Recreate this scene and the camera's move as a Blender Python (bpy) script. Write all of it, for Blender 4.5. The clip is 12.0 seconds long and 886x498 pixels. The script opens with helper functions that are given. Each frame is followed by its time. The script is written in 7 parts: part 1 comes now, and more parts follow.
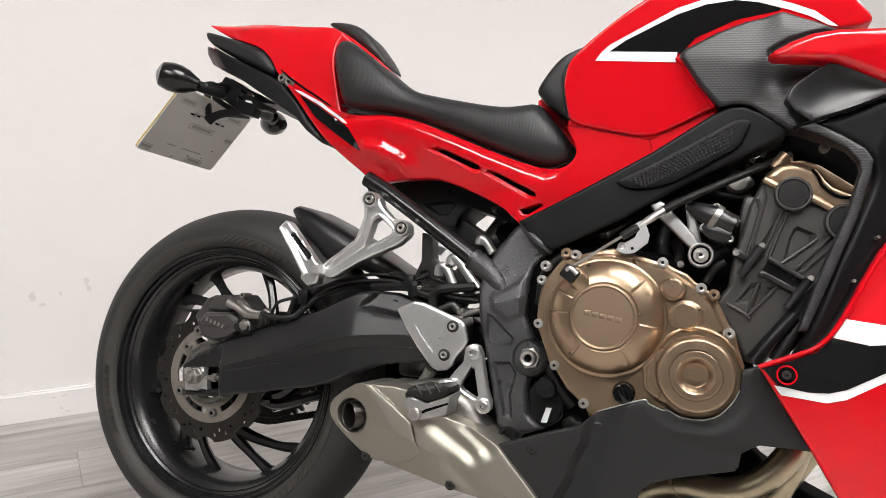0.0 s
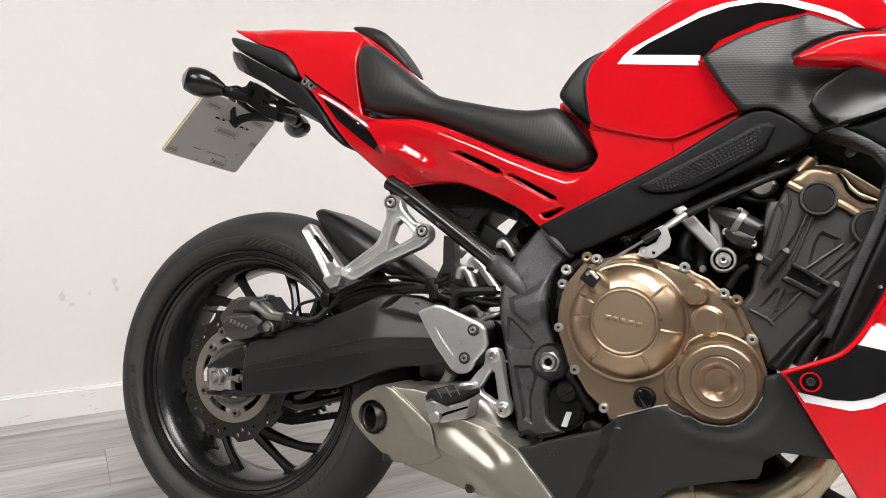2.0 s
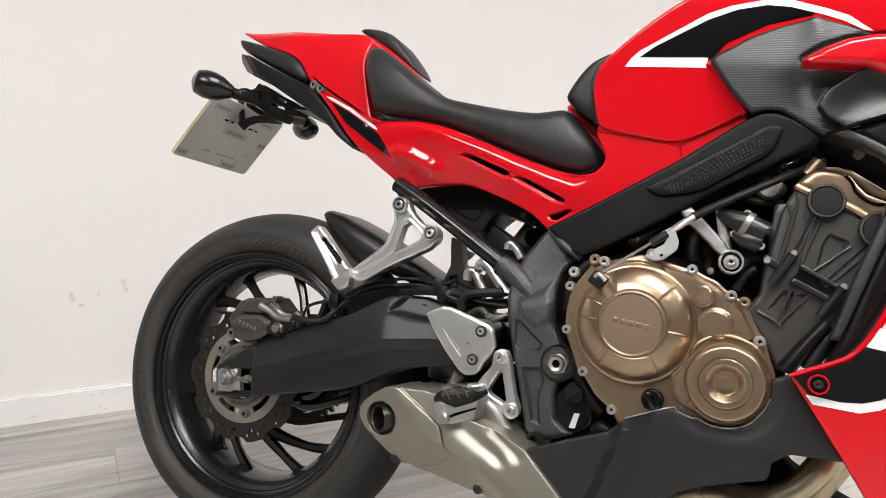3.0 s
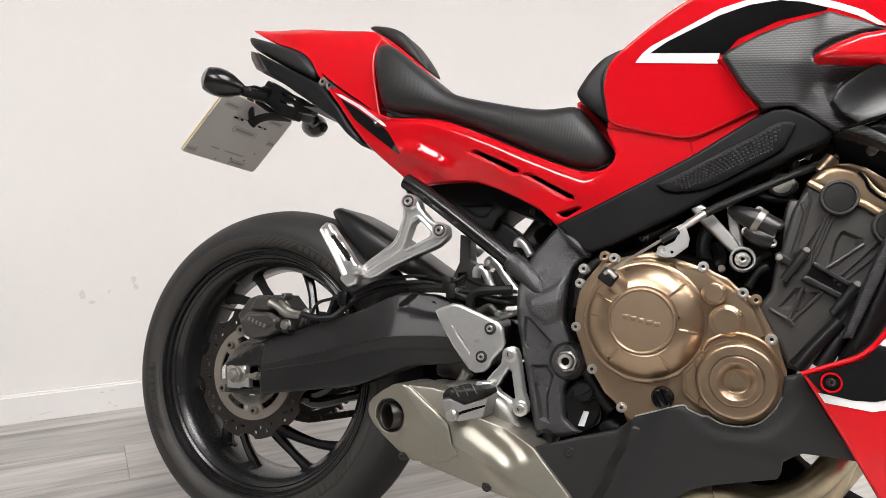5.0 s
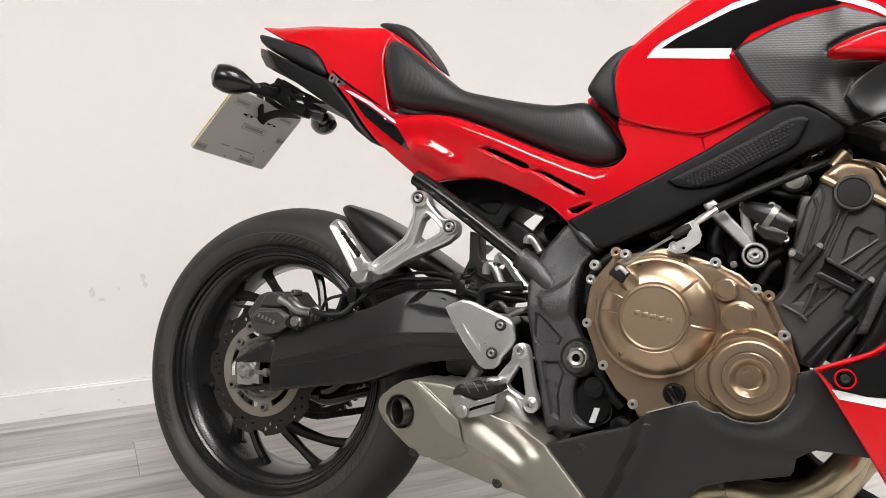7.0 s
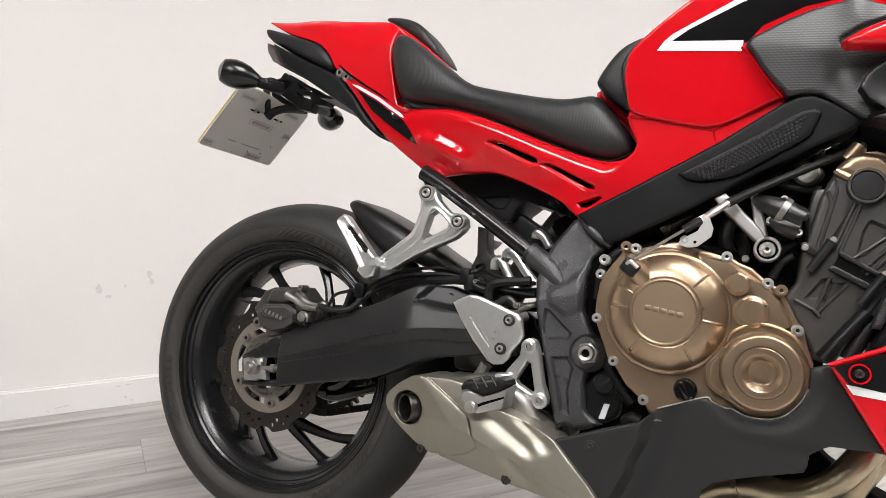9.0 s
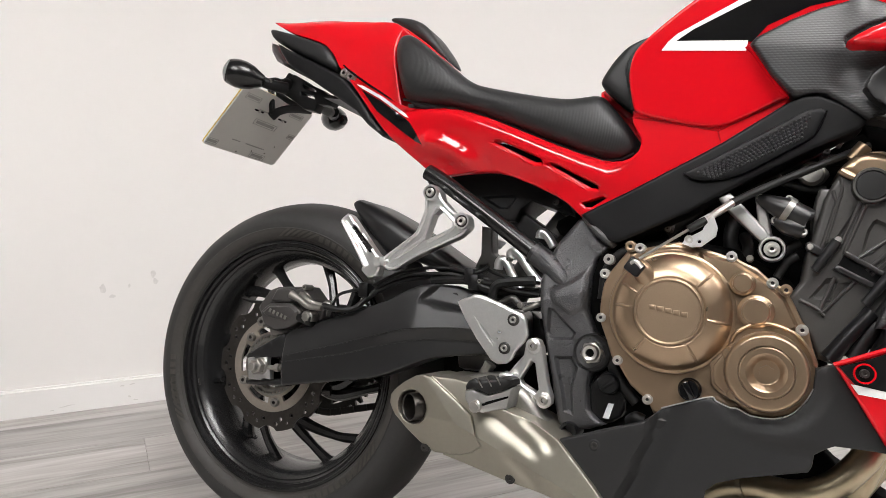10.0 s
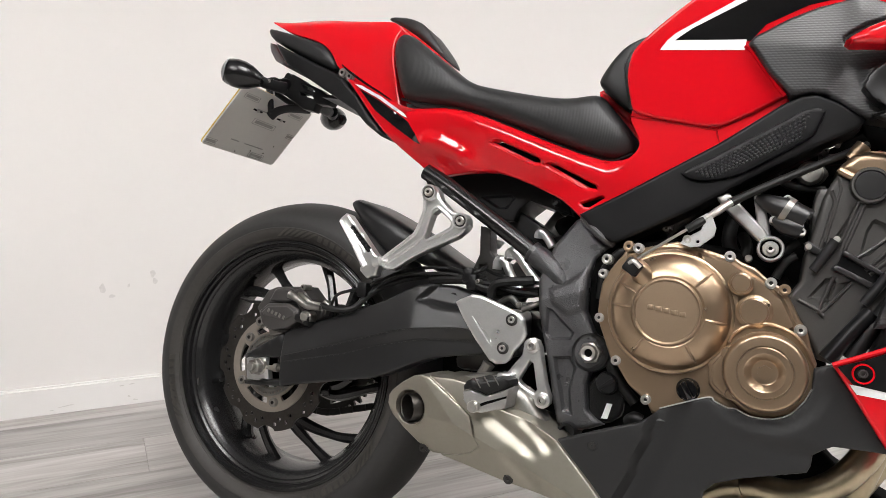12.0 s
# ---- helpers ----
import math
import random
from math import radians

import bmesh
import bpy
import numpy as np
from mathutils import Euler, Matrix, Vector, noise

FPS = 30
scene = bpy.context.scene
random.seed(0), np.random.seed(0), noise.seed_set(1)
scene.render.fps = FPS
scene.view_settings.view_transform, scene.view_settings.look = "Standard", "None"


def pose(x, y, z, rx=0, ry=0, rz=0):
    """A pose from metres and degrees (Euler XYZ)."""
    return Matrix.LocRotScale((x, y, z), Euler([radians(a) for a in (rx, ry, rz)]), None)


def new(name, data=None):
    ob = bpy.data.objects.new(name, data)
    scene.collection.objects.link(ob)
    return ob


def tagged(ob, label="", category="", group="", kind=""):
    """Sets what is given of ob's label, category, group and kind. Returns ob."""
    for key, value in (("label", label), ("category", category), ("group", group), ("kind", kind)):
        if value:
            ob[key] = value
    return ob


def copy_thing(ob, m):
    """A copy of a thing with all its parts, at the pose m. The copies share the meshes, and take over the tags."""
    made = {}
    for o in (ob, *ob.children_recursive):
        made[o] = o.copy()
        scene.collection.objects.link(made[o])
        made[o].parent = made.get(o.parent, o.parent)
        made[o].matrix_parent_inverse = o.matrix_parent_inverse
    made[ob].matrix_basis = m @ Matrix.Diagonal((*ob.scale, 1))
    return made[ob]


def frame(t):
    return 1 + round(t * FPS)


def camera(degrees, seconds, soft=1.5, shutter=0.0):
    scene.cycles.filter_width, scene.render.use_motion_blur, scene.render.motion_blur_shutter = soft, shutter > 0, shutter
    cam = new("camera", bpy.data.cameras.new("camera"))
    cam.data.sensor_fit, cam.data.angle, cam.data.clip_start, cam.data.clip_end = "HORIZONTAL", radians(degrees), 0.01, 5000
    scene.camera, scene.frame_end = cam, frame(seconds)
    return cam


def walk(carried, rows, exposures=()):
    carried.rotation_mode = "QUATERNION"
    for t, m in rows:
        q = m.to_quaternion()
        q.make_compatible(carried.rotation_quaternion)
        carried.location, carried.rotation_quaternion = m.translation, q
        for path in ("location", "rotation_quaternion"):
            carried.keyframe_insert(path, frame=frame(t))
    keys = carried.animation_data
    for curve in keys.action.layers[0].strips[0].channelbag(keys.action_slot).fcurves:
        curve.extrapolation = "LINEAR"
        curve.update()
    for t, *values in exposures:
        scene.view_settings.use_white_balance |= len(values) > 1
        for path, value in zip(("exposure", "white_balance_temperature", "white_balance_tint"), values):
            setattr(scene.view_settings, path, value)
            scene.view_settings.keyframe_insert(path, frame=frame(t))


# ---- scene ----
cam = camera(63.5, 12.0, soft=0.45)
PATH = [
    (0, pose(0.8238, -1.0932, 0.6921, 84.000, -0.000, 19.576)),
    (0.5, pose(0.8229, -1.0897, 0.6930, 83.997, -0.019, 20.210)),
    (1, pose(0.8270, -1.0901, 0.6943, 83.948, 0.012, 20.722)),
    (1.5, pose(0.8274, -1.0927, 0.6953, 83.990, 0.010, 21.102)),
    (2, pose(0.8288, -1.0951, 0.6978, 83.996, 0.028, 21.459)),
    (2.5, pose(0.8290, -1.0984, 0.6979, 84.057, 0.009, 21.723)),
    (3, pose(0.8279, -1.1007, 0.7003, 84.046, 0.038, 21.954)),
    (5, pose(0.8264, -1.0986, 0.6968, 83.976, 0.040, 22.650)),
    (5.5, pose(0.8257, -1.0952, 0.6932, 83.977, 0.087, 22.816)),
    (6, pose(0.8233, -1.0969, 0.6915, 83.966, 0.110, 22.915)),
    (6.5, pose(0.8199, -1.0971, 0.6912, 83.936, 0.072, 23.024)),
    (7, pose(0.8207, -1.0997, 0.6915, 83.942, 0.067, 23.166)),
    (9, pose(0.8140, -1.0948, 0.6830, 83.923, 0.076, 23.597)),
    (9.5, pose(0.8127, -1.0986, 0.6831, 83.961, 0.039, 23.684)),
    (10, pose(0.8118, -1.0975, 0.6821, 83.949, 0.057, 23.785)),
    (10.5, pose(0.8146, -1.0936, 0.6816, 83.882, 0.100, 23.847)),
    (11, pose(0.8143, -1.0975, 0.6826, 83.868, 0.098, 23.890)),
    (11.5, pose(0.8140, -1.1009, 0.6853, 83.891, 0.063, 23.863)),
    (12, pose(0.8151, -1.0942, 0.6825, 83.911, 0.090, 23.866)),
]
walk(cam, PATH)

# ---------------------------------------------------------------- light
# The room stands at an angle to the motorcycle: ROOM maps along-the-wall, away-from-the-wall, up.
WALL_TURN = 49.6
ROOM = pose(-1.097, 0.174, 0, 0, 0, WALL_TURN)
ALONG = (-4.0, 7.0)
DEEP = 6.5
HIGH = 2.9

world = bpy.data.worlds.new("world")
world.use_nodes = True
scene.world = world
world.node_tree.nodes["Background"].inputs[0].default_value = (0.02, 0.02, 0.02, 1)
world.node_tree.nodes["Background"].inputs[1].default_value = 1.0
scene.view_settings.exposure = 0.0
LAMP_STRENGTH = 23.4
LAMP_COLOUR = (1.0, 0.975, 0.962)


# ---------------------------------------------------------------- materials
def material(name, colour, rough=0.5, metal=0.0, coat=0.0, grain=0.0, scale=60.0, stain=0.0, bump=0.0, spec=0.5, coat_rough=0.03):
    """A surface with fine grain, broad staining and a little relief, in object space."""
    m = bpy.data.materials.new(name)
    m.use_nodes = True
    nt = m.node_tree
    b = nt.nodes["Principled BSDF"]
    b.inputs["Roughness"].default_value = rough
    b.inputs["Metallic"].default_value = metal
    b.inputs["Coat Weight"].default_value = coat
    b.inputs["Coat Roughness"].default_value = coat_rough
    b.inputs["Specular IOR Level"].default_value = spec
    b.inputs["Base Color"].default_value = (*colour, 1)
    co = nt.nodes.new("ShaderNodeTexCoord")
    fine = nt.nodes.new("ShaderNodeTexNoise")
    fine.inputs["Scale"].default_value = scale
    fine.inputs["Detail"].default_value = 6
    broad = nt.nodes.new("ShaderNodeTexNoise")
    broad.inputs["Scale"].default_value = scale / 14
    broad.inputs["Detail"].default_value = 3
    for n in (fine, broad):
        nt.links.new(co.outputs["Object"], n.inputs["Vector"])
    if grain or stain:
        low = tuple(c * (1 - grain) for c in colour)
        high = tuple(min(1, c * (1 + grain)) for c in colour)
        mix = nt.nodes.new("ShaderNodeMix")
        mix.data_type = "RGBA"
        mix.inputs["A"].default_value, mix.inputs["B"].default_value = (*low, 1), (*high, 1)
        nt.links.new(fine.outputs["Fac"], mix.inputs["Factor"])
        mix2 = nt.nodes.new("ShaderNodeMix")
        mix2.data_type = "RGBA"
        ramp = nt.nodes.new("ShaderNodeMapRange")
        ramp.inputs["From Min"].default_value, ramp.inputs["From Max"].default_value = 0.45, 0.75
        ramp.inputs["To Max"].default_value = stain
        nt.links.new(broad.outputs["Fac"], ramp.inputs["Value"])
        nt.links.new(ramp.outputs["Result"], mix2.inputs["Factor"])
        nt.links.new(mix.outputs["Result"], mix2.inputs["A"])
        mix2.inputs["B"].default_value = (*(c * 0.55 + 0.02 for c in colour), 1)
        nt.links.new(mix2.outputs["Result"], b.inputs["Base Color"])
        mr = nt.nodes.new("ShaderNodeMapRange")
        mr.inputs["To Min"].default_value, mr.inputs["To Max"].default_value = max(0.02, rough - 0.08), min(1, rough + 0.08)
        nt.links.new(broad.outputs["Fac"], mr.inputs["Value"])
        nt.links.new(mr.outputs["Result"], b.inputs["Roughness"])
    if bump:
        bp = nt.nodes.new("ShaderNodeBump")
        bp.inputs["Strength"].default_value = bump
        bp.inputs["Distance"].default_value = 0.001
        nt.links.new(fine.outputs["Fac"], bp.inputs["Height"])
        nt.links.new(bp.outputs["Normal"], b.inputs["Normal"])
    return m


RED = material("red_paint", (0.60, 0.0022, 0.0085), 0.40, coat=1.0, spec=0.04, grain=0.02, scale=9, coat_rough=0.02)
# RED darkened: shade of the tank seam and trim gap put into the colour.
RED_DARK = material("shaded_red_paint", (0.42, 0.005, 0.009), 0.45, coat=1.0, spec=0.05, grain=0.02, scale=9)
RED_SOFT = material("satin_red_edge", (0.60, 0.0022, 0.0085), 0.5, coat=0.12, spec=0.04, grain=0.02, scale=9, coat_rough=0.2)
WHITE = material("white_decal", (0.82, 0.82, 0.82), 0.35, coat=0.6, grain=0.02, scale=20)
GLOSS = material("black_gloss_decal", (0.003, 0.003, 0.0035), 0.12, coat=1.0, spec=0.3, grain=0.1, scale=20)
PLASTIC = material("black_textured_plastic", (0.006, 0.006, 0.0065), 0.42, spec=0.25, grain=0.18, scale=420, stain=0.2, bump=0.25)
SATIN = material("black_satin_paint", (0.0085, 0.0085, 0.009), 0.34, spec=0.5, grain=0.12, scale=260, stain=0.3, bump=0.10)
ARM_BLACK = material("satin_black_arm_paint", (0.0085, 0.0085, 0.009), 0.34, spec=0.55, grain=0.15, scale=260, stain=0.3, bump=0.10)
FRAME_GREY = material("dark_grey_cast_frame_paint", (0.044, 0.044, 0.046), 0.30, metal=0.35, spec=0.8, grain=0.30, scale=520, stain=0.08, bump=1.0)
BELLY = material("dark_grey_moulded_plastic", (0.017, 0.017, 0.0175), 0.45, spec=0.3, grain=0.10, scale=300, stain=0.12, bump=0.06)
RUBBER = material("tyre_rubber", (0.034, 0.031, 0.028), 0.62, grain=0.22, scale=160, stain=0.4, bump=0.25)
TREAD_RUBBER = material("tread_rubber", (0.020, 0.0195, 0.0190), 0.58, grain=0.25, scale=140, stain=0.5, bump=0.25)
DARK_RUBBER = material("black_rubber", (0.007, 0.007, 0.007), 0.5, spec=0.3, grain=0.2, scale=200, bump=0.15)
WHEEL_BLACK = material("satin_black_wheel_paint", (0.012, 0.012, 0.0125), 0.24, spec=0.6, grain=0.15, scale=180, stain=0.3, bump=0.03)
BRONZE = material("bronze_engine_paint", (0.37, 0.270, 0.180), 0.31, metal=0.88, grain=0.06, scale=900, stain=0.0, bump=0.015)
BRONZE_DEEP = material("deep_bronze_engine_paint", (0.30, 0.218, 0.146), 0.40, metal=0.8, grain=0.08, scale=900, stain=0.0, bump=0.04)
CAST_BLACK = material("black_cast_engine_paint", (0.042, 0.040, 0.037), 0.36, metal=0.2, spec=0.7, grain=0.2, scale=520, stain=0.3, bump=0.2)
ALLOY = material("cast_aluminium", (0.72, 0.72, 0.71), 0.31, metal=0.88, grain=0.08, scale=420, stain=0.2, bump=0.10)
DULL_ALLOY = material("dull_cast_aluminium", (0.46, 0.455, 0.445), 0.38, metal=0.88, grain=0.10, scale=420, stain=0.25, bump=0.15)
STEEL = material("zinc_plated_steel", (0.58, 0.565, 0.53), 0.36, metal=1.0, grain=0.12, scale=300, stain=0.4, bump=0.05)
DULL_STEEL = material("dull_steel", (0.28, 0.27, 0.25), 0.42, metal=0.9, grain=0.2, scale=220, stain=0.4, bump=0.1)
DISC_BLACK = material("dark_oiled_disc_steel", (0.060, 0.055, 0.050), 0.36, metal=0.85, grain=0.25, scale=220, stain=0.4, bump=0.1)
DISC_STEEL = material("brake_disc_carrier_steel", (0.36, 0.325, 0.28), 0.44, metal=0.8, grain=0.12, scale=300, stain=0.3, bump=0.1)
STAINLESS = material("champagne_satin_stainless", (0.33, 0.310, 0.262), 0.41, metal=0.9, grain=0.05, scale=160, stain=0.12, bump=0.02)
PIPE_STEEL = material("heat_stained_pipe", (0.42, 0.36, 0.25), 0.33, metal=1.0, grain=0.25, scale=60, stain=0.5)
CALIPER = material("grey_anodised_caliper", (0.085, 0.080, 0.078), 0.38, metal=0.55, grain=0.12, scale=400, stain=0.3, bump=0.15)
SEAT_VINYL = material("black_grained_vinyl", (0.012, 0.012, 0.0125), 0.45, grain=0.15, scale=900, stain=0.1, bump=0.35)
SOCKET = material("shadowed_bolt_socket", (0.03, 0.028, 0.026), 0.5, metal=0.4, grain=0.2, scale=300)
DEEP_BLACK = material("deep_black_satin_plastic", (0.0055, 0.0055, 0.006), 0.34, spec=0.18, grain=0.15, scale=200, stain=0.2, bump=0.05)
# Sheenless near-black: puts the shade of gaps and cavities into colour; also plate specks.
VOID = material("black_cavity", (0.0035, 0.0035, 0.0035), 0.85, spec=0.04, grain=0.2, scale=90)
PLATE_GREY = material("grey_plastic_plate", (0.66, 0.645, 0.61), 0.45, grain=0.03, scale=60, stain=0.08)
PLATE_YELLOW = material("yellow_plate_face", (0.70, 0.48, 0.06), 0.35, grain=0.03, scale=60)
BAR_GREY = material("faint_grey_print", (0.36, 0.35, 0.33), 0.5, grain=0.3, scale=500)
GLOSS_PLASTIC = material("glossy_black_plastic", (0.008, 0.008, 0.008), 0.22, grain=0.1, scale=100, stain=0.2)
LENS = material("smoked_lens", (0.20, 0.20, 0.21), 0.15, coat=1.0, grain=0.1, scale=40)
LENS_RED = material("dull_red_grey_tail_lens", (0.16, 0.145, 0.145), 0.2, coat=1.0, grain=0.1, scale=40)
CHAIN_STEEL = material("oiled_chain", (0.05, 0.048, 0.045), 0.4, metal=0.8, grain=0.3, scale=300)


def carbon():
    """Black film with the ribbed twill of imitation carbon fibre."""
    m = material("carbon_pattern_film", (0.045, 0.046, 0.048), 0.40, coat=0.14, coat_rough=0.25)
    nt = m.node_tree
    b = nt.nodes["Principled BSDF"]
    co = nt.nodes.new("ShaderNodeTexCoord")
    mp = nt.nodes.new("ShaderNodeMapping")
    mp.inputs["Rotation"].default_value = (0, radians(-2), 0)
    nt.links.new(co.outputs["Object"], mp.inputs["Vector"])
    w = nt.nodes.new("ShaderNodeTexWave")
    w.wave_type, w.bands_direction, w.wave_profile = "BANDS", "Z", "SIN"
    w.inputs["Scale"].default_value = 92
    w.inputs["Distortion"].default_value = 0.1
    w2 = nt.nodes.new("ShaderNodeTexWave")
    w2.wave_type, w2.bands_direction, w2.wave_profile = "BANDS", "DIAGONAL", "SAW"
    w2.inputs["Scale"].default_value = 96
    for n in (w, w2):
        nt.links.new(mp.outputs["Vector"], n.inputs["Vector"])
    mul = nt.nodes.new("ShaderNodeMath")
    mul.operation = "MULTIPLY"
    nt.links.new(w.outputs["Fac"], mul.inputs[0])
    nt.links.new(w2.outputs["Fac"], mul.inputs[1])
    mix = nt.nodes.new("ShaderNodeMix")
    mix.data_type = "RGBA"
    mix.inputs["A"].default_value, mix.inputs["B"].default_value = (0.008, 0.008, 0.009, 1), (0.031, 0.032, 0.034, 1)
    nt.links.new(mul.outputs[0], mix.inputs["Factor"])
    nt.links.new(mix.outputs["Result"], b.inputs["Base Color"])
    bp = nt.nodes.new("ShaderNodeBump")
    bp.inputs["Strength"].default_value, bp.inputs["Distance"].default_value = 0.22, 0.001
    nt.links.new(w.outputs["Fac"], bp.inputs["Height"])
    nt.links.new(bp.outputs["Normal"], b.inputs["Normal"])
    return m


CARBON = carbon()


def ribbed(name, colour, per_metre, turn):
    """Vinyl with fine pressed lines."""
    m = material(name, colour, 0.48, grain=0.15, scale=500)
    nt = m.node_tree
    b = nt.nodes["Principled BSDF"]
    co = nt.nodes.new("ShaderNodeTexCoord")
    mp = nt.nodes.new("ShaderNodeMapping")
    mp.inputs["Rotation"].default_value = (0, radians(turn), 0)
    nt.links.new(co.outputs["Object"], mp.inputs["Vector"])
    w = nt.nodes.new("ShaderNodeTexWave")
    w.bands_direction = "X"
    w.inputs["Scale"].default_value = per_metre / 6.283
    nt.links.new(mp.outputs["Vector"], w.inputs["Vector"])
    bp = nt.nodes.new("ShaderNodeBump")
    bp.inputs["Strength"].default_value, bp.inputs["Distance"].default_value = 0.2, 0.0005
    nt.links.new(w.outputs["Fac"], bp.inputs["Height"])
    nt.links.new(bp.outputs["Normal"], b.inputs["Normal"])
    return m


SEAT_RIBBED = ribbed("black_ribbed_vinyl", (0.012, 0.012, 0.0125), 900, 8)


def floor_material():
    """Grey washed oak laminate: long grain along the plank, each plank its own tone."""
    m = bpy.data.materials.new("grey_laminate")
    m.use_nodes = True
    nt = m.node_tree
    b = nt.nodes["Principled BSDF"]
    co = nt.nodes.new("ShaderNodeTexCoord")
    info = nt.nodes.new("ShaderNodeObjectInfo")
    add = nt.nodes.new("ShaderNodeVectorMath")
    add.operation = "ADD"
    sc = nt.nodes.new("ShaderNodeVectorMath")
    sc.operation = "SCALE"
    sc.inputs[0].default_value = (7.0, 13.0, 3.0)
    nt.links.new(info.outputs["Random"], sc.inputs["Scale"])
    nt.links.new(co.outputs["Object"], add.inputs[0])
    nt.links.new(sc.outputs["Vector"], add.inputs[1])
    mp = nt.nodes.new("ShaderNodeMapping")
    mp.inputs["Scale"].default_value = (1.1, 14.0, 1.0)
    nt.links.new(add.outputs["Vector"], mp.inputs["Vector"])
    n1 = nt.nodes.new("ShaderNodeTexNoise")
    n1.inputs["Scale"].default_value, n1.inputs["Detail"].default_value, n1.inputs["Distortion"].default_value = 1.6, 8, 0.6
    n2 = nt.nodes.new("ShaderNodeTexNoise")
    n2.inputs["Scale"].default_value, n2.inputs["Detail"].default_value = 9, 8
    nt.links.new(mp.outputs["Vector"], n1.inputs["Vector"])
    nt.links.new(mp.outputs["Vector"], n2.inputs["Vector"])
    mixf = nt.nodes.new("ShaderNodeMath")
    mixf.operation = "MULTIPLY_ADD"
    mixf.inputs[1].default_value = 0.35
    nt.links.new(n2.outputs["Fac"], mixf.inputs[0])
    nt.links.new(n1.outputs["Fac"], mixf.inputs[2])
    ramp = nt.nodes.new("ShaderNodeValToRGB")
    e = ramp.color_ramp.elements
    e[0].position, e[0].color = 0.42, (0.20, 0.185, 0.17, 1)
    e[1].position, e[1].color = 0.92, (0.52, 0.50, 0.485, 1)
    mid = ramp.color_ramp.elements.new(0.66)
    mid.color = (0.38, 0.362, 0.345, 1)
    nt.links.new(mixf.outputs[0], ramp.inputs["Fac"])
    hsv = nt.nodes.new("ShaderNodeHueSaturation")
    mr = nt.nodes.new("ShaderNodeMapRange")
    mr.inputs["To Min"].default_value, mr.inputs["To Max"].default_value = 0.9, 1.1
    nt.links.new(info.outputs["Random"], mr.inputs["Value"])
    nt.links.new(mr.outputs["Result"], hsv.inputs["Value"])
    nt.links.new(ramp.outputs["Color"], hsv.inputs["Color"])
    nt.links.new(hsv.outputs["Color"], b.inputs["Base Color"])
    b.inputs["Roughness"].default_value = 0.42
    bp = nt.nodes.new("ShaderNodeBump")
    bp.inputs["Strength"].default_value, bp.inputs["Distance"].default_value = 0.15, 0.001
    nt.links.new(n2.outputs["Fac"], bp.inputs["Height"])
    nt.links.new(bp.outputs["Normal"], b.inputs["Normal"])
    return m


FLOOR = floor_material()
WALL_PAINT = material("white_wall_paint", (0.78, 0.755, 0.735), 0.75, grain=0.012, scale=30, stain=0.03, bump=0.06)
BOARD_PAINT = material("white_gloss_baseboard", (0.80, 0.78, 0.765), 0.4, grain=0.01, scale=30, stain=0.05)
FAR_PAINT = material("grey_wall_paint", (0.11, 0.108, 0.104), 0.8, grain=0.03, scale=20)
CEILING_PAINT = material("white_ceiling_paint", (0.32, 0.315, 0.31), 0.85, grain=0.01, scale=20)
SCUFF = material("grey_scuff", (0.66, 0.635, 0.615), 0.8, grain=0.2, scale=160)
JOINT = material("dark_floor_joint", (0.20, 0.185, 0.175), 0.8, grain=0.2, scale=80)


def glow(name, colour, strength):
    m = bpy.data.materials.new(name)
    m.use_nodes = True
    nt = m.node_tree
    nt.nodes.remove(nt.nodes["Principled BSDF"])
    e = nt.nodes.new("ShaderNodeEmission")
    e.inputs["Color"].default_value, e.inputs["Strength"].default_value = (*colour, 1), strength
    nt.links.new(e.outputs[0], nt.nodes["Material Output"].inputs["Surface"])
    return m


LAMP_GLOW = glow("lamp_diffuser_glow", LAMP_COLOUR, LAMP_STRENGTH)


# ---------------------------------------------------------------- mesh tools
from mathutils.geometry import delaunay_2d_cdt


def part(name, bm, mat, parent=None, label="", smooth=True, turn=None):
    """Links a bmesh as one mesh object under a thing or a part."""
    bmesh.ops.recalc_face_normals(bm, faces=bm.faces)
    me = bpy.data.meshes.new(name)
    bm.to_mesh(me)
    bm.free()
    me.materials.append(mat)
    if smooth:
        me.shade_smooth()
        me.set_sharp_from_angle(angle=radians(32))
    ob = new(name, me)
    if turn is not None:
        ob.matrix_basis = turn
    ob.parent = parent
    if label:
        tagged(ob, label)
    return ob


def box(x0, x1, y0, y1, z0, z1, bevel=0.0):
    bm = bmesh.new()
    bmesh.ops.create_cube(bm, size=1, matrix=Matrix.Translation(((x0 + x1) / 2, (y0 + y1) / 2, (z0 + z1) / 2)) @ Matrix.Diagonal((x1 - x0, y1 - y0, z1 - z0, 1)))
    if bevel:
        bmesh.ops.bevel(bm, geom=bm.edges[:], offset=bevel, segments=2, affect="EDGES", profile=0.5)
    return bm


def area(poly):
    p = np.array(poly)
    q = np.roll(p, -1, 0)
    return 0.5 * float((p[:, 0] * q[:, 1] - p[:, 1] * q[:, 0]).sum())


def curved(poly, times=2):
    """Rounds the corners of an outline."""
    p = np.array(poly, float)
    for _ in range(times):
        q = np.roll(p, -1, 0)
        p = np.stack([0.78 * p + 0.22 * q, 0.22 * p + 0.78 * q], 1).reshape(-1, 2)
    return p


def sampled(poly, step):
    p = np.array(poly, float)
    if area(p) < 0:
        p = p[::-1]
    out = []
    for a, b in zip(p, np.roll(p, -1, 0)):
        n = max(1, int(np.ceil(np.linalg.norm(b - a) / step)))
        out += [a + (b - a) * k / n for k in range(n)]
    return np.array(out)


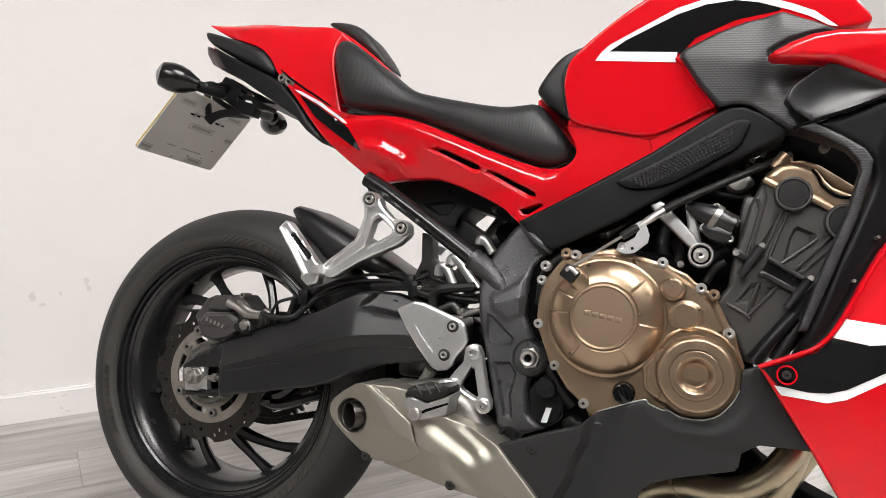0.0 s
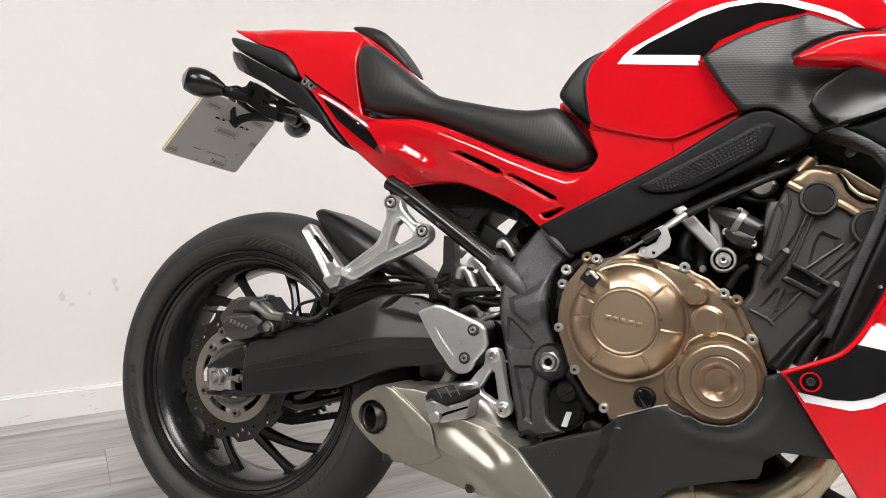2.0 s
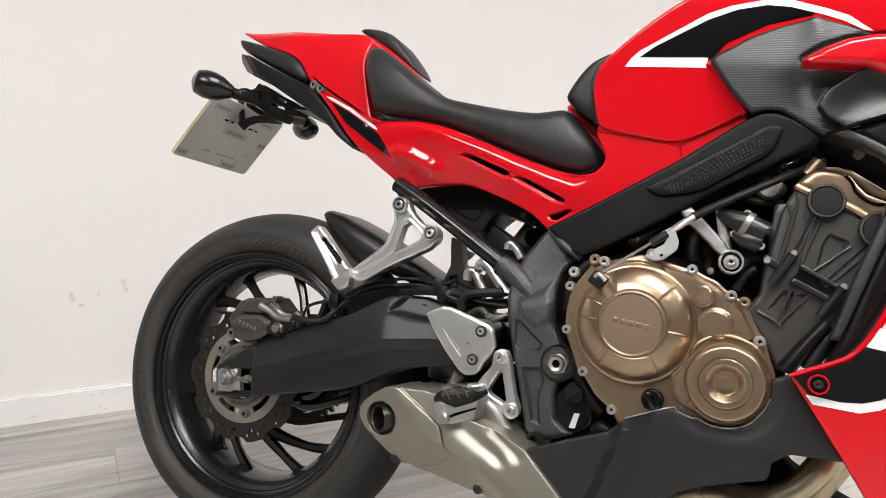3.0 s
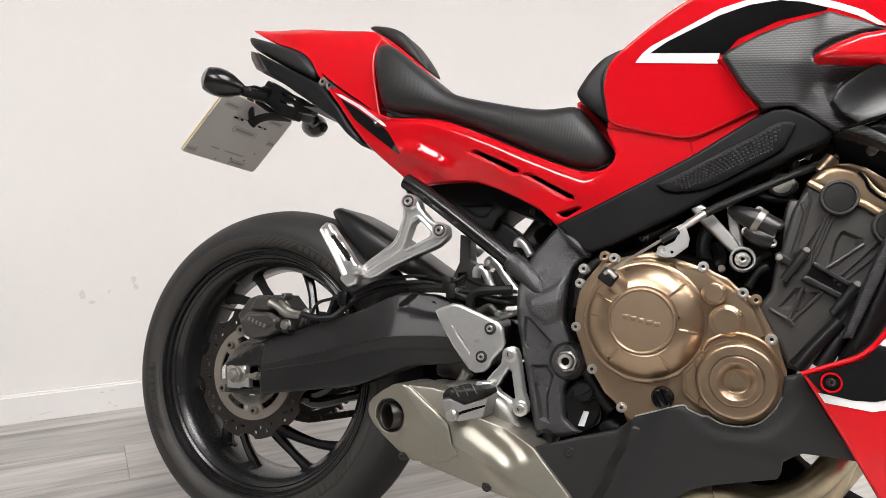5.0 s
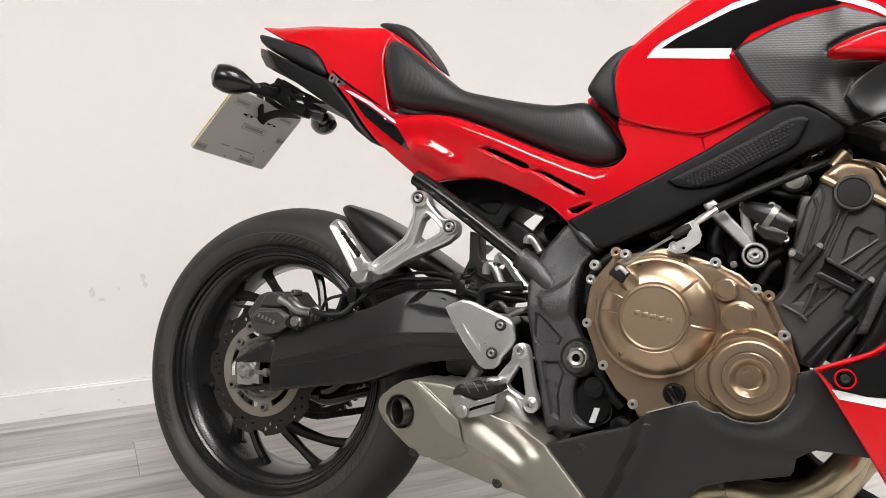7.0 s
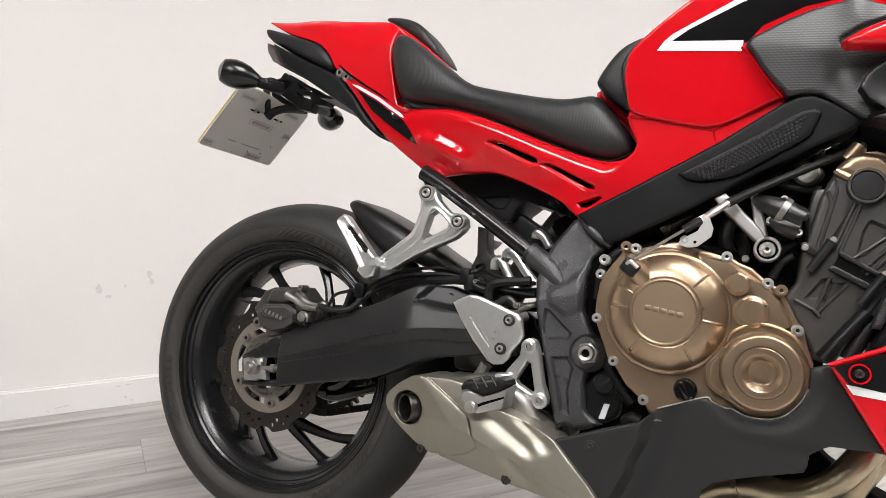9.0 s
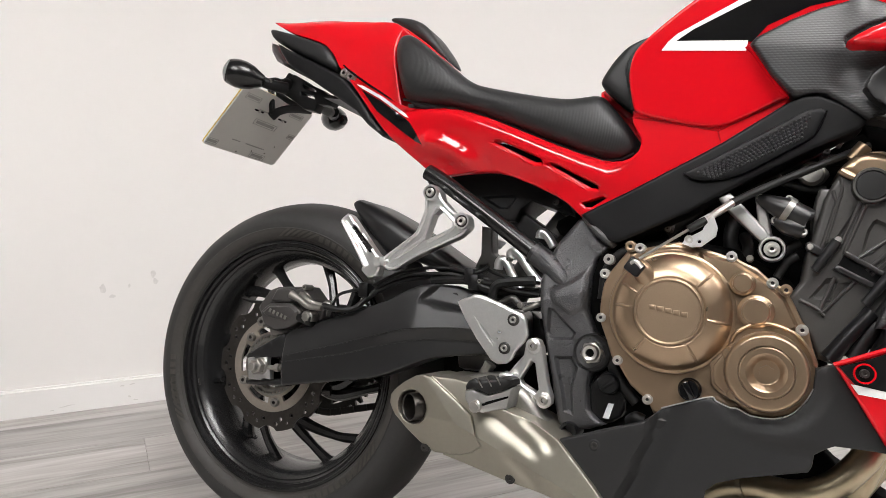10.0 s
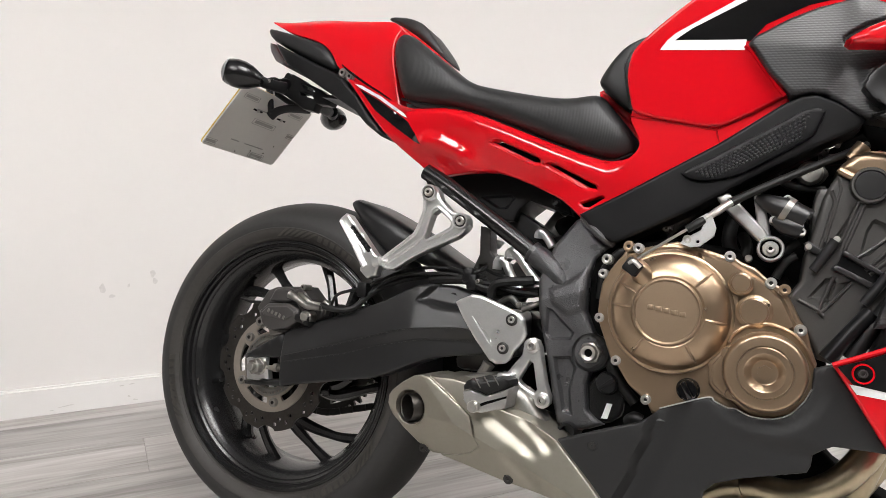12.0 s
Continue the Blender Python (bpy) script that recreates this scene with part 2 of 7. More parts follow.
def inside(poly, pts):
    x, y = pts[:, 0], pts[:, 1]
    r = np.zeros(len(pts), bool)
    for (x0, y0), (x1, y1) in zip(poly, np.roll(poly, -1, 0)):
        c = ((y0 > y) != (y1 > y))
        with np.errstate(divide="ignore", invalid="ignore"):
            r ^= c & (x < (x1 - x0) * (y - y0) / (y1 - y0) + x0)
    return r


def far(poly, pts):
    """Distance of points from an outline."""
    d = np.full(len(pts), 9.0)
    for a, b in zip(poly, np.roll(poly, -1, 0)):
        e = b - a
        t = np.clip(((pts - a) @ e) / max(e @ e, 1e-12), 0, 1)
        d = np.minimum(d, np.linalg.norm(pts - a - t[:, None] * e, axis=1))
    return d


def rounded(d, r):
    """How far a rounded edge of radius r falls back, d metres from the edge."""
    t = np.clip(1 - d / max(r, 1e-6), 0, 1)
    return 1 - np.sqrt(np.clip(1 - t * t, 0, 1))


CREASE = {}


def ease(v):
    """0 to 1 with a soft start and end."""
    v = min(1.0, max(0.0, v))
    return v * v * (3 - 2 * v)


def off_line(line, x, z):
    """Distance from a broken line of x, z, and how far along it (0 to 1) the nearest place lies."""
    best, n = (9.0, 0.0), len(line) - 1
    for i, (a, b) in enumerate(zip(line, line[1:])):
        ex, ez = b[0] - a[0], b[1] - a[1]
        k = min(1.0, max(0.0, ((x - a[0]) * ex + (z - a[1]) * ez) / (ex * ex + ez * ez)))
        d = math.hypot(x - a[0] - k * ex, z - a[1] - k * ez)
        if d < best[0]:
            best = (d, (i + k) / n)
    return best


def cushion(q, f, rim):
    """The height, 0 to 1, of a soap film blown up over a triangle mesh whose rim is held."""
    n = len(q)
    m, load = np.zeros((n, n)), np.zeros(n)
    for t in f:
        for k in range(3):
            i, j, o = t[k], t[(k + 1) % 3], t[(k + 2) % 3]
            a, b = q[i] - q[o], q[j] - q[o]
            twice = abs(a[0] * b[1] - a[1] * b[0]) + 1e-12
            w = max(a.dot(b) / twice, 0.02) / 2
            m[i, j] -= w
            m[j, i] -= w
            m[i, i] += w
            m[j, j] += w
            load[o] += twice / 6
    lone = np.abs(m).sum(1) < 1e-9
    fix = rim | lone
    m[fix] = 0
    m[fix, fix] = 1
    load[fix] = 0
    u = np.linalg.solve(m, load)
    return np.clip(u / u.max(), 0, 1)


def strata(*lines):
    """A face bent along several lines that run forwards, the upper first; each line is a list of x, y, z."""
    rows = [np.array(l, float) for l in lines]

    def at(x, z):
        zs = np.array([np.interp(x, r[:, 0], r[:, 2]) for r in rows])[::-1]
        ys = np.array([np.interp(x, r[:, 0], r[:, 1]) for r in rows])[::-1]
        return float(np.interp(z, np.maximum.accumulate(zs + np.arange(len(zs)) * 1e-6), ys))
    CREASE[at] = [(Vector((a[0], a[2])), Vector((b[0], b[2])), False) for r in rows for a, b in zip(r, r[1:])]
    return at


def panel(outline, y, depth, edge=0.004, fall=None, holes=(), relief=(), step=0.012, soft=0, twin=False, shape=None, back=None, puff=0):
    """A moulded plate or body. outline: x, z of its edge, seen from the right. Its face looks to -y and lies at y (a number, or shape(x, z)
    gives y); the edge is rounded over `edge` metres and falls back by `fall`; the back lies `depth` further in. relief: (outline, height, slope),
    raised or sunk fields. twin: the other side mirrors the face.
    puff: the face swells like a cushion instead, the flatter the higher the number. Returns bmesh."""
    fall = (edge if edge > 0.0015 else 0.0) if fall is None else fall
    poly = curved(outline, soft) if soft else np.array(outline, float)
    if area(poly) < 0:
        poly = poly[::-1]
    poly = sampled(poly, step)
    loops = [poly] + [sampled(np.array(h, float), step) for h in holes]
    fields = [(sampled(np.array(f[0], float), step), f[1], f[2]) for f in relief]
    pts, edges = [], []

    def ring(lp):
        k = len(pts)
        pts.extend(lp.tolist())
        edges.extend((k + i, k + (i + 1) % len(lp)) for i in range(len(lp)))

    for lp in loops:
        ring(lp)
    for lp, h, s in fields:
        ring(lp)
    for c0, c1, endless in CREASE.get(shape, ()):
        p0, p1 = np.array(tuple(c0)), np.array(tuple(c1))
        long = np.linalg.norm(p1 - p0)
        line = p0 + np.arange(-1.0 if endless else 0.0, 1.0 if endless else long, step * 0.8)[:, None] * (p1 - p0) / long
        ok = inside(poly, line) & (np.min([far(lp, line) for lp in loops], axis=0) > 0.0015)
        last = None
        for c, k in zip(line.tolist(), ok):
            if k and not any(inside(h, np.array([c]))[0] for h in loops[1:]):
                pts.append(c)
                if last is not None:
                    edges.append((last, len(pts) - 1))
                last = len(pts) - 1
            else:
                last = None
    lo, hi = poly.min(0), poly.max(0)
    xs, zs = np.arange(lo[0], hi[0], step), np.arange(lo[1], hi[1], step)
    g = np.array([(a + (step / 2 if j % 2 else 0), b) for j, b in enumerate(zs) for a in xs])
    free = [g]

    def offset(lp, d, sign=1):
        t = np.roll(lp, -1, 0) - np.roll(lp, 1, 0)
        t /= np.maximum(np.linalg.norm(t, axis=1, keepdims=True), 1e-9)
        return lp + sign * d * np.stack([-t[:, 1], t[:, 0]], 1)

    rounds = [k * edge for k in ((0.04, 0.14, 0.3, 0.5, 0.75, 1.0, 1.15) if edge > 0.015 else (0.12, 0.4, 0.75, 1.0, 1.2) if edge > 0.003 else (0.12, 0.4, 1.0))] if edge > 0.0015 else []
    if edge > 0.003:
        free[0] = g[np.min([far(lp, g) for lp in loops], axis=0) > min(1.2 * edge, 0.02) + 0.3 * step]
        for lp, h, s in fields:
            near = far(lp, free[0])
            free[0] = free[0][~((near < 1.25 * s + 0.3 * step) & inside(lp, free[0])) & (near > 0.3 * step)]
    for i, lp in enumerate(loops):
        for d in rounds:
            c = offset(lp, d, 1 if i == 0 else -1)
            ok = np.min([far(q, c) for q in loops], axis=0) > 0.93 * d
            free.append(c[ok])
    for lp, h, s in fields:
        for k in (0.25, 0.5, 0.75, 1.0, 1.2):
            c = offset(lp, s * k)
            free.append(c[(far(lp, c) > 0.93 * s * k) & inside(lp, c)])
    g = np.concatenate(free)
    g = g[inside(poly, g)]
    for h in loops[1:]:
        g = g[~inside(h, g)]
    g = g[np.min([far(q, g) for q in loops], axis=0) > min(0.1 * edge, 0.3 * step) + 1e-5]
    pts += g.tolist()
    v, e, f, *_ = delaunay_2d_cdt([Vector(p) for p in pts], edges, [], 4, 1e-6)
    q = np.array([tuple(p) for p in v])
    mid = np.array([(q[t[0]] + q[t[1]] + q[t[2]]) / 3 for t in f])
    ok = inside(poly, mid)
    for h in loops[1:]:
        ok &= ~inside(h, mid)
    f = [t for t, k in zip(f, ok) if k]
    d = np.min([far(lp, q) for lp in loops], axis=0)
    base = np.array([shape(a, b) for a, b in q]) if shape else np.full(len(q), float(y))
    front = base + fall * rounded(d, edge)
    if puff:
        front = base + fall * (1 - np.sqrt(1 - (1 - cushion(q, f, d < 1e-5)) ** puff))
    for lp, h, s in fields:
        inn = inside(lp, q)
        ramp = np.clip(far(lp, q) / s, 0, 1)
        front = front - np.where(inn, h * ramp * ramp * (3 - 2 * ramp), 0)
    bm = bmesh.new()
    fv = [bm.verts.new((a, w, b)) for (a, b), w in zip(q, front)]
    for t in f:
        bm.faces.new([fv[k] for k in t])
    for vv in [vv for vv in fv if not vv.link_faces]:
        bm.verts.remove(vv)
    fv = [vv for vv in fv if vv.is_valid]
    rim = [ed for ed in bm.edges if len(ed.link_faces) == 1]
    if twin:
        other = {vv: bm.verts.new((vv.co.x, -vv.co.y, vv.co.z)) for vv in fv}
        for fc in bm.faces[:]:
            bm.faces.new([other[vv] for vv in reversed(fc.verts)])
    else:
        rv = {vv for ed in rim for vv in ed.verts}
        if back is None:
            other = {vv: bm.verts.new((vv.co.x, vv.co.y + depth, vv.co.z)) for vv in rv}
        else:
            other = {vv: bm.verts.new((vv.co.x, back, vv.co.z)) for vv in rv}
    for ed in rim:
        a, b = ed.verts
        bm.faces.new((a, b, other[b], other[a]))
    if not twin:
        try:
            bmesh.ops.triangle_fill(bm, use_beauty=False, edges=[ed for ed in bm.edges if len(ed.link_faces) == 1])
        except RuntimeError:
            pass
    return bm


def spline(points, per=8):
    p = [Vector(a) for a in points]
    p = [p[0] * 2 - p[1]] + p + [p[-1] * 2 - p[-2]]
    out = []
    for i in range(1, len(p) - 2):
        a, b, c, d = p[i - 1], p[i], p[i + 1], p[i + 2]
        for k in range(per):
            t = k / per
            out.append(0.5 * (2 * b + (c - a) * t + (2 * a - 5 * b + 4 * c - d) * t * t + (3 * b - a - 3 * c + d) * t ** 3))
    return out + [p[-2]]


def tube(points, r, sides=12, smooth=True, per=8, flat=1.0):
    """A round bar or hose along points; r: one radius or one for each point."""
    rs = [r] * len(points) if isinstance(r, (int, float)) else list(r)
    if smooth and len(points) > 2:
        line = spline(points, per)
        rad = np.interp(np.linspace(0, len(points) - 1, len(line)), range(len(points)), rs)
    else:
        line, rad = [Vector(p) for p in points], rs
    bm = bmesh.new()
    rings = []
    up = None
    for i, c in enumerate(line):
        d = (line[min(i + 1, len(line) - 1)] - line[max(i - 1, 0)]).normalized()
        if up is None:
            up = d.orthogonal().normalized()
        up = (up - d * up.dot(d)).normalized()
        side = d.cross(up)
        rings.append([bm.verts.new(c + float(rad[i]) * (math.cos(t) * up + flat * math.sin(t) * side)) for t in np.linspace(0, 2 * math.pi, sides, endpoint=False)])
    for a, b in zip(rings, rings[1:]):
        for k in range(sides):
            bm.faces.new((a[k], a[(k + 1) % sides], b[(k + 1) % sides], b[k]))
    bm.faces.new(rings[0])
    bm.faces.new(rings[-1])
    return bm


def lathe(profile, centre, sides=64, axis="Y", closed=False):
    """Turns a profile of (radius, along) round an axis through centre."""
    bm = bmesh.new()
    rings = []
    c = Vector(centre)
    for r, a in profile:
        if r < 1e-5:
            rings.append([bm.verts.new(c + Vector((0, a, 0)))])
        else:
            rings.append([bm.verts.new(c + Vector((r * math.cos(t), a, r * math.sin(t)))) for t in np.linspace(0, 2 * math.pi, sides, endpoint=False)])
    pairs = list(zip(rings, rings[1:])) + ([(rings[-1], rings[0])] if closed else [])
    for a, b in pairs:
        if len(a) == 1 and len(b) == 1:
            continue
        for k in range(sides):
            j = (k + 1) % sides
            if len(a) == 1:
                bm.faces.new((a[0], b[j], b[k]))
            elif len(b) == 1:
                bm.faces.new((a[k], a[j], b[0]))
            else:
                bm.faces.new((a[k], a[j], b[j], b[k]))
    return bm


def join(*bms):
    out = bms[0]
    for b in bms[1:]:
        me = bpy.data.meshes.new("tmp")
        b.to_mesh(me)
        b.free()
        out.from_mesh(me)
        bpy.data.meshes.remove(me)
    return out


def round_rect(x0, x1, z0, z1, r):
    return [(cx + r * math.cos(radians(a)), cz + r * math.sin(radians(a))) for cx, cz, s in ((x1 - r, z1 - r, 0), (x0 + r, z1 - r, 90),
        (x0 + r, z0 + r, 180), (x1 - r, z0 + r, 270)) for a in range(s, s + 91, 30)]


def ngon(centre, r, n, turn=0.0, stretch=1.0):
    return [(centre[0] + r * stretch * math.cos(turn + 2 * math.pi * k / n), centre[1] + r * math.sin(turn + 2 * math.pi * k / n)) for k in range(n)]


bolt_cache = {}


def bolt(at, r, parent, mat=None, name="bolt", kind="socket", deep=0.02):
    """A bolt whose head looks to -y: socket, hexagon or flanged."""
    mat = mat or STEEL
    key = (round(r, 4), mat.name, kind, deep)
    if key not in bolt_cache:
        h = r * 0.6
        if kind == "hex":
            bm = panel(ngon((0, 0), r * 0.8, 6, 0.3), -h, h + deep, edge=r * 0.15, step=r * 0.6)
            bm = join(bm, lathe([(0.0, -h * 0.35), (r * 0.95, -h * 0.35), (r * 1.1, -h * 0.1), (r * 1.1, deep), (0, deep)], (0, 0, 0), 20))
        else:
            wide = 1.22 if kind == "flange" else 1.0
            bm = lathe([(0, h * 0.1), (r * 0.38, h * 0.1), (r * 0.40, -h * 0.97), (r * 0.44, -h), (r * 0.86, -h), (r * 0.92, -h * 0.92),
                (r * 0.93, -h * 0.3),
                        (r * wide, -h * 0.28), (r * wide, deep), (0, deep)], (0, 0, 0), 20)
        ob = part(name, bm, mat, parent)
        ob.location = at
        if kind != "hex":
            ob.data.materials.append(SOCKET)
            for p in ob.data.polygons:
                if (p.center.x ** 2 + p.center.z ** 2) ** 0.5 < 0.395 * r and p.center.y > -h * 0.98:
                    p.material_index = 1
        bolt_cache[key] = ob.data
        return ob
    ob = new(name, bolt_cache[key])
    ob.parent = parent
    ob.location = at
    return ob


# ---------------------------------------------------------------- the room
def room_part(name, bm, mat, label="", category=""):
    ob = part(name, bm, mat, None, smooth=False, turn=ROOM.copy())
    return tagged(ob, label, category, kind="structure")


a0, a1 = ALONG
room_part("wall_north", box(a0 - 0.15, a1 + 0.15, 0.0, 0.15, -0.05, HIGH), WALL_PAINT, "plain white painted wall with a few grey scuffs", "wall")
room_part("wall_south", box(a0 - 0.15, a1 + 0.15, -DEEP - 0.15, -DEEP, -0.05, HIGH), FAR_PAINT, "plain grey painted wall behind the camera", "wall")
room_part("wall_west", box(a0 - 0.15, a0, -DEEP, 0.0, -0.05, HIGH), FAR_PAINT, "plain grey painted end wall", "wall")
room_part("wall_east", box(a1, a1 + 0.15, -DEEP, 0.0, -0.05, HIGH), FAR_PAINT, "plain grey painted end wall", "wall")
room_part("ceiling", box(a0 - 0.15, a1 + 0.15, -DEEP - 0.15, 0.15, HIGH, HIGH + 0.12), CEILING_PAINT, "plain white ceiling", "ceiling")
skirt = box(a0 + 0.002, a1 - 0.002, -0.016, -0.0005, 0.0005, 0.081)
bmesh.ops.bevel(skirt, geom=[e for e in skirt.edges if all(v.co.z > 0.08 and v.co.y < -0.01 for v in e.verts)], offset=0.006, segments=3, affect="EDGES")
room_part("baseboard", skirt, BOARD_PAINT, "white painted baseboard along the wall", "baseboard")


def ceiling_light(x, y):
    ob = new("ceiling_light")
    ob.matrix_basis = ROOM @ pose(x, y, HIGH - 0.001)
    tagged(ob, "slim white rectangular ceiling light panel, switched on", "ceiling light", group="ceiling lights")
    fr = join(box(-0.64, 0.64, -0.32, -0.30, -0.03, 0), box(-0.64, 0.64, 0.30, 0.32, -0.03, 0), box(-0.64, -0.62, -0.3, 0.3, -0.03, 0), box(0.62, 0.64, -0.3, 0.3, -0.03, 0))
    part("frame", fr, CEILING_PAINT, ob, smooth=False)
    part("diffuser", box(-0.62, 0.62, -0.30, 0.30, -0.02, -0.008), LAMP_GLOW, ob, "glowing white diffuser", smooth=False)
    return ob


lamp = ceiling_light(-1.6, -2.5)
for lx, ly in ((0.7, -2.5), (3.0, -2.5), (5.3, -2.5), (-1.6, -3.4), (0.7, -3.4), (3.0, -3.4)):
    copy_thing(lamp, ROOM @ pose(lx, ly, HIGH - 0.001))


# ---------------------------------------------------------------- the motorcycle
# Its own axes: x forwards, y to its left, z up, the rear contact patch at the origin. It leans on its side stand, away from the camera.
LEAN = 10.69
bike = new("motorcycle")
bike.matrix_basis = pose(0, 0, 0.002, -LEAN, 0, 0)
tagged(bike, "red and black sports motorcycle with bronze engine covers, leaning over", "motorcycle")
AXLE = Vector((0.0, 0.0, 0.315))


def ridge(p, q, y0, up, down):
    """A face with a crease along p-q: it falls back by `up` above the crease and by `down` below, per metre."""
    p, q = Vector(p), Vector(q)
    d = (q - p).normalized()

    def at(x, z):
        s = d.x * (z - p.y) - d.y * (x - p.x)
        return y0 + (up * s if s > 0 else -down * s)
    CREASE[at] = [(p, q, True)]
    return at


def polar(angle, r, y):
    return AXLE + Vector((r * math.cos(radians(angle)), y, r * math.sin(radians(angle))))


# ---- rear wheel
rim_profile = [(0.2325, -0.079), (0.2345, -0.074), (0.226, -0.066), (0.214, -0.03), (0.212, 0.03), (0.226, 0.066), (0.2345, 0.074), (0.2325, 0.079),
               (0.2275, 0.080), (0.2265, 0.0745), (0.2205, 0.0735), (0.2195, 0.066), (0.210, 0.060), (0.197, 0.042), (0.193, 0.0), (0.197, -0.042),
               (0.210, -0.060), (0.2195, -0.066), (0.2205, -0.0735), (0.2265, -0.0745), (0.2275, -0.080)]
wheel = part("rear_wheel", lathe(rim_profile, AXLE, 96, closed=True), WHEEL_BLACK, bike, "satin black cast wheel rim")
tyre_profile = [(0.2335, -0.0755), (0.237, -0.081), (0.2385, -0.0815), (0.240, -0.0838), (0.250, -0.0895), (0.2565, -0.0905), (0.2575, -0.0892), (0.262, -0.0892), (0.2665, -0.0890),
    (0.2690, -0.0886), (0.2790, -0.0850), (0.2915, -0.0715), (0.3025, -0.051),
                (0.3105, -0.0275), (0.3140, -0.012), (0.315, 0.0), (0.3135, 0.012), (0.309, 0.027), (0.299, 0.050), (0.287, 0.070), (0.2755, 0.0835),
                    (0.2685, 0.0885),
                (0.262, 0.0895), (0.250, 0.0885), (0.240, 0.083), (0.2335, 0.0755), (0.228, 0.065), (0.228, -0.065)]
tyre = part("tyre", lathe(tyre_profile, AXLE, 128, closed=True), RUBBER, wheel, "worn black rubber tyre")
tyre.data.materials.append(TREAD_RUBBER)
for face in tyre.data.polygons:
    if math.hypot(face.center.x - AXLE.x, face.center.z - AXLE.z) > 0.2567:
        face.material_index = 1


def sidewall_bar(angle, r0, r1, wide, lean=0.0):
    """A low raised bar on the sidewall, following its curve."""
    bm = bmesh.new()
    rows = []
    for a in np.linspace(angle - wide / 2, angle + wide / 2, 4):
        rows.append([bm.verts.new(polar(a - lean * (r - r0) / (r1 - r0), r, -0.0914 + 9.0 * (r - 0.2575) ** 2)) for r in np.linspace(r0, r1, 4)])
    for p, q in zip(rows, rows[1:]):
        for k in range(3):
            bm.faces.new((p[k], p[k + 1], q[k + 1], q[k]))
    bmesh.ops.solidify(bm, geom=bm.faces[:], thickness=0.0015)
    return bm


LETTER = material("worn_tyre_lettering", (0.075, 0.070, 0.062), 0.85, grain=0.3, scale=200, stain=0.3)
for start in (94, 214, 334):
    for k in range(6):
        part("sidewall_stripe", sidewall_bar(start - 3.0 * k, 0.2405, 0.2555, 1.7, 5.0), LETTER, tyre, smooth=False)
for start, count, step in ((72, 6, 3.4), (203, 7, 3.4), (318, 9, 3.3)):
    for k in range(count):
        part("lettering_bar", sidewall_bar(start - step * k, 0.2425, 0.2540, 2.3), LETTER, tyre, smooth=False)


def tread_groove(a0, a1, y0, y1):
    """A narrow curved sipe: a dark strip just proud of the crown."""
    pts = []
    for t in np.linspace(0, 1, 7):
        y = y0 + (y1 - y0) * t
        r = float(np.interp(abs(y), [0, 0.012, 0.027, 0.050, 0.070, 0.0835], [0.315, 0.3135, 0.309, 0.299, 0.287, 0.2755]))
        pts.append(polar(a0 + (a1 - a0) * t ** 1.4, r - 0.0012, y))
    return tube(pts, [0.0006, 0.002, 0.0025, 0.0025, 0.0025, 0.002, 0.0006], sides=6, per=3)


for k in range(18):
    part("tread_groove", tread_groove(k * 20, k * 20 + 9, -0.070, -0.012), VOID, tyre)
    part("tread_groove", tread_groove(k * 20 + 10, k * 20 + 19, 0.070, 0.012), VOID, tyre)


def spoke(a):
    """A forked spoke that sweeps from the hub to two places on the rim."""
    root = polar(a - 26, 0.100, -0.030)
    stem = tube([polar(a - 46, 0.040, -0.034), polar(a - 36, 0.066, -0.034), root], [0.026, 0.022, 0.020], 10, flat=0.7)
    arms = [tube([polar(a - 36, 0.068, -0.034), polar(a - 26 + 0.45 * d, 0.112, -0.026), polar(a - 8 + 0.8 * d, 0.160, -0.014), polar(a + d, 0.192, -0.004), polar(a + d + 1, 0.200, -0.002)],
                 [0.014, 0.0115, 0.0085, 0.0105, 0.018], 8, flat=1.25) for d in (-12, 12)]
    return join(stem, *arms)


for k in range(6):
    part("spoke", spoke(5 + 60 * k), WHEEL_BLACK, wheel)
part("hub", lathe([(0, -0.075), (0.040, -0.075), (0.046, -0.065), (0.050, -0.035), (0.060, -0.02), (0.060, 0.02), (0.052, 0.05), (0.050, 0.085),
    (0, 0.085)], AXLE, 48), WHEEL_BLACK, wheel)
part("valve_stem", join(tube([polar(197, 0.199, -0.006), polar(197, 0.186, -0.020), polar(197, 0.176, -0.030)], 0.0045, 8), ), DARK_RUBBER, wheel)
part("balance_weight", panel(ngon((0, 0), 0.010, 4, 0.785), 0, 0.003, edge=0.001, step=0.01), DISC_BLACK, wheel, "small grey stick-on wheel weight", turn=Matrix.Translation(polar(196, 0.2115, -0.0615)) @ pose(0, 0, 0, 0, 74, 0) @ pose(0, 0, 0, 45, 0, 0))


for r, y, thick in ((0.2285, -0.0800, 0.0017), (0.2210, -0.0738, 0.0013), (0.2140, -0.0635, 0.0012)):
    part("rim_lip", lathe([(r + thick * math.cos(t), y + thick * math.sin(t)) for t in np.linspace(0, 2 * math.pi, 8, endpoint=False)], AXLE, 96, closed=True), GLOSS_PLASTIC, wheel)


# ---- brake disc
def disc_outline(r, n, deep):
    out = []
    for k in range(160):
        t = 2 * math.pi * k / 160
        w = math.cos(n * t)
        out.append(((r - deep * max(0, -w) ** 0.6) * math.cos(t), (r - deep * max(0, -w) ** 0.6) * math.sin(t)))
    return [(x + AXLE.x, z + AXLE.z) for x, z in out]


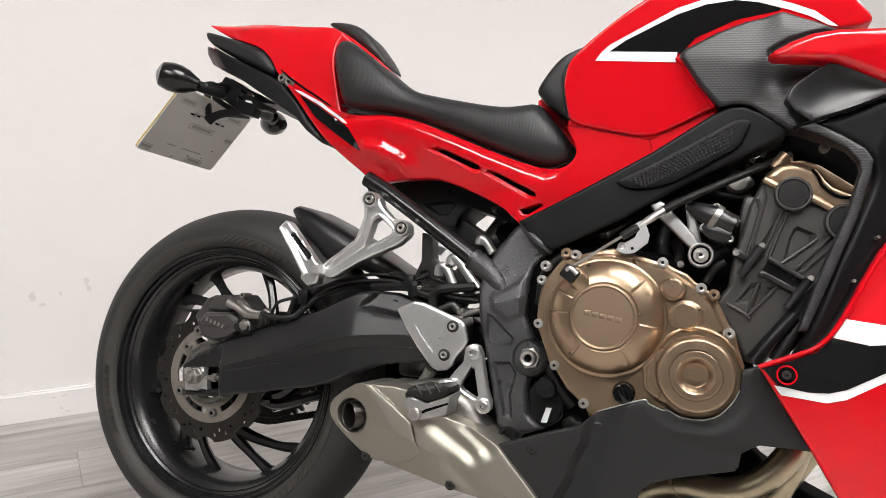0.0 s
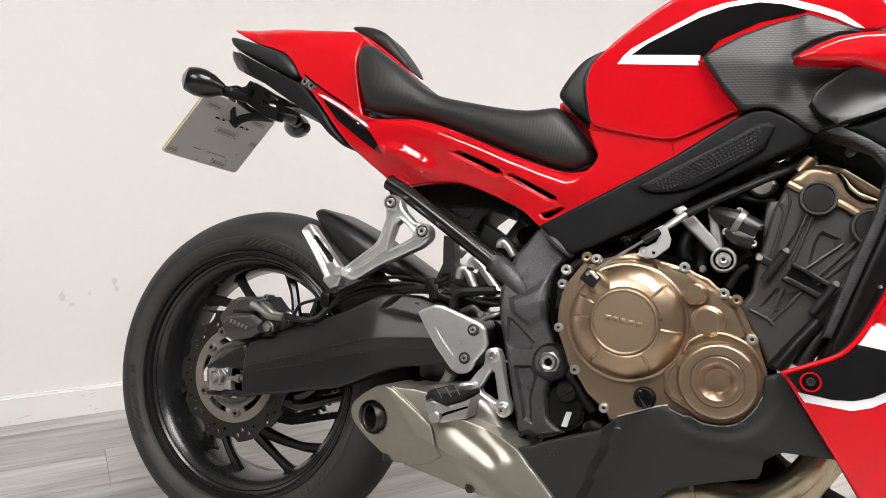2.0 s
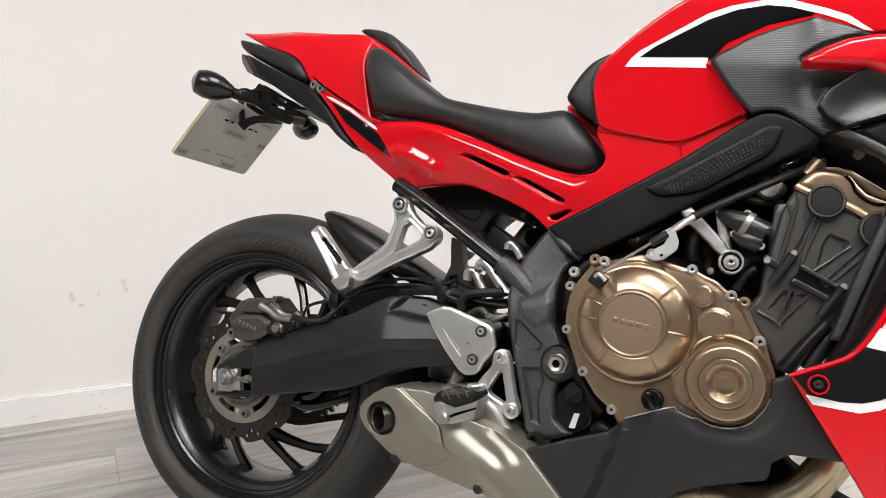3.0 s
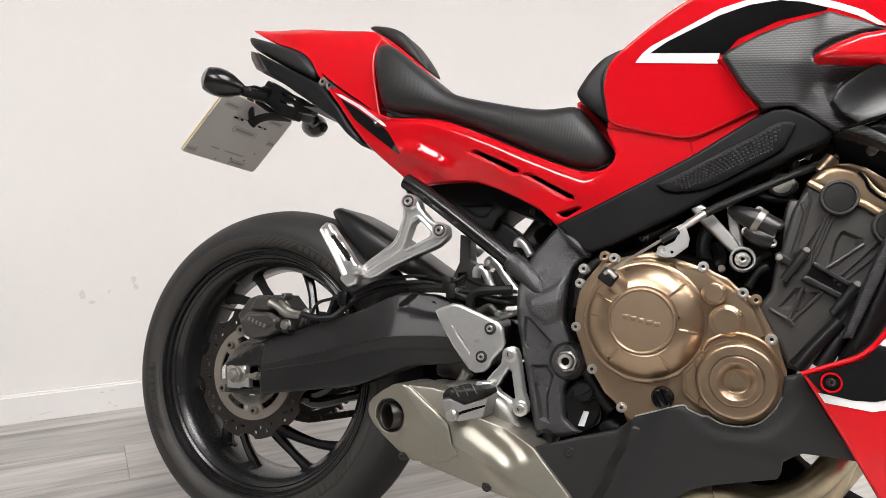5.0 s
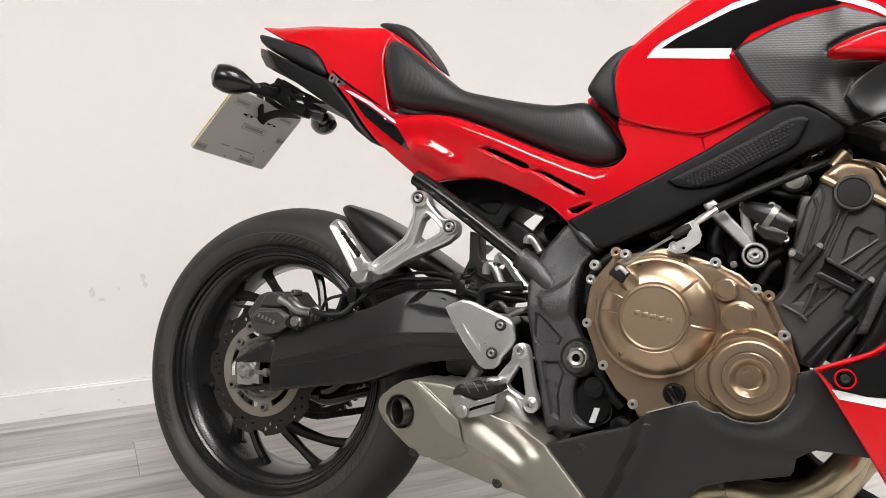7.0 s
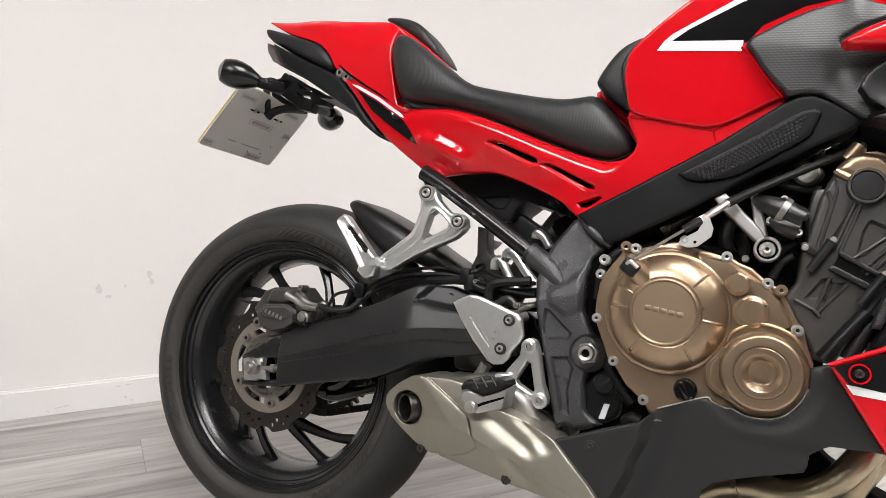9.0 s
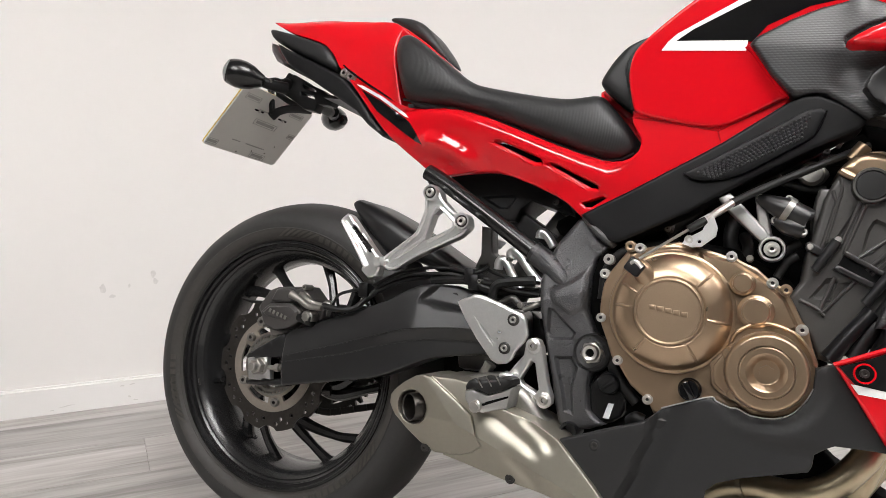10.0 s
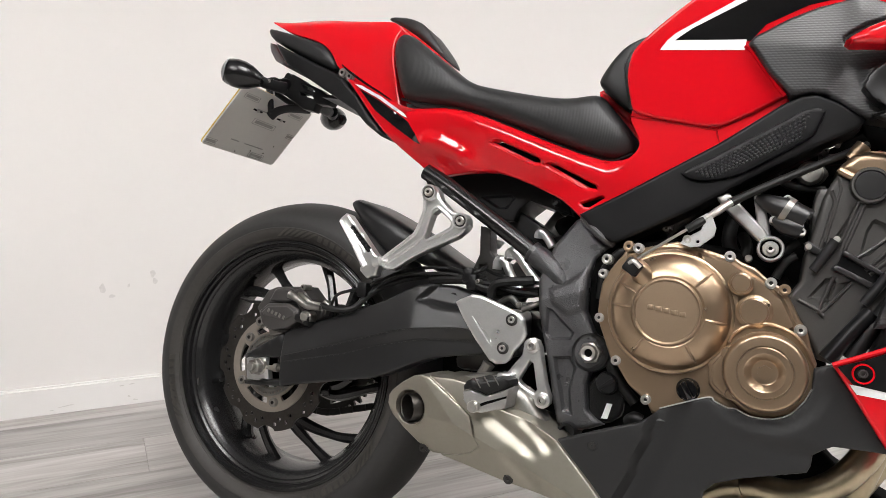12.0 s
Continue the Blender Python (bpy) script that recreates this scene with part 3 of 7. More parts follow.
holes = []
for k in range(10):
    for da, r in ((-9, 0.109), (-3, 0.101), (4, 0.109), (11, 0.101)):
        t = radians(36 * k + da)
        holes.append(ngon((AXLE.x + r * math.cos(t), AXLE.z + r * math.sin(t)), 0.0037, 10))
holes.append(ngon((AXLE.x, AXLE.z), 0.078, 64))
disc = part("brake_disc", panel(disc_outline(0.1215, 10, 0.0095), -0.0965, 0.005, edge=0.0006, holes=holes, step=0.006), DISC_BLACK, wheel, "wavy drilled steel brake disc")
slots = []
for c in (30, 102, 174, 246, 318):
    slots.append([(AXLE.x + r * math.cos(radians(c + d)), AXLE.z + r * math.sin(radians(c + d))) for r, d in
                  [(0.071, d) for d in range(-22, 23, 4)] + [(0.0605, d) for d in range(22, -23, -4)]])
part("disc_carrier", panel(ngon((AXLE.x, AXLE.z), 0.0865, 72), -0.0995, 0.004, edge=0.001, holes=slots + [ngon((AXLE.x, AXLE.z), 0.042, 40)], step=0.008), DISC_STEEL, wheel, "brownish steel disc carrier")
teeth = [ngon((AXLE.x + 0.0515 * math.cos(2 * math.pi * k / 40), AXLE.z + 0.0515 * math.sin(2 * math.pi * k / 40)), 0.0024, 6) for k in range(40)]
part("sensor_ring", panel(ngon((AXLE.x, AXLE.z), 0.0565, 72), -0.1035, 0.002, edge=0.0004, holes=teeth + [ngon((AXLE.x, AXLE.z), 0.044, 40)], step=0.006), DULL_STEEL, wheel, "perforated sensor ring")
for c in (66, 138, 210, 282, 354):
    bolt(polar(c, 0.069, -0.101), 0.0085, wheel, DULL_STEEL, kind="socket")

# ---- final drive on the far side
sprocket = []
for k in range(42):
    t = 2 * math.pi * k / 42
    for dt, r in ((-0.05, 0.106), (-0.018, 0.1165), (0.018, 0.1165), (0.05, 0.106)):
        sprocket.append((AXLE.x + r * math.cos(t + dt), AXLE.z + r * math.sin(t + dt)))
cut = [[(AXLE.x + r * math.cos(radians(c + d)), AXLE.z + r * math.sin(radians(c + d))) for r, d in [(0.092, d) for d in range(-20, 21, 5)] + [(0.07, d) for d in range(20, -21, -5)]] for c in range(0, 360, 60)]
part("sprocket", panel(sprocket, 0.092, 0.008, edge=0.001, holes=cut, step=0.012), CHAIN_STEEL, wheel, "oily black toothed rear sprocket")
FRONT_SPROCKET = Vector((0.60, 0.096, 0.395))
chain = bmesh.new()
run = [AXLE + Vector((0.109 * math.cos(t), 0.096, 0.109 * math.sin(t))) for t in np.linspace(radians(95), radians(278), 24)]
run += [AXLE.lerp(FRONT_SPROCKET, t) + Vector((0.014, 0.096 * (1 - t), -0.109 * (1 - t) - 0.036 * t)) for t in np.linspace(0.02, 0.98, 40)]
run += [FRONT_SPROCKET + Vector((0.038 * math.cos(t), 0, 0.038 * math.sin(t))) for t in np.linspace(radians(-80), radians(95), 9)]
run += [AXLE.lerp(FRONT_SPROCKET, t) + Vector((-0.008, 0.096 * (1 - t), 0.109 * (1 - t) + 0.036 * t)) for t in np.linspace(0.98, 0.02, 40)]
for i, p in enumerate(run):
    q = run[(i + 1) % len(run)]
    ang = math.atan2(q.z - p.z, q.x - p.x)
    wide = 0.0065 if i % 2 else 0.009
    bmesh.ops.create_cube(chain, size=1, matrix=Matrix.Translation((p + q) / 2) @ Matrix.Rotation(-ang, 4, "Y") @ Matrix.Diagonal(((q - p).length * 1.25, wide * 2, 0.0135, 1)))
part("chain", chain, CHAIN_STEEL, bike, "oily black drive chain", smooth=False)
part("chain_guard", panel([(-0.087, 0.258), (-0.017, 0.287), (0.102, 0.302), (0.142, 0.293), (0.079, 0.264), (0.029, 0.233), (-0.010, 0.214),
    (-0.067, 0.225)], 0.107, 0.006, edge=0.002), PLASTIC, bike, "black plastic chain guard")

# ---- swingarm
arm_fields = [
    ([(0.300, 0.453), (0.306, 0.466), (0.320, 0.480), (0.330, 0.492), (0.396, 0.486), (0.396, 0.446), (0.371, 0.442), (0.342, 0.446)], -0.012, 0.009),
]
arm_outline = [(0.045, 0.381), (0.108, 0.403), (0.184, 0.430), (0.242, 0.450), (0.277, 0.470), (0.299, 0.480), (0.322, 0.484), (0.358, 0.483),
    (0.398, 0.472), (0.449, 0.437), (0.485, 0.382), (0.453, 0.371), (0.434, 0.378), (0.376, 0.370), (0.337, 0.362), (0.302, 0.348), (0.267, 0.331),
        (0.237, 0.320), (0.151, 0.304), (0.054, 0.286)]
arm_crease = strata([(0.027, -0.130, 0.378), (0.155, -0.121, 0.425), (0.220, -0.122, 0.449), (0.263, -0.124, 0.468), (0.301, -0.120, 0.485),
    (0.359, -0.112, 0.489), (0.486, -0.104, 0.452)], [(0.042, -0.144, 0.335), (0.175, -0.145, 0.373), (0.254, -0.147, 0.397),
        (0.300, -0.147, 0.408), (0.376, -0.140, 0.415), (0.496, -0.130, 0.416)],
    [(0.043, -0.145, 0.325), (0.176, -0.144, 0.355), (0.239, -0.144, 0.374), (0.299, -0.142, 0.388), (0.328, -0.140, 0.393), (0.375, -0.135, 0.396),
        (0.495, -0.125, 0.398)], [(0.041, -0.147, 0.280), (0.238, -0.147, 0.318), (0.301, -0.145, 0.346), (0.373, -0.138, 0.367),
            (0.494, -0.128, 0.371)])
swingarm = part("swingarm", panel(arm_outline, 0, 0.045, shape=arm_crease, back=-0.085, edge=0.0045, fall=0.004, relief=arm_fields, step=0.008), ARM_BLACK, bike, "satin black box-section swingarm")
for line in ([(0.060, 0.340), (0.175, 0.373), (0.254, 0.397), (0.300, 0.408), (0.376, 0.415), (0.440, 0.4155)], [(0.060, 0.329), (0.176, 0.355), (0.239, 0.374), (0.299, 0.388), (0.328, 0.393), (0.375, 0.396), (0.440, 0.397)]):
    part("pressed_edge", tube([(x, arm_crease(x, z) + 0.0004, z) for x, z in line], 0.0011, 6), ARM_BLACK, swingarm)
part("far_arm", panel(arm_outline, 0.088, 0.04, edge=0.008), SATIN, swingarm)
part("pocket_hole", lathe([(0, -0.002), (0.0085, -0.002), (0.0105, 0.0), (0.0105, 0.004), (0, 0.004)], (0.357, -0.106, 0.462), 20), VOID, swingarm)
part("cross_tube", box(0.36, 0.44, -0.09, 0.09, 0.345, 0.45, 0.012), SATIN, swingarm)
part("dropout", panel([(-0.038, 0.329), (-0.029, 0.336), (0.042, 0.377), (0.047, 0.374), (0.052, 0.330), (0.036, 0.333), (0.020, 0.332),
    (-0.032, 0.325)], -0.134, 0.03, edge=0.003), SATIN, swingarm)
part("dropout", panel([(-0.033, 0.285), (0.055, 0.296), (0.056, 0.284), (-0.001, 0.280), (-0.030, 0.279)], -0.134, 0.03, edge=0.003), SATIN, swingarm)
part("dropout_web", panel([(-0.044, 0.325), (0.036, 0.352), (0.043, 0.283), (-0.039, 0.276)], -0.110, 0.02, edge=0.002, holes=[[(-0.012, 0.323),
    (0.019, 0.328), (0.028, 0.291), (-0.008, 0.285)]]), SATIN, swingarm)
block = part("axle_block", panel([(-0.024, 0.327), (-0.018, 0.329), (-0.010, 0.325), (0.012, 0.332), (0.018, 0.331), (0.017, 0.313), (0.025, 0.312), (0.028, 0.294),
    (0.015, 0.295), (0.006, 0.290), (-0.019, 0.290)], -0.141, 0.012, edge=0.0015, step=0.006), ALLOY, bike, "dull cast aluminium chain adjuster block")
nut = (0.0055, -0.148, 0.3155)
part("axle_washer", lathe([(0, -0.147), (0.0145, -0.147), (0.0152, -0.145), (0.0152, -0.138),
    (0, -0.138)], (nut[0], 0, nut[2]), 32), STEEL, block)
part("axle_nut", panel(ngon((nut[0], nut[2]), 0.0140, 6, 0.3), -0.159, 0.012, edge=0.002, step=0.006), DULL_STEEL, block, "hexagonal axle nut")
part("axle_end", lathe([(0, -0.167), (0.0068, -0.167), (0.008, -0.165), (0.008, -0.15),
    (0, -0.15)], (nut[0] - 0.001, 0, nut[2]), 24), STEEL, block)
part("adjuster_bolt", tube([(0.016, -0.138, 0.3135), (0.052, -0.136, 0.3165)], 0.0045, 10), DULL_STEEL, block)
part("adjuster_nut", panel(ngon((0, 0), 0.008, 6), 0, 0.008, edge=0.001, step=0.006), DULL_STEEL, block, turn=Matrix.Translation((0.044, -0.138, 0.3158)) @ pose(0, 0, 0, 0, 0, 90))

# ---- rear brake caliper
caliper = part("brake_caliper", panel([(-0.030, 0.419), (-0.007, 0.452), (0.010, 0.459), (0.068, 0.463), (0.096, 0.435), (0.113, 0.426), (0.111, 0.409), (0.084, 0.389), (0.036, 0.375), (-0.008, 0.382)], -0.118, 0.045, edge=0.004, step=0.006), CALIPER, bike, "grey anodised rear brake caliper")
part("piston_housing", panel([(-0.006, 0.413), (0.012, 0.428), (0.059, 0.432), (0.081, 0.421), (0.078, 0.401), (0.058, 0.388), (0.027, 0.381), (0.003, 0.390)], -0.142, 0.03, edge=0.0035, step=0.005, relief=[([(0.000, 0.412), (0.014, 0.424), (0.058, 0.428), (0.075, 0.419), (0.072, 0.410), (0.055, 0.401), (0.008, 0.405)], 0.003, 0.003)]), CALIPER, caliper)
part("upper_bridge", panel([(0.007, 0.432), (0.018, 0.455), (0.038, 0.460), (0.059, 0.456), (0.066, 0.443), (0.054, 0.432)], -0.134, 0.03, edge=0.005, step=0.005), CALIPER, caliper)
part("bridge_ear", panel([(0.054, 0.452), (0.080, 0.462), (0.102, 0.440), (0.099, 0.421), (0.084, 0.415), (0.074, 0.428)], -0.138, 0.03, edge=0.004, step=0.005), CALIPER, caliper)
for k in range(5):
    part("maker_mark", box(-0.0022, 0.0022, -0.0008, 0.0008, -0.0034, 0.0034, 0.0004), DULL_STEEL, caliper,
        turn=Matrix.Translation((0.0180 + 0.0083 * k, -0.1454, 0.4160 + -0.0025 * k)) @ pose(0, 0, 0, 0, 22, 0))
part("caliper_bracket", panel([(-0.009, 0.381), (0.007, 0.390), (0.077, 0.415), (0.109, 0.442), (0.119, 0.436), (0.112, 0.413), (0.084, 0.394),
    (0.033, 0.376), (-0.001, 0.367)], -0.108, 0.012, edge=0.002, step=0.008), DULL_STEEL, caliper)
for px_at, rr in (((-0.007, -0.130, 0.394), 0.0095), ((0.095, -0.142, 0.410), 0.0105), ((0.086, -0.142, 0.462), 0.005)):
    bolt(px_at, rr, caliper, DULL_STEEL, kind="hex" if rr > 0.01 else "socket")
part("banjo_union", tube([(0.071, -0.130, 0.453), (0.090, -0.138, 0.440), (0.104, -0.138, 0.434),
    (0.121, -0.135, 0.432)], [0.007, 0.008, 0.006, 0.005], 10), DULL_STEEL, caliper)
part("bleed_nipple", tube([(-0.075, -0.110, 0.432), (-0.050, -0.110, 0.428), (-0.019, -0.110, 0.428)], [0.0022, 0.0028, 0.0036], 10), DARK_RUBBER, caliper)
part("slide_pin", tube([(0.060, -0.145, 0.448), (0.079, -0.145, 0.440), (0.098, -0.145, 0.430), (0.126, -0.145, 0.428)], [0.0075, 0.0055, 0.006, 0.005], 14), DULL_STEEL, caliper)
part("slide_boot", tube([(0.074, -0.136, 0.409), (0.104, -0.136, 0.404)], [0.008, 0.011], 14), DARK_RUBBER, caliper)
# ---- hoses along the swingarm
for nm, pts, r, m in (
    ("brake_hose", [(0.121, -0.135, 0.432), (0.153, -0.135, 0.428), (0.181, -0.128, 0.432), (0.199, -0.115, 0.453), (0.225, -0.105, 0.474),
        (0.270, -0.100, 0.491), (0.332, -0.100, 0.499), (0.394, -0.100, 0.493), (0.453, -0.100, 0.487)], 0.0055, DARK_RUBBER),
    ("sensor_cable", [(0.131, -0.110, 0.415), (0.133, -0.120, 0.434), (0.143, -0.120, 0.453), (0.165, -0.115, 0.462), (0.195, -0.110, 0.470),
        (0.250, -0.105, 0.498), (0.313, -0.105, 0.511), (0.352, -0.100, 0.509), (0.414, -0.100, 0.496)], 0.0028, DARK_RUBBER),
    ("sensor_cable", [(0.196, -0.110, 0.457), (0.227, -0.110, 0.479), (0.264, -0.110, 0.495), (0.306, -0.110, 0.500), (0.357, -0.110, 0.501),
        (0.414, -0.100, 0.485)], 0.0030, DARK_RUBBER),
    ("breather_hose", [(0.430, -0.125, 0.467), (0.432, -0.125, 0.483), (0.447, -0.125, 0.493), (0.497, -0.120, 0.499)], 0.0075, DARK_RUBBER),
    ("breather_hose", [(0.312, -0.100, 0.490), (0.378, -0.110, 0.494), (0.418, -0.110, 0.482), (0.473, -0.100, 0.479),
        (0.501, -0.100, 0.482)], 0.008, DARK_RUBBER),
    ("brake_hose", [(0.429, -0.110, 0.462), (0.458, -0.110, 0.461), (0.487, -0.110, 0.457), (0.503, -0.100, 0.457)], 0.0055, DARK_RUBBER),
):
    part(nm, tube(pts, r, 8), m, bike)
for c, ln in (((0.192, -0.112, 0.465), 0.010), ((0.384, -0.108, 0.501), 0.009), ((0.392, -0.108, 0.491), 0.009)):
    part("hose_clip", box(c[0] - ln, c[0] + ln, c[1] - 0.012, c[1] + 0.012, c[2] - 0.013, c[2] + 0.013, 0.004), PLASTIC, bike)
part("hose_union", tube([(0.441, -0.115, 0.460), (0.460, -0.115, 0.469), (0.475, -0.115, 0.459),
    (0.496, -0.110, 0.461)], [0.005, 0.006, 0.005, 0.005], 12), CAST_BLACK, bike)

# ---- mudguard over the rear tyre
part("rear_hugger", panel([(0.111, 0.622), (0.116, 0.631), (0.131, 0.634), (0.153, 0.626), (0.204, 0.603), (0.263, 0.570), (0.332, 0.528),
    (0.397, 0.496), (0.377, 0.484), (0.323, 0.496), (0.267, 0.520), (0.222, 0.528), (0.205, 0.525), (0.174, 0.555),
        (0.141, 0.587)], -0.070, 0.10, edge=0.030, fall=0.026, soft=2, puff=1.5), SATIN, bike, "black plastic rear mudguard")

# ---- passenger footrest bracket
bracket = part("passenger_bracket", panel([(0.303, 0.634), (0.309, 0.643), (0.319, 0.646), (0.331, 0.638), (0.338, 0.622), (0.358, 0.602), (0.374, 0.599),
    (0.388, 0.592), (0.390, 0.580), (0.386, 0.573), (0.371, 0.560), (0.304, 0.529), (0.259, 0.503), (0.241, 0.503), (0.231, 0.514),
        (0.241, 0.524), (0.282, 0.555), (0.296, 0.569), (0.307, 0.600), (0.308, 0.622)], -0.142, 0.020, edge=0.001, step=0.006,
    holes=[[(0.336, 0.605), (0.342, 0.602), (0.360, 0.586), (0.357, 0.575), (0.322, 0.557), (0.314, 0.554), (0.314, 0.562), (0.325, 0.597)]]),
    ALLOY, bike, "cast aluminium passenger footrest bracket")
for pts in ([(0.309, 0.630), (0.3105, 0.610), (0.3090, 0.598), (0.298, 0.568), (0.284, 0.554), (0.242, 0.522), (0.236, 0.515)],
            [(0.385, 0.576), (0.370, 0.563), (0.304, 0.532), (0.260, 0.506), (0.242, 0.506)],
            [(0.329, 0.607), (0.322, 0.596), (0.3115, 0.562), (0.302, 0.551), (0.262, 0.523), (0.250, 0.515)],
            [(0.329, 0.634), (0.336, 0.620), (0.358, 0.600), (0.374, 0.597)], [(0.329, 0.607), (0.338, 0.607), (0.358, 0.590), (0.362, 0.584), (0.358, 0.573), (0.318, 0.552)]):
    part("flange", tube([(x, -0.1425, z) for x, z in pts], 0.0031, 10), ALLOY, bracket)
for c in ((0.319, -0.146, 0.632), (0.378, -0.146, 0.586)):
    part("boss", lathe([(0, -0.004), (0.0098, -0.004), (0.0105, -0.0065), (0.0122, -0.0065), (0.0130, -0.005), (0.0135, 0.016), (0, 0.016)], (c[0], c[1], c[2]), 32), ALLOY, bracket)
    part("recess", lathe([(0, -0.0046), (0.0096, -0.0046), (0.0096, 0.0), (0, 0.0)], c, 28), SOCKET, bracket)
    bolt((c[0], c[1] - 0.0045, c[2]), 0.0072, bracket, STEEL)
peg = part("passenger_footrest", panel([(0.157, 0.581), (0.162, 0.586), (0.170, 0.593), (0.177, 0.590), (0.184, 0.582), (0.232, 0.527),
    (0.247, 0.515), (0.240, 0.501), (0.237, 0.490), (0.220, 0.484), (0.205, 0.498), (0.208, 0.507),
        (0.191, 0.532)], -0.160, 0.016, edge=0.004, step=0.006,
    holes=[[(0.182, 0.571), (0.187, 0.572), (0.223, 0.536), (0.221, 0.529), (0.216, 0.530)]]), ALLOY, bike, "folded aluminium passenger footrest")
for k in range(7):
    c = Vector((0.184, -0.155, 0.567)).lerp(Vector((0.219, -0.155, 0.532)), k / 6)
    part("grip_tooth", box(-0.0035, 0.0035, -0.004, 0.006, -0.003, 0.003, 0.0008), DARK_RUBBER, peg, smooth=False, turn=Matrix.Translation(c) @ pose(0, 0, 0, 0, 50, 0))
part("pivot_pin", tube([(0.235, -0.165, 0.512), (0.247, -0.165, 0.514)], 0.008, 12), ALLOY, peg)
part("outer_rail", tube([(0.166, -0.165, 0.579), (0.193, -0.163, 0.540), (0.216, -0.160, 0.504)], [0.0035, 0.004, 0.005], 8), ALLOY, peg)

# ---- rear frame tubes and inner parts
part("subframe_tube", tube([(0.296, -0.116, 0.672), (0.339, -0.118, 0.647), (0.415, -0.122, 0.597),
    (0.506, -0.128, 0.535)], 0.0138, 24, per=6), GLOSS_PLASTIC, bike, "satin black subframe tube")
part("tube_tab", panel([(0.290, 0.666), (0.312, 0.672), (0.330, 0.654), (0.324, 0.634), (0.307, 0.639)], -0.118, 0.012, edge=0.002, step=0.008), SATIN, bike)
part("frame_socket", tube([(0.495, -0.128, 0.542), (0.520, -0.134, 0.526), (0.544, -0.142, 0.504),
    (0.557, -0.146, 0.484)], [0.0175, 0.0175, 0.014, 0.006], 18), FRAME_GREY, bike)
part("tube_clamp", tube([(0.493, -0.128, 0.543), (0.498, -0.128, 0.540)], 0.0185, 18), SATIN, bike)
part("inner_mudguard", panel([(0.275, 0.696), (0.377, 0.700), (0.455, 0.676), (0.526, 0.634), (0.534, 0.611), (0.513, 0.618), (0.461, 0.635), (0.442, 0.620), (0.434, 0.600), (0.410, 0.600), (0.373, 0.619), (0.316, 0.660)],
    -0.05, 0.10, edge=0.003, step=0.008, relief=[([(0.369, 0.641), (0.427, 0.646), (0.435, 0.640), (0.422, 0.620), (0.404, 0.620)], -0.006, 0.004)]), PLASTIC, bike, "black plastic inner mudguard")
part("battery_tray", panel([(0.384, 0.626), (0.436, 0.621), (0.506, 0.578), (0.494, 0.567), (0.474, 0.556), (0.454, 0.571)], -0.03, 0.05, edge=0.003, step=0.008), PLASTIC, bike)
part("tray_foot", panel([(0.503, 0.605), (0.529, 0.619), (0.556, 0.618), (0.530, 0.575), (0.508, 0.582), (0.500, 0.594)], -0.03, 0.06, edge=0.003, step=0.008), VOID, bike)
part("shock_link", panel([(0.367, 0.592), (0.386, 0.589), (0.390, 0.547), (0.403, 0.535), (0.424, 0.529), (0.429, 0.493), (0.362, 0.489), (0.356, 0.511), (0.369, 0.542)], -0.03, 0.03, edge=0.003, step=0.008, relief=[([(0.368, 0.524), (0.385, 0.527), (0.386, 0.505), (0.370, 0.502)], -0.006, 0.003)]), CAST_BLACK, bike)
for pts in ([(0.414, -0.060, 0.516), (0.415, -0.060, 0.529), (0.422, -0.060, 0.533), (0.430, -0.060, 0.525), (0.440, -0.060, 0.506), (0.455, -0.060, 0.485)],
            [(0.436, -0.060, 0.533), (0.434, -0.060, 0.543), (0.440, -0.060, 0.547), (0.451, -0.060, 0.539), (0.467, -0.060, 0.519), (0.487, -0.060, 0.496)],
            [(0.477, -0.040, 0.573), (0.478, -0.040, 0.581), (0.483, -0.040, 0.583), (0.492, -0.040, 0.575), (0.502, -0.040, 0.560)]):
    part("shock_spring", tube(pts, 0.0078, 14), ALLOY, bike, "silver coil of the rear shock absorber")
part("shock_body", tube([(0.421, 0.000, 0.468), (0.449, 0.000, 0.519), (0.516, 0.000, 0.611)], 0.026, 16), CAST_BLACK, bike)
part("reservoir_label", panel([(0.373, 0.576), (0.399, 0.569), (0.387, 0.556),
    (0.374, 0.556)], 0.02, 0.002, edge=0.0004, step=0.02), WHITE, bike, "scrap of white sticker")

# ---- frame
frame_fields = [
    ([(0.530, 0.460), (0.539, 0.458), (0.575, 0.425), (0.570, 0.414), (0.538, 0.412), (0.530, 0.421)], -0.006, 0.004),
    ([(0.543, 0.389), (0.571, 0.391), (0.581, 0.375), (0.574, 0.342), (0.579, 0.305), (0.563, 0.309), (0.556, 0.340)], -0.006, 0.005),
    ([(0.528, 0.489), (0.560, 0.504), (0.587, 0.526), (0.587, 0.459), (0.564, 0.445), (0.536, 0.463)], 0.004, 0.010),
]
plate_outline = [(0.559, 0.597), (0.577, 0.600), (0.600, 0.573), (0.624, 0.561), (0.611, 0.548), (0.597, 0.535), (0.590, 0.510), (0.589, 0.459),
    (0.603, 0.429), (0.618, 0.412), (0.624, 0.396), (0.617, 0.382), (0.602, 0.372), (0.596, 0.352), (0.601, 0.316), (0.614, 0.305), (0.624, 0.298),
        (0.602, 0.289), (0.577, 0.283), (0.555, 0.292), (0.547, 0.322), (0.541, 0.355), (0.529, 0.404), (0.517, 0.454), (0.512, 0.497),
            (0.517, 0.525), (0.531, 0.558)]
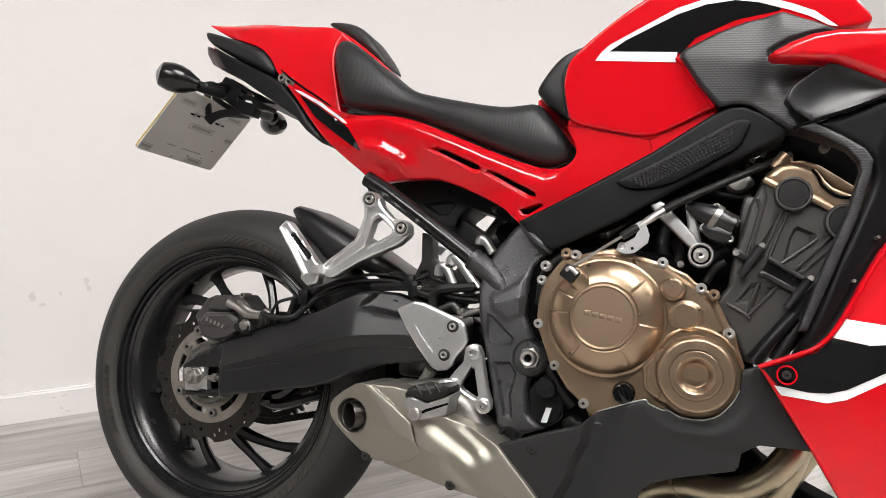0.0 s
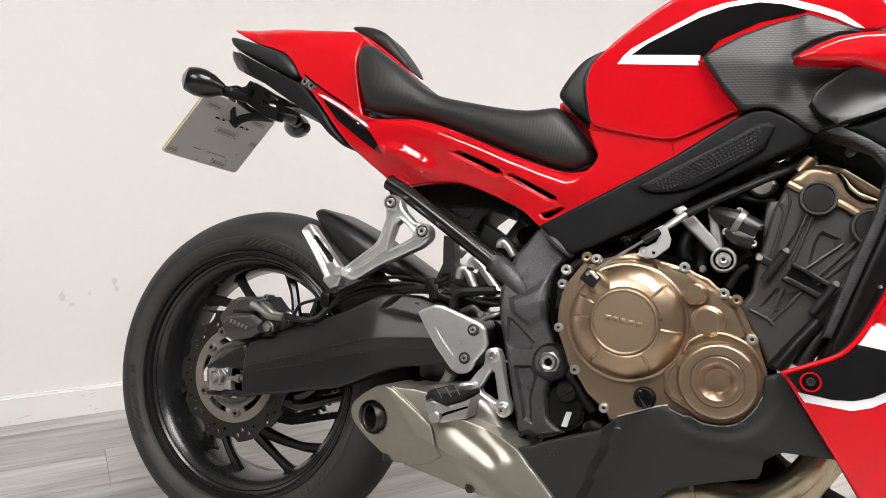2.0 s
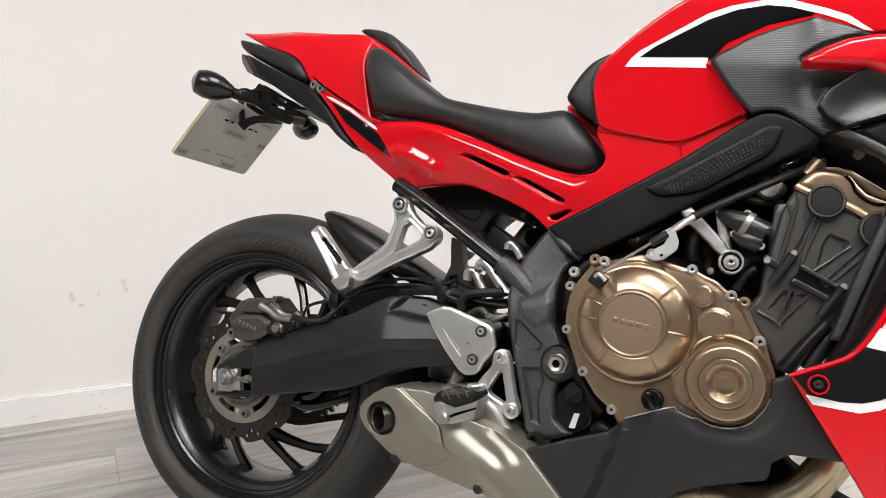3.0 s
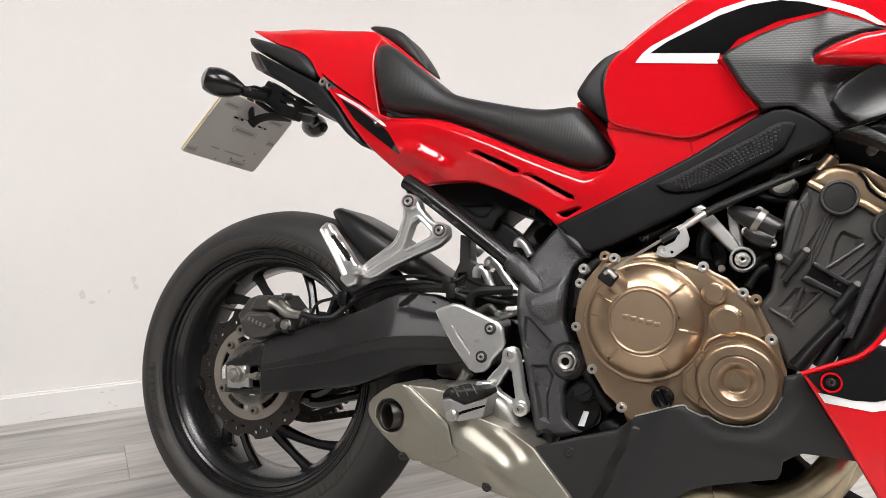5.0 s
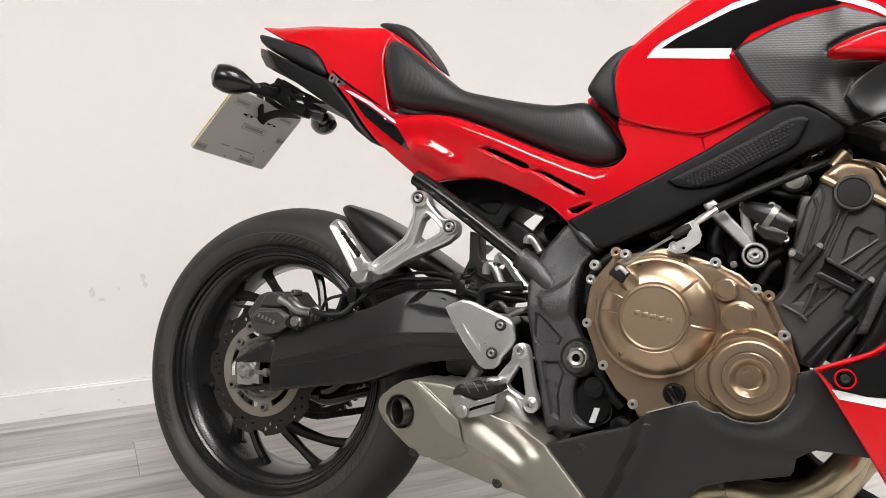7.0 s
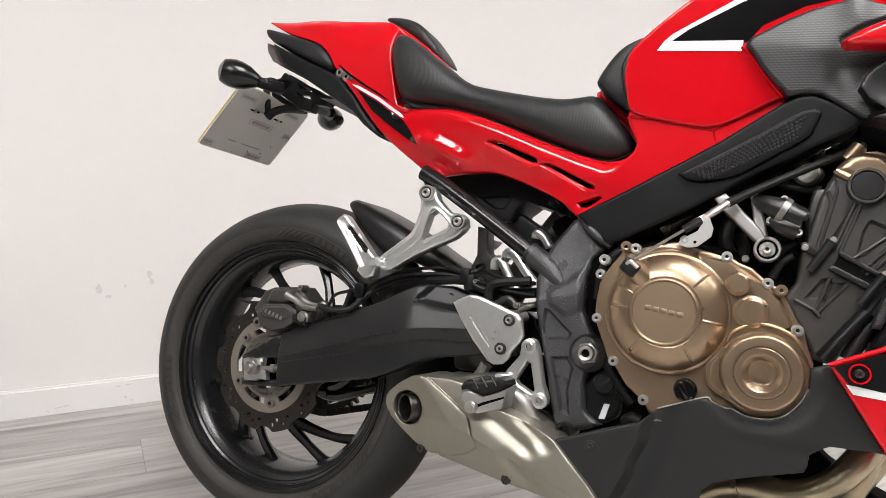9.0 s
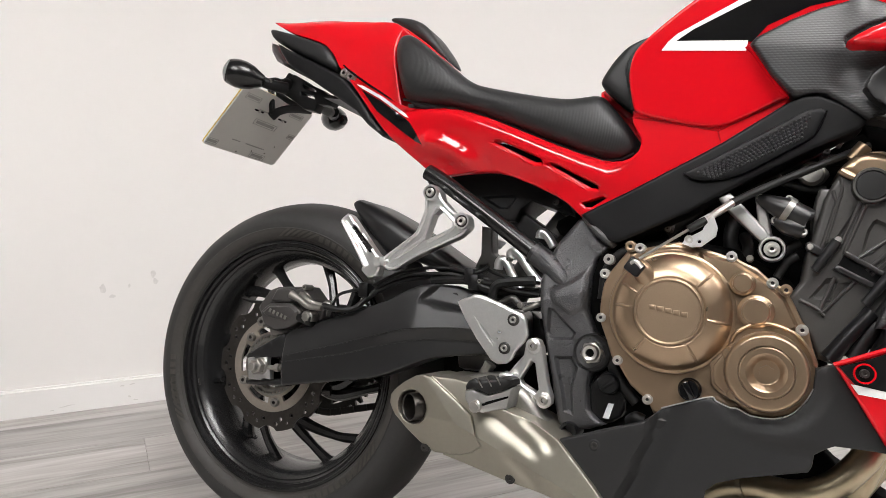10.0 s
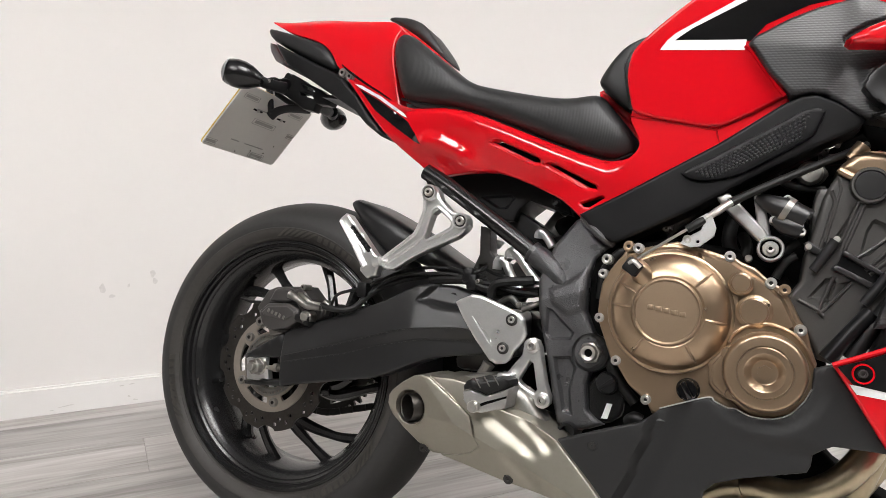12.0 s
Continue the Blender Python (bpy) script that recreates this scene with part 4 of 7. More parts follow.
frame_plate = part("pivot_plate", panel(plate_outline, 0, 0.05, shape=ridge([(0.514, 0.467)][0], [(0.591, 0.489)][0], -0.158, 0.28, 0.0), edge=0.008, fall=0.010, relief=frame_fields, step=0.0045), FRAME_GREY, bike, "dark grey cast frame plate with a pebbled finish")
part("far_plate", panel(plate_outline, 0.105, 0.05, edge=0.006), FRAME_GREY, frame_plate)
pv = (0.600, -0.165, 0.399)
part("pivot_boss", lathe([(0.0, -0.150), (0.028, -0.150), (0.0285, -0.157), (0.026, -0.160), (0.022, -0.157),
    (0.0, -0.157)], (pv[0], 0, pv[2]), 40), SATIN, frame_plate)
part("pivot_nut", panel(ngon((pv[0], pv[2]), 0.0165, 6, 0.2), -0.167, 0.02, edge=0.002, step=0.006), STEEL, frame_plate)
part("pivot_shaft", lathe([(0.0055, -0.163), (0.0060, -0.172), (0.0105, -0.173), (0.0125, -0.170), (0.0135, -0.160),
    (0, -0.160)], (pv[0] - 0.001, 0, pv[2]), 32), STEEL, frame_plate)
part("pivot_bore", lathe([(0, -0.1685), (0.0058, -0.1685), (0.0058, -0.160), (0, -0.160)], (pv[0] - 0.001, 0, pv[2]), 20), VOID, frame_plate)
part("stand_boss", lathe([(0.0, -0.158), (0.0075, -0.158), (0.0085, -0.172), (0.0125, -0.172), (0.0135, -0.168), (0.0135, -0.12),
    (0, -0.12)], ((0.574, -0.165, 0.284)[0], 0, (0.574, -0.165, 0.284)[2]), 24), PLASTIC, frame_plate)
spar_outline = [(0.572, 0.599), (0.640, 0.635), (0.719, 0.679), (0.761, 0.703), (0.838, 0.754), (0.860, 0.764), (0.878, 0.765), (0.899, 0.756),
    (0.935, 0.732), (0.933, 0.726), (0.925, 0.717), (0.869, 0.690), (0.797, 0.650), (0.722, 0.605), (0.643, 0.566), (0.627, 0.559), (0.614, 0.562),
        (0.596, 0.573), (0.583, 0.589)]
spar = part("frame_spar", panel(spar_outline, -0.166, 0.05, edge=0.005, fall=0.004, step=0.007), DEEP_BLACK, bike, "satin black frame spar")
part("far_spar", panel(spar_outline, 0.115, 0.05, edge=0.01), SATIN, spar)
part("spar_collar", tube([(0.575, -0.145, 0.597), (0.594, -0.162, 0.578), (0.611, -0.160, 0.564),
    (0.621, -0.150, 0.557)], 0.006, 10), FRAME_GREY, spar)
pad = part("knee_pad", panel([(0.713, 0.659), (0.722, 0.664), (0.751, 0.679), (0.824, 0.720), (0.864, 0.743), (0.880, 0.745), (0.888, 0.741),
    (0.886, 0.734), (0.876, 0.710), (0.867, 0.703), (0.826, 0.678), (0.793, 0.659), (0.773, 0.652), (0.740, 0.648),
        (0.724, 0.651)], -0.174, 0.012, edge=0.0022, step=0.006), DEEP_BLACK, bike, "black rubber pad with moulded pips")
pad_axis = (Vector((0.734, -0.174, 0.660)), Vector((0.873, -0.174, 0.740)), Vector((0.752, -0.174, 0.652)), Vector((0.862, -0.174, 0.707)))
pip = None
for i in range(26):
    for j in range(6):
        u, v = (i + 0.5 * (j % 2)) / 26, j / 5
        c = pad_axis[0].lerp(pad_axis[1], u).lerp(pad_axis[2].lerp(pad_axis[3], u), v)
        if pip is None:
            pip = part("pip", lathe([(0, -0.0014), (0.0012, -0.0012), (0.0020, -0.0004), (0.0022, 0.001),
                (0, 0.001)], (0, 0, 0), 8), SATIN, pad)
            pip.location = c
        else:
            o = new("pip", pip.data)
            o.parent, o.location = pad, c

# ---- rider's footrest assembly
heel = part("heel_guard", panel([(0.392, 0.457), (0.399, 0.462), (0.420, 0.471), (0.434, 0.470), (0.468, 0.458), (0.497, 0.447), (0.503, 0.440),
    (0.508, 0.417), (0.503, 0.406), (0.490, 0.390), (0.485, 0.378), (0.477, 0.371), (0.464, 0.369), (0.453, 0.374), (0.427, 0.404),
        (0.405, 0.435)], -0.180, 0.006, edge=0.0055, fall=0.0028, step=0.004, relief=[([(0.421, 0.439), (0.444, 0.417), (0.453, 0.406), (0.456, 0.394), (0.445, 0.406), (0.432, 0.422)], -0.0025, 0.0015)]), ALLOY, bike, "brushed aluminium heel guard")
for c in ((0.485, -0.182, 0.437), (0.474, -0.182, 0.394)):
    part("recess", lathe([(0, -0.001), (0.0065, -0.001), (0.0090, 0.0), (0.0090, 0.002), (0, 0.002)], c, 24), SOCKET, heel)
    bolt(c, 0.0056, heel, STEEL)
hanger = part("footrest_hanger", panel([(0.503, 0.401), (0.506, 0.409), (0.515, 0.413), (0.524, 0.410), (0.529, 0.400), (0.533, 0.380),
    (0.540, 0.348), (0.547, 0.330), (0.547, 0.319), (0.539, 0.312), (0.528, 0.313), (0.521, 0.322), (0.506, 0.326), (0.485, 0.330), (0.474, 0.328),
        (0.468, 0.335), (0.476, 0.353), (0.489, 0.371), (0.501, 0.386)], -0.172, 0.014, edge=0.0035, step=0.006,
    holes=[[(0.514, 0.378), (0.519, 0.376), (0.527, 0.338), (0.523, 0.333), (0.502, 0.344),
        (0.498, 0.350)]]), ALLOY, bike, "cast aluminium footrest hanger")
for c in ((0.516, -0.173, 0.401), (0.537, -0.173, 0.324)):
    part("boss", lathe([(0, -0.003), (0.009, -0.003), (0.0115, -0.002), (0.0115, 0.008), (0, 0.008)], c, 24), ALLOY, hanger)
    bolt((c[0], c[1] - 0.003, c[2]), 0.0072, hanger, STEEL)
def peg_face(lift):
    return lambda x, z: -0.256 - lift + 0.75 * max(0.0, x - 0.462)


footrest = part("rider_footrest", panel([(0.445, 0.334), (0.457, 0.338), (0.468, 0.334), (0.475, 0.330), (0.493, 0.337), (0.504, 0.343), (0.501, 0.329), (0.499, 0.313), (0.484, 0.310), (0.470, 0.306), (0.462, 0.309), (0.453, 0.313), (0.446, 0.322)],
    0, 0.05, shape=peg_face(0.0), back=-0.180, edge=0.0025, step=0.004), DULL_ALLOY, bike, "aluminium rider footrest with a rubber top")
part("slot", panel([(0.468, 0.318), (0.475, 0.322), (0.500, 0.331), (0.500, 0.328), (0.476, 0.318), (0.470, 0.315)], 0, 0.002, shape=peg_face(0.001), edge=0.0004, step=0.006), VOID, footrest)
part("rubber_pad", panel([(0.446, 0.342), (0.450, 0.349), (0.457, 0.353), (0.471, 0.352), (0.492, 0.357), (0.501, 0.353), (0.504, 0.346), (0.493, 0.338), (0.476, 0.331), (0.467, 0.336), (0.457, 0.339), (0.447, 0.336)],
    0, 0.05, shape=peg_face(0.006), back=-0.185, edge=0.006, step=0.004), DARK_RUBBER, footrest, "ribbed black rubber pad")
for k in range(3):
    x, z = 0.4665 + 0.0105 * k, 0.3475 + 0.0025 * k
    part("rubber_rib", tube([(x - 0.003, peg_face(0.006)(x - 0.003, z), z + 0.007), (x + 0.004, peg_face(0.006)(x + 0.004, z), z - 0.006)], 0.0009, 6), DULL_STEEL, footrest)
bolt((0.462, -0.259, 0.315), 0.0078, footrest, STEEL, kind="hex")
part("clevis", box(-0.012, 0.012, -0.014, 0.014, -0.016, 0.016, 0.004), ALLOY, hanger, turn=Matrix.Translation((0.483, -0.178, 0.343)))
part("pedal_pivot", tube([(0.435, -0.150, 0.346), (0.441, -0.155, 0.359), (0.445, -0.155, 0.367)], [0.012, 0.009, 0.010], 10), DULL_STEEL, bike)
part("brake_pedal", tube([(0.449, -0.140, 0.336), (0.509, -0.150, 0.301), (0.555, -0.150, 0.282),
    (0.570, -0.140, 0.274)], 0.008, 10), CAST_BLACK, bike, "black brake pedal arm")

# ---- silencer and pipes
APEX = Vector([(0.426, 0.283)][0])
CREASE_UP, CREASE_FRONT, CREASE_REAR = Vector((-0.67, 0.74)), Vector((0.93, -0.37)), Vector((-1.0, 0.05))
FALL_UP, FALL_FRONT, FALL_REAR = 0.05, 0.0, 0.18
REAR_FACE = np.linalg.solve([CREASE_UP, CREASE_REAR], [FALL_UP, FALL_REAR])
TOP_FACE = np.linalg.solve([CREASE_UP, CREASE_FRONT], [FALL_UP, FALL_FRONT])
LOW_FACE = np.linalg.solve([CREASE_FRONT, CREASE_REAR], [FALL_FRONT, FALL_REAR])
FLUTES = (([(0.464, 0.311)][0], [(0.542, 0.263)][0], 0.006, 0.010), ([(0.509, 0.314)][0], [(0.565, 0.272)][0], 0.006, 0.009),
    ([(0.498, 0.257)][0], [(0.547, 0.215)][0], 0.004, 0.010))


def body_face(x, z):
    """Three creased faces that meet at one corner, and two long hollows in the upper one."""
    s, t = x - APEX.x, z - APEX.y
    y = -0.236 + max(g[0] * s + g[1] * t for g in (REAR_FACE, TOP_FACE, LOW_FACE))
    for p, q, deep, wide in FLUTES:
        p, q = Vector(p), Vector(q)
        d = q - p
        k = (Vector((x, z)) - p).dot(d) / d.length_squared
        off = (Vector((x, z)) - p - d * k).length
        y += deep * math.exp(-(off / wide) ** 2) * max(0.0, min(1.0, 4 * k, 4 * (1.15 - k)))
    return y


CREASE[body_face] = [(APEX, APEX + CREASE_UP * 0.2, False), (APEX, APEX + CREASE_FRONT * 0.4, False), (APEX, APEX + CREASE_REAR * 0.2, False)]
silencer = part("silencer", panel([(0.383, 0.346), (0.417, 0.346), (0.444, 0.342), (0.480, 0.316), (0.535, 0.300), (0.575, 0.281), (0.628, 0.226),
    (0.661, 0.186), (0.619, 0.191), (0.554, 0.204), (0.497, 0.211), (0.428, 0.224), (0.396, 0.229), (0.402, 0.232), (0.425, 0.235), (0.449, 0.243),
        (0.465, 0.256), (0.460, 0.270), (0.450, 0.298),
            (0.417, 0.323)], 0, 0.08, shape=body_face, edge=0.0016, fall=0.0012, step=0.0035, back=-0.11), STAINLESS, bike, "champagne satin stainless steel silencer")
end_cap = part("end_cap", panel([(0.308, 0.297), (0.309, 0.309), (0.316, 0.318), (0.334, 0.332), (0.355, 0.344), (0.368, 0.346), (0.379, 0.345),
    (0.414, 0.321), (0.448, 0.298), (0.457, 0.270), (0.464, 0.256), (0.447, 0.243), (0.424, 0.235), (0.401, 0.232), (0.382, 0.230), (0.368, 0.235),
        (0.355, 0.243), (0.332, 0.262),
            (0.316, 0.279)], 0, 0.06, shape=body_face, edge=0.0016, fall=0.0012, step=0.0038, back=-0.13, holes=[ngon([(0.349, 0.296)][0], 0.0262, 28)]), STAINLESS, silencer, "tapered stainless end cap")
oc = (0.350, -0.214, 0.296)
out_turn = Matrix.Translation((oc[0] - 0.002, oc[1] - 0.004, oc[2])) @ pose(0, 0, 0, 2, 0, -10)
pipe_turn = Matrix.Translation((oc[0] + 0.004, oc[1] + 0.004, oc[2])) @ pose(0, 0, 0, 2, 0, -34)
part("outlet_ring", lathe([(0.0268, 0.001), (0.0262, -0.0015), (0.0252, -0.001), (0.0246, 0.004), (0.0246, 0.03), (0.0, 0.03), (0.0, 0.034),
    (0.0268, 0.034)], (0, 0, 0), 40, closed=True), STAINLESS, silencer, turn=out_turn)
part("outlet_pipe", lathe([(0.0205, 0.028), (0.0205, -0.0155), (0.0199, -0.0170), (0.0186, -0.0155),
    (0.0182, 0.026)], (0, 0, 0), 36, closed=True), DISC_BLACK, silencer, "sooty round exhaust outlet", turn=pipe_turn)
part("outlet_cavity", lathe([(0.0, 0.012), (0.0184, 0.012), (0.0184, 0.016), (0, 0.016)], (0, 0, 0), 24), VOID, silencer, turn=pipe_turn)
for c in ((0.508, -0.219, 0.216), (0.366, -0.200, 0.235)):
    bolt(c, 0.0060, silencer, SOCKET, kind="flange")
seam = [(0.381, 0.345), (0.416, 0.322), (0.450, 0.298), (0.460, 0.270), (0.465, 0.257), (0.449, 0.244), (0.425, 0.235), (0.397, 0.231)]
part("seam_band", tube([(x, body_face(x, z) + 0.0042, z) for x, z in seam], 0.003, 8, smooth=True), STAINLESS, silencer)
# Added black sheet: paints the shade behind the silencer and hides the floor.
part("silencer_gap_shade", panel([(0.259, 0.344), (0.329, 0.362), (0.424, 0.370), (0.485, 0.375), (0.592, 0.366), (0.640, 0.334), (0.652, 0.268),
    (0.598, 0.248), (0.557, 0.233), (0.504, 0.227), (0.441, 0.257), (0.333, 0.303),
        (0.277, 0.321)], -0.02, 0.06, edge=0.004), VOID, bike, "flat black sheet painted as the shade behind the silencer")
part("upper_heat_shield", panel([(0.394, 0.335), (0.421, 0.350), (0.465, 0.357), (0.493, 0.345), (0.520, 0.330), (0.539, 0.301), (0.566, 0.276),
    (0.549, 0.280), (0.496, 0.295), (0.460, 0.302),
        (0.422, 0.330)], -0.185, 0.03, edge=0.014, fall=0.012, soft=1), DULL_STEEL, bike, "dull steel pipe behind the footrest")
part("header_pipe", tube([(0.757, -0.090, 0.206), (0.784, -0.100, 0.227), (0.819, -0.110, 0.237), (0.871, -0.120, 0.237), (0.913, -0.125, 0.255),
    (0.943, -0.125, 0.286), (0.961, -0.120, 0.317), (0.982, -0.100, 0.377)], 0.0185, 20), PIPE_STEEL, bike, "heat-stained stainless header pipe")
part("header_pipe", tube([(0.930, -0.085, 0.215), (0.946, -0.090, 0.250), (0.962, -0.090, 0.290), (0.976, -0.085, 0.330)], 0.0180, 18), PIPE_STEEL, bike)
part("header_pipe", tube([(0.771, -0.040, 0.175), (0.875, -0.050, 0.194), (0.934, -0.050, 0.223),
    (0.984, -0.050, 0.293)], 0.0185, 16), PIPE_STEEL, bike)
part("pipe_flange", tube([(0.808, -0.105, 0.234), (0.814, -0.108, 0.236)], 0.0215, 20), PIPE_STEEL, bike)

# ---- seat
seat = part("seat", panel([(0.216, 0.897), (0.220, 0.913), (0.230, 0.918), (0.246, 0.916), (0.289, 0.883), (0.334, 0.847), (0.352, 0.832),
    (0.377, 0.819), (0.438, 0.805), (0.496, 0.793), (0.534, 0.788), (0.557, 0.790), (0.575, 0.793), (0.587, 0.790), (0.603, 0.770), (0.627, 0.742),
        (0.642, 0.721), (0.645, 0.710), (0.639, 0.699), (0.625, 0.691), (0.605, 0.688), (0.576, 0.694), (0.539, 0.707), (0.501, 0.722),
            (0.462, 0.738), (0.422, 0.754), (0.381, 0.769), (0.339, 0.780), (0.286, 0.788), (0.251, 0.794), (0.240, 0.801), (0.228, 0.838),
                (0.218, 0.873)],
    -0.146, 0.02, edge=0.020, fall=0.040, step=0.008, soft=2, twin=True, puff=1.6), SEAT_RIBBED, bike, "black grained vinyl rider seat")
part("seat_piping", tube([(0.239, -0.118, 0.800), (0.287, -0.118, 0.788), (0.340, -0.118, 0.780), (0.382, -0.118, 0.769), (0.423, -0.118, 0.754),
    (0.502, -0.118, 0.722), (0.577, -0.118, 0.694), (0.608, -0.118, 0.689), (0.638, -0.118, 0.699)], 0.0025, 6), DARK_RUBBER, seat)
part("seat_hump", panel([(0.121, 1.006), (0.131, 1.010), (0.154, 1.007), (0.179, 1.001), (0.202, 0.989), (0.220, 0.968), (0.242, 0.940),
    (0.257, 0.913), (0.238, 0.925), (0.192, 0.961),
        (0.147, 0.992)], 0.01, 0.07, edge=0.010, fall=0.012, soft=2, step=0.006, puff=1.6), SEAT_VINYL, seat, "far edge of the black pillion pad")

# ---- tail
def cowl_face(x, z):
    """A nearly flat side that rolls over into the top."""
    top = float(np.interp(x, (-0.081, 0.022, 0.132, 0.189, 0.209), (0.982, 0.976, 0.964, 0.959, 0.946)))
    low = float(np.interp(x, (-0.081, -0.013, 0.063, 0.100, 0.168, 0.234), (0.970, 0.938, 0.905, 0.856, 0.815, 0.785)))
    v = min(1.0, max(0.0, (z - low) / max(0.01, top - low)))
    y = -0.114 + 0.014 * v + 0.022 * max(0.0, (v - 0.58) / 0.42) ** 2
    return y + 0.018 * ease((0.06 - x) / 0.14)


tail = part("tail_cowl", panel([(-0.081, 0.978), (-0.073, 0.980), (0.022, 0.974), (0.132, 0.962), (0.189, 0.957), (0.203, 0.948), (0.209, 0.939),
    (0.207, 0.929), (0.206, 0.906), (0.209, 0.879), (0.217, 0.848), (0.227, 0.812), (0.232, 0.798), (0.236, 0.787), (0.223, 0.793), (0.168, 0.818),
        (0.104, 0.858), (0.084, 0.892), (0.066, 0.911), (0.042, 0.922), (-0.013, 0.941), (-0.042, 0.956)],
    0, 0.02, shape=cowl_face, edge=0.0022, fall=0.0016, step=0.0055, soft=2, twin=True), RED, bike, "glossy red tail cowl")
part("cowl_lip", panel([(0.160, 0.978), (0.175, 0.973), (0.217, 0.944), (0.262, 0.907), (0.286, 0.886), (0.301, 0.866), (0.292, 0.869),
    (0.243, 0.914), (0.196, 0.949), (0.173, 0.960), (0.164, 0.956)], -0.02, 0.04, edge=0.004, soft=2, step=0.006), RED, tail)
part("tail_side", panel([(-0.072, 0.955), (-0.061, 0.955), (-0.001, 0.936), (0.055, 0.917), (0.076, 0.901), (0.087, 0.885), (0.095, 0.870),
    (0.085, 0.862), (0.039, 0.883), (-0.022, 0.912),
        (-0.060, 0.934)], -0.118, 0.03, edge=0.010, fall=0.016, step=0.006, soft=1, puff=1.8), BELLY, tail, "dark grey plastic tail side")
part("tail_light", panel([(-0.089, 0.941), (-0.078, 0.937), (-0.064, 0.918), (-0.045, 0.895), (-0.054, 0.893), (-0.070, 0.901),
    (-0.084, 0.921)], -0.08, 0.16, edge=0.006), LENS_RED, tail, "smoked grey tail light lens")
part("undertail", panel([(-0.039, 0.920), (-0.008, 0.904), (0.051, 0.876), (0.099, 0.854), (0.118, 0.841), (0.150, 0.810), (0.179, 0.771),
    (0.211, 0.737), (0.203, 0.735), (0.172, 0.757), (0.147, 0.782), (0.122, 0.797), (0.098, 0.812), (0.060, 0.835), (0.034, 0.851), (0.011, 0.865),
        (-0.010, 0.878), (-0.027, 0.900)], -0.124, 0.05, edge=0.006, step=0.008), PLASTIC, tail, "black plastic undertail")
# Black filler; the shade inside the tail is put into its colour.
part("tail_gap_shade", panel([(0.060, 0.905), (0.122, 0.882), (0.264, 0.802), (0.330, 0.785), (0.322, 0.751), (0.267, 0.767), (0.175, 0.805),
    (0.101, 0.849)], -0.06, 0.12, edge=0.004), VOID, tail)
part("undertail_floor", box(-0.06, 0.24, -0.085, 0.085, 0.80, 0.806), PLASTIC, tail, turn=Matrix.Translation((0, 0, 0)) @ pose(0, 0, 0.02, 0, 8, 0))
for c in ((0.115, -0.118, 0.853), (0.129, -0.116, 0.846)):
    bolt(c, 0.0075, tail, STEEL if c[0] < 0.098 else DULL_STEEL, kind="flange")


# ---- indicators
def indicator(side):
    c = Vector((-0.082, 0.163 * side, 0.848))
    holder = tube([(-0.035, 0.085 * side, 0.842), (-0.050, 0.110 * side, 0.842), (-0.066, 0.132 * side, 0.846)], [0.012, 0.0105, 0.010], 12)
    body = part("indicator", lathe([(0.0, -0.0305), (0.010, -0.0295), (0.0185, -0.0255), (0.0245, -0.018), (0.0270, -0.006), (0.0265, 0.006),
        (0.0225, 0.020), (0.016, 0.031), (0.0115, 0.040),
            (0.0, 0.044)], (0, 0, 0), 28), GLOSS_PLASTIC, tail, "black turn indicator with a smoked lens",
                turn=Matrix.Translation(c) @ pose(0, 0, 0, 0, 14, 0) @ pose(0, 0, 0, 0, 0, -62 if side < 0 else -118) @ Matrix.Diagonal((0.94, 1.06, 0.98, 1)))
    part("stalk", holder, PLASTIC, tail)
    part("indicator_lens", lathe([(0.0232, -0.0212), (0.0222, -0.0240), (0.0185, -0.0268), (0.010, -0.0308),
        (0.0, -0.0318)], (0, 0, 0), 28), LENS, tail, "clear smoked indicator lens", turn=body.matrix_basis.copy())
    part("stalk_screw", lathe([(0, -0.003), (0.004, -0.003), (0.0045, 0.0),
        (0, 0.002)], (0, 0, 0), 12), DULL_STEEL, tail, turn=Matrix.Translation((-0.048, 0.108 * side - 0.011, 0.846)))
    return body


indicator(-1)
indicator(1)

# ---- number plate and its bracket
plate_up = Vector((0.094, 0, 0.112)).normalized()
plate_out = plate_up.cross(Vector((0, 1, 0)))
PLATE = Matrix((plate_out, (0, 1, 0), plate_up)).transposed().to_4x4()
PLATE.translation = (-0.206, 0, 0.733)


def plate_bars(y, z, wide, high):
    """A small outlined mark: four thin bars and a middle one."""
    t = 0.0007
    return join(box(-0.0042, -0.0034, y - wide, y + wide, z + high - t, z + high), box(-0.0042, -0.0034, y - wide, y + wide, z - high, z - high + t),
                box(-0.0042, -0.0034, y - wide, y - wide + t, z - high, z + high), box(-0.0042, -0.0034, y + wide - t, y + wide, z - high, z + high),
                box(-0.0042, -0.0034, y - wide * 0.8, y + wide * 0.8, z - high * 0.5, z + high * 0.5))


blank = panel(round_rect(-0.114, 0.114, 0.0, 0.152, 0.008), 0, 0.003, edge=0.0005, step=0.03)
bmesh.ops.rotate(blank, verts=blank.verts, matrix=Matrix.Rotation(radians(90), 3, "Z"))
plate = part("number_plate", blank, PLATE_GREY, bike, "blank grey number plate back", smooth=False, turn=PLATE.copy())
face = panel(round_rect(-0.1155, 0.1145, -0.0002, 0.1522, 0.008), -0.0016, 0.0012, edge=0.0003, step=0.03)
bmesh.ops.rotate(face, verts=face.verts, matrix=Matrix.Rotation(radians(90), 3, "Z"))
part("plate_face", face, PLATE_YELLOW, plate, "yellow reflective front", smooth=False)
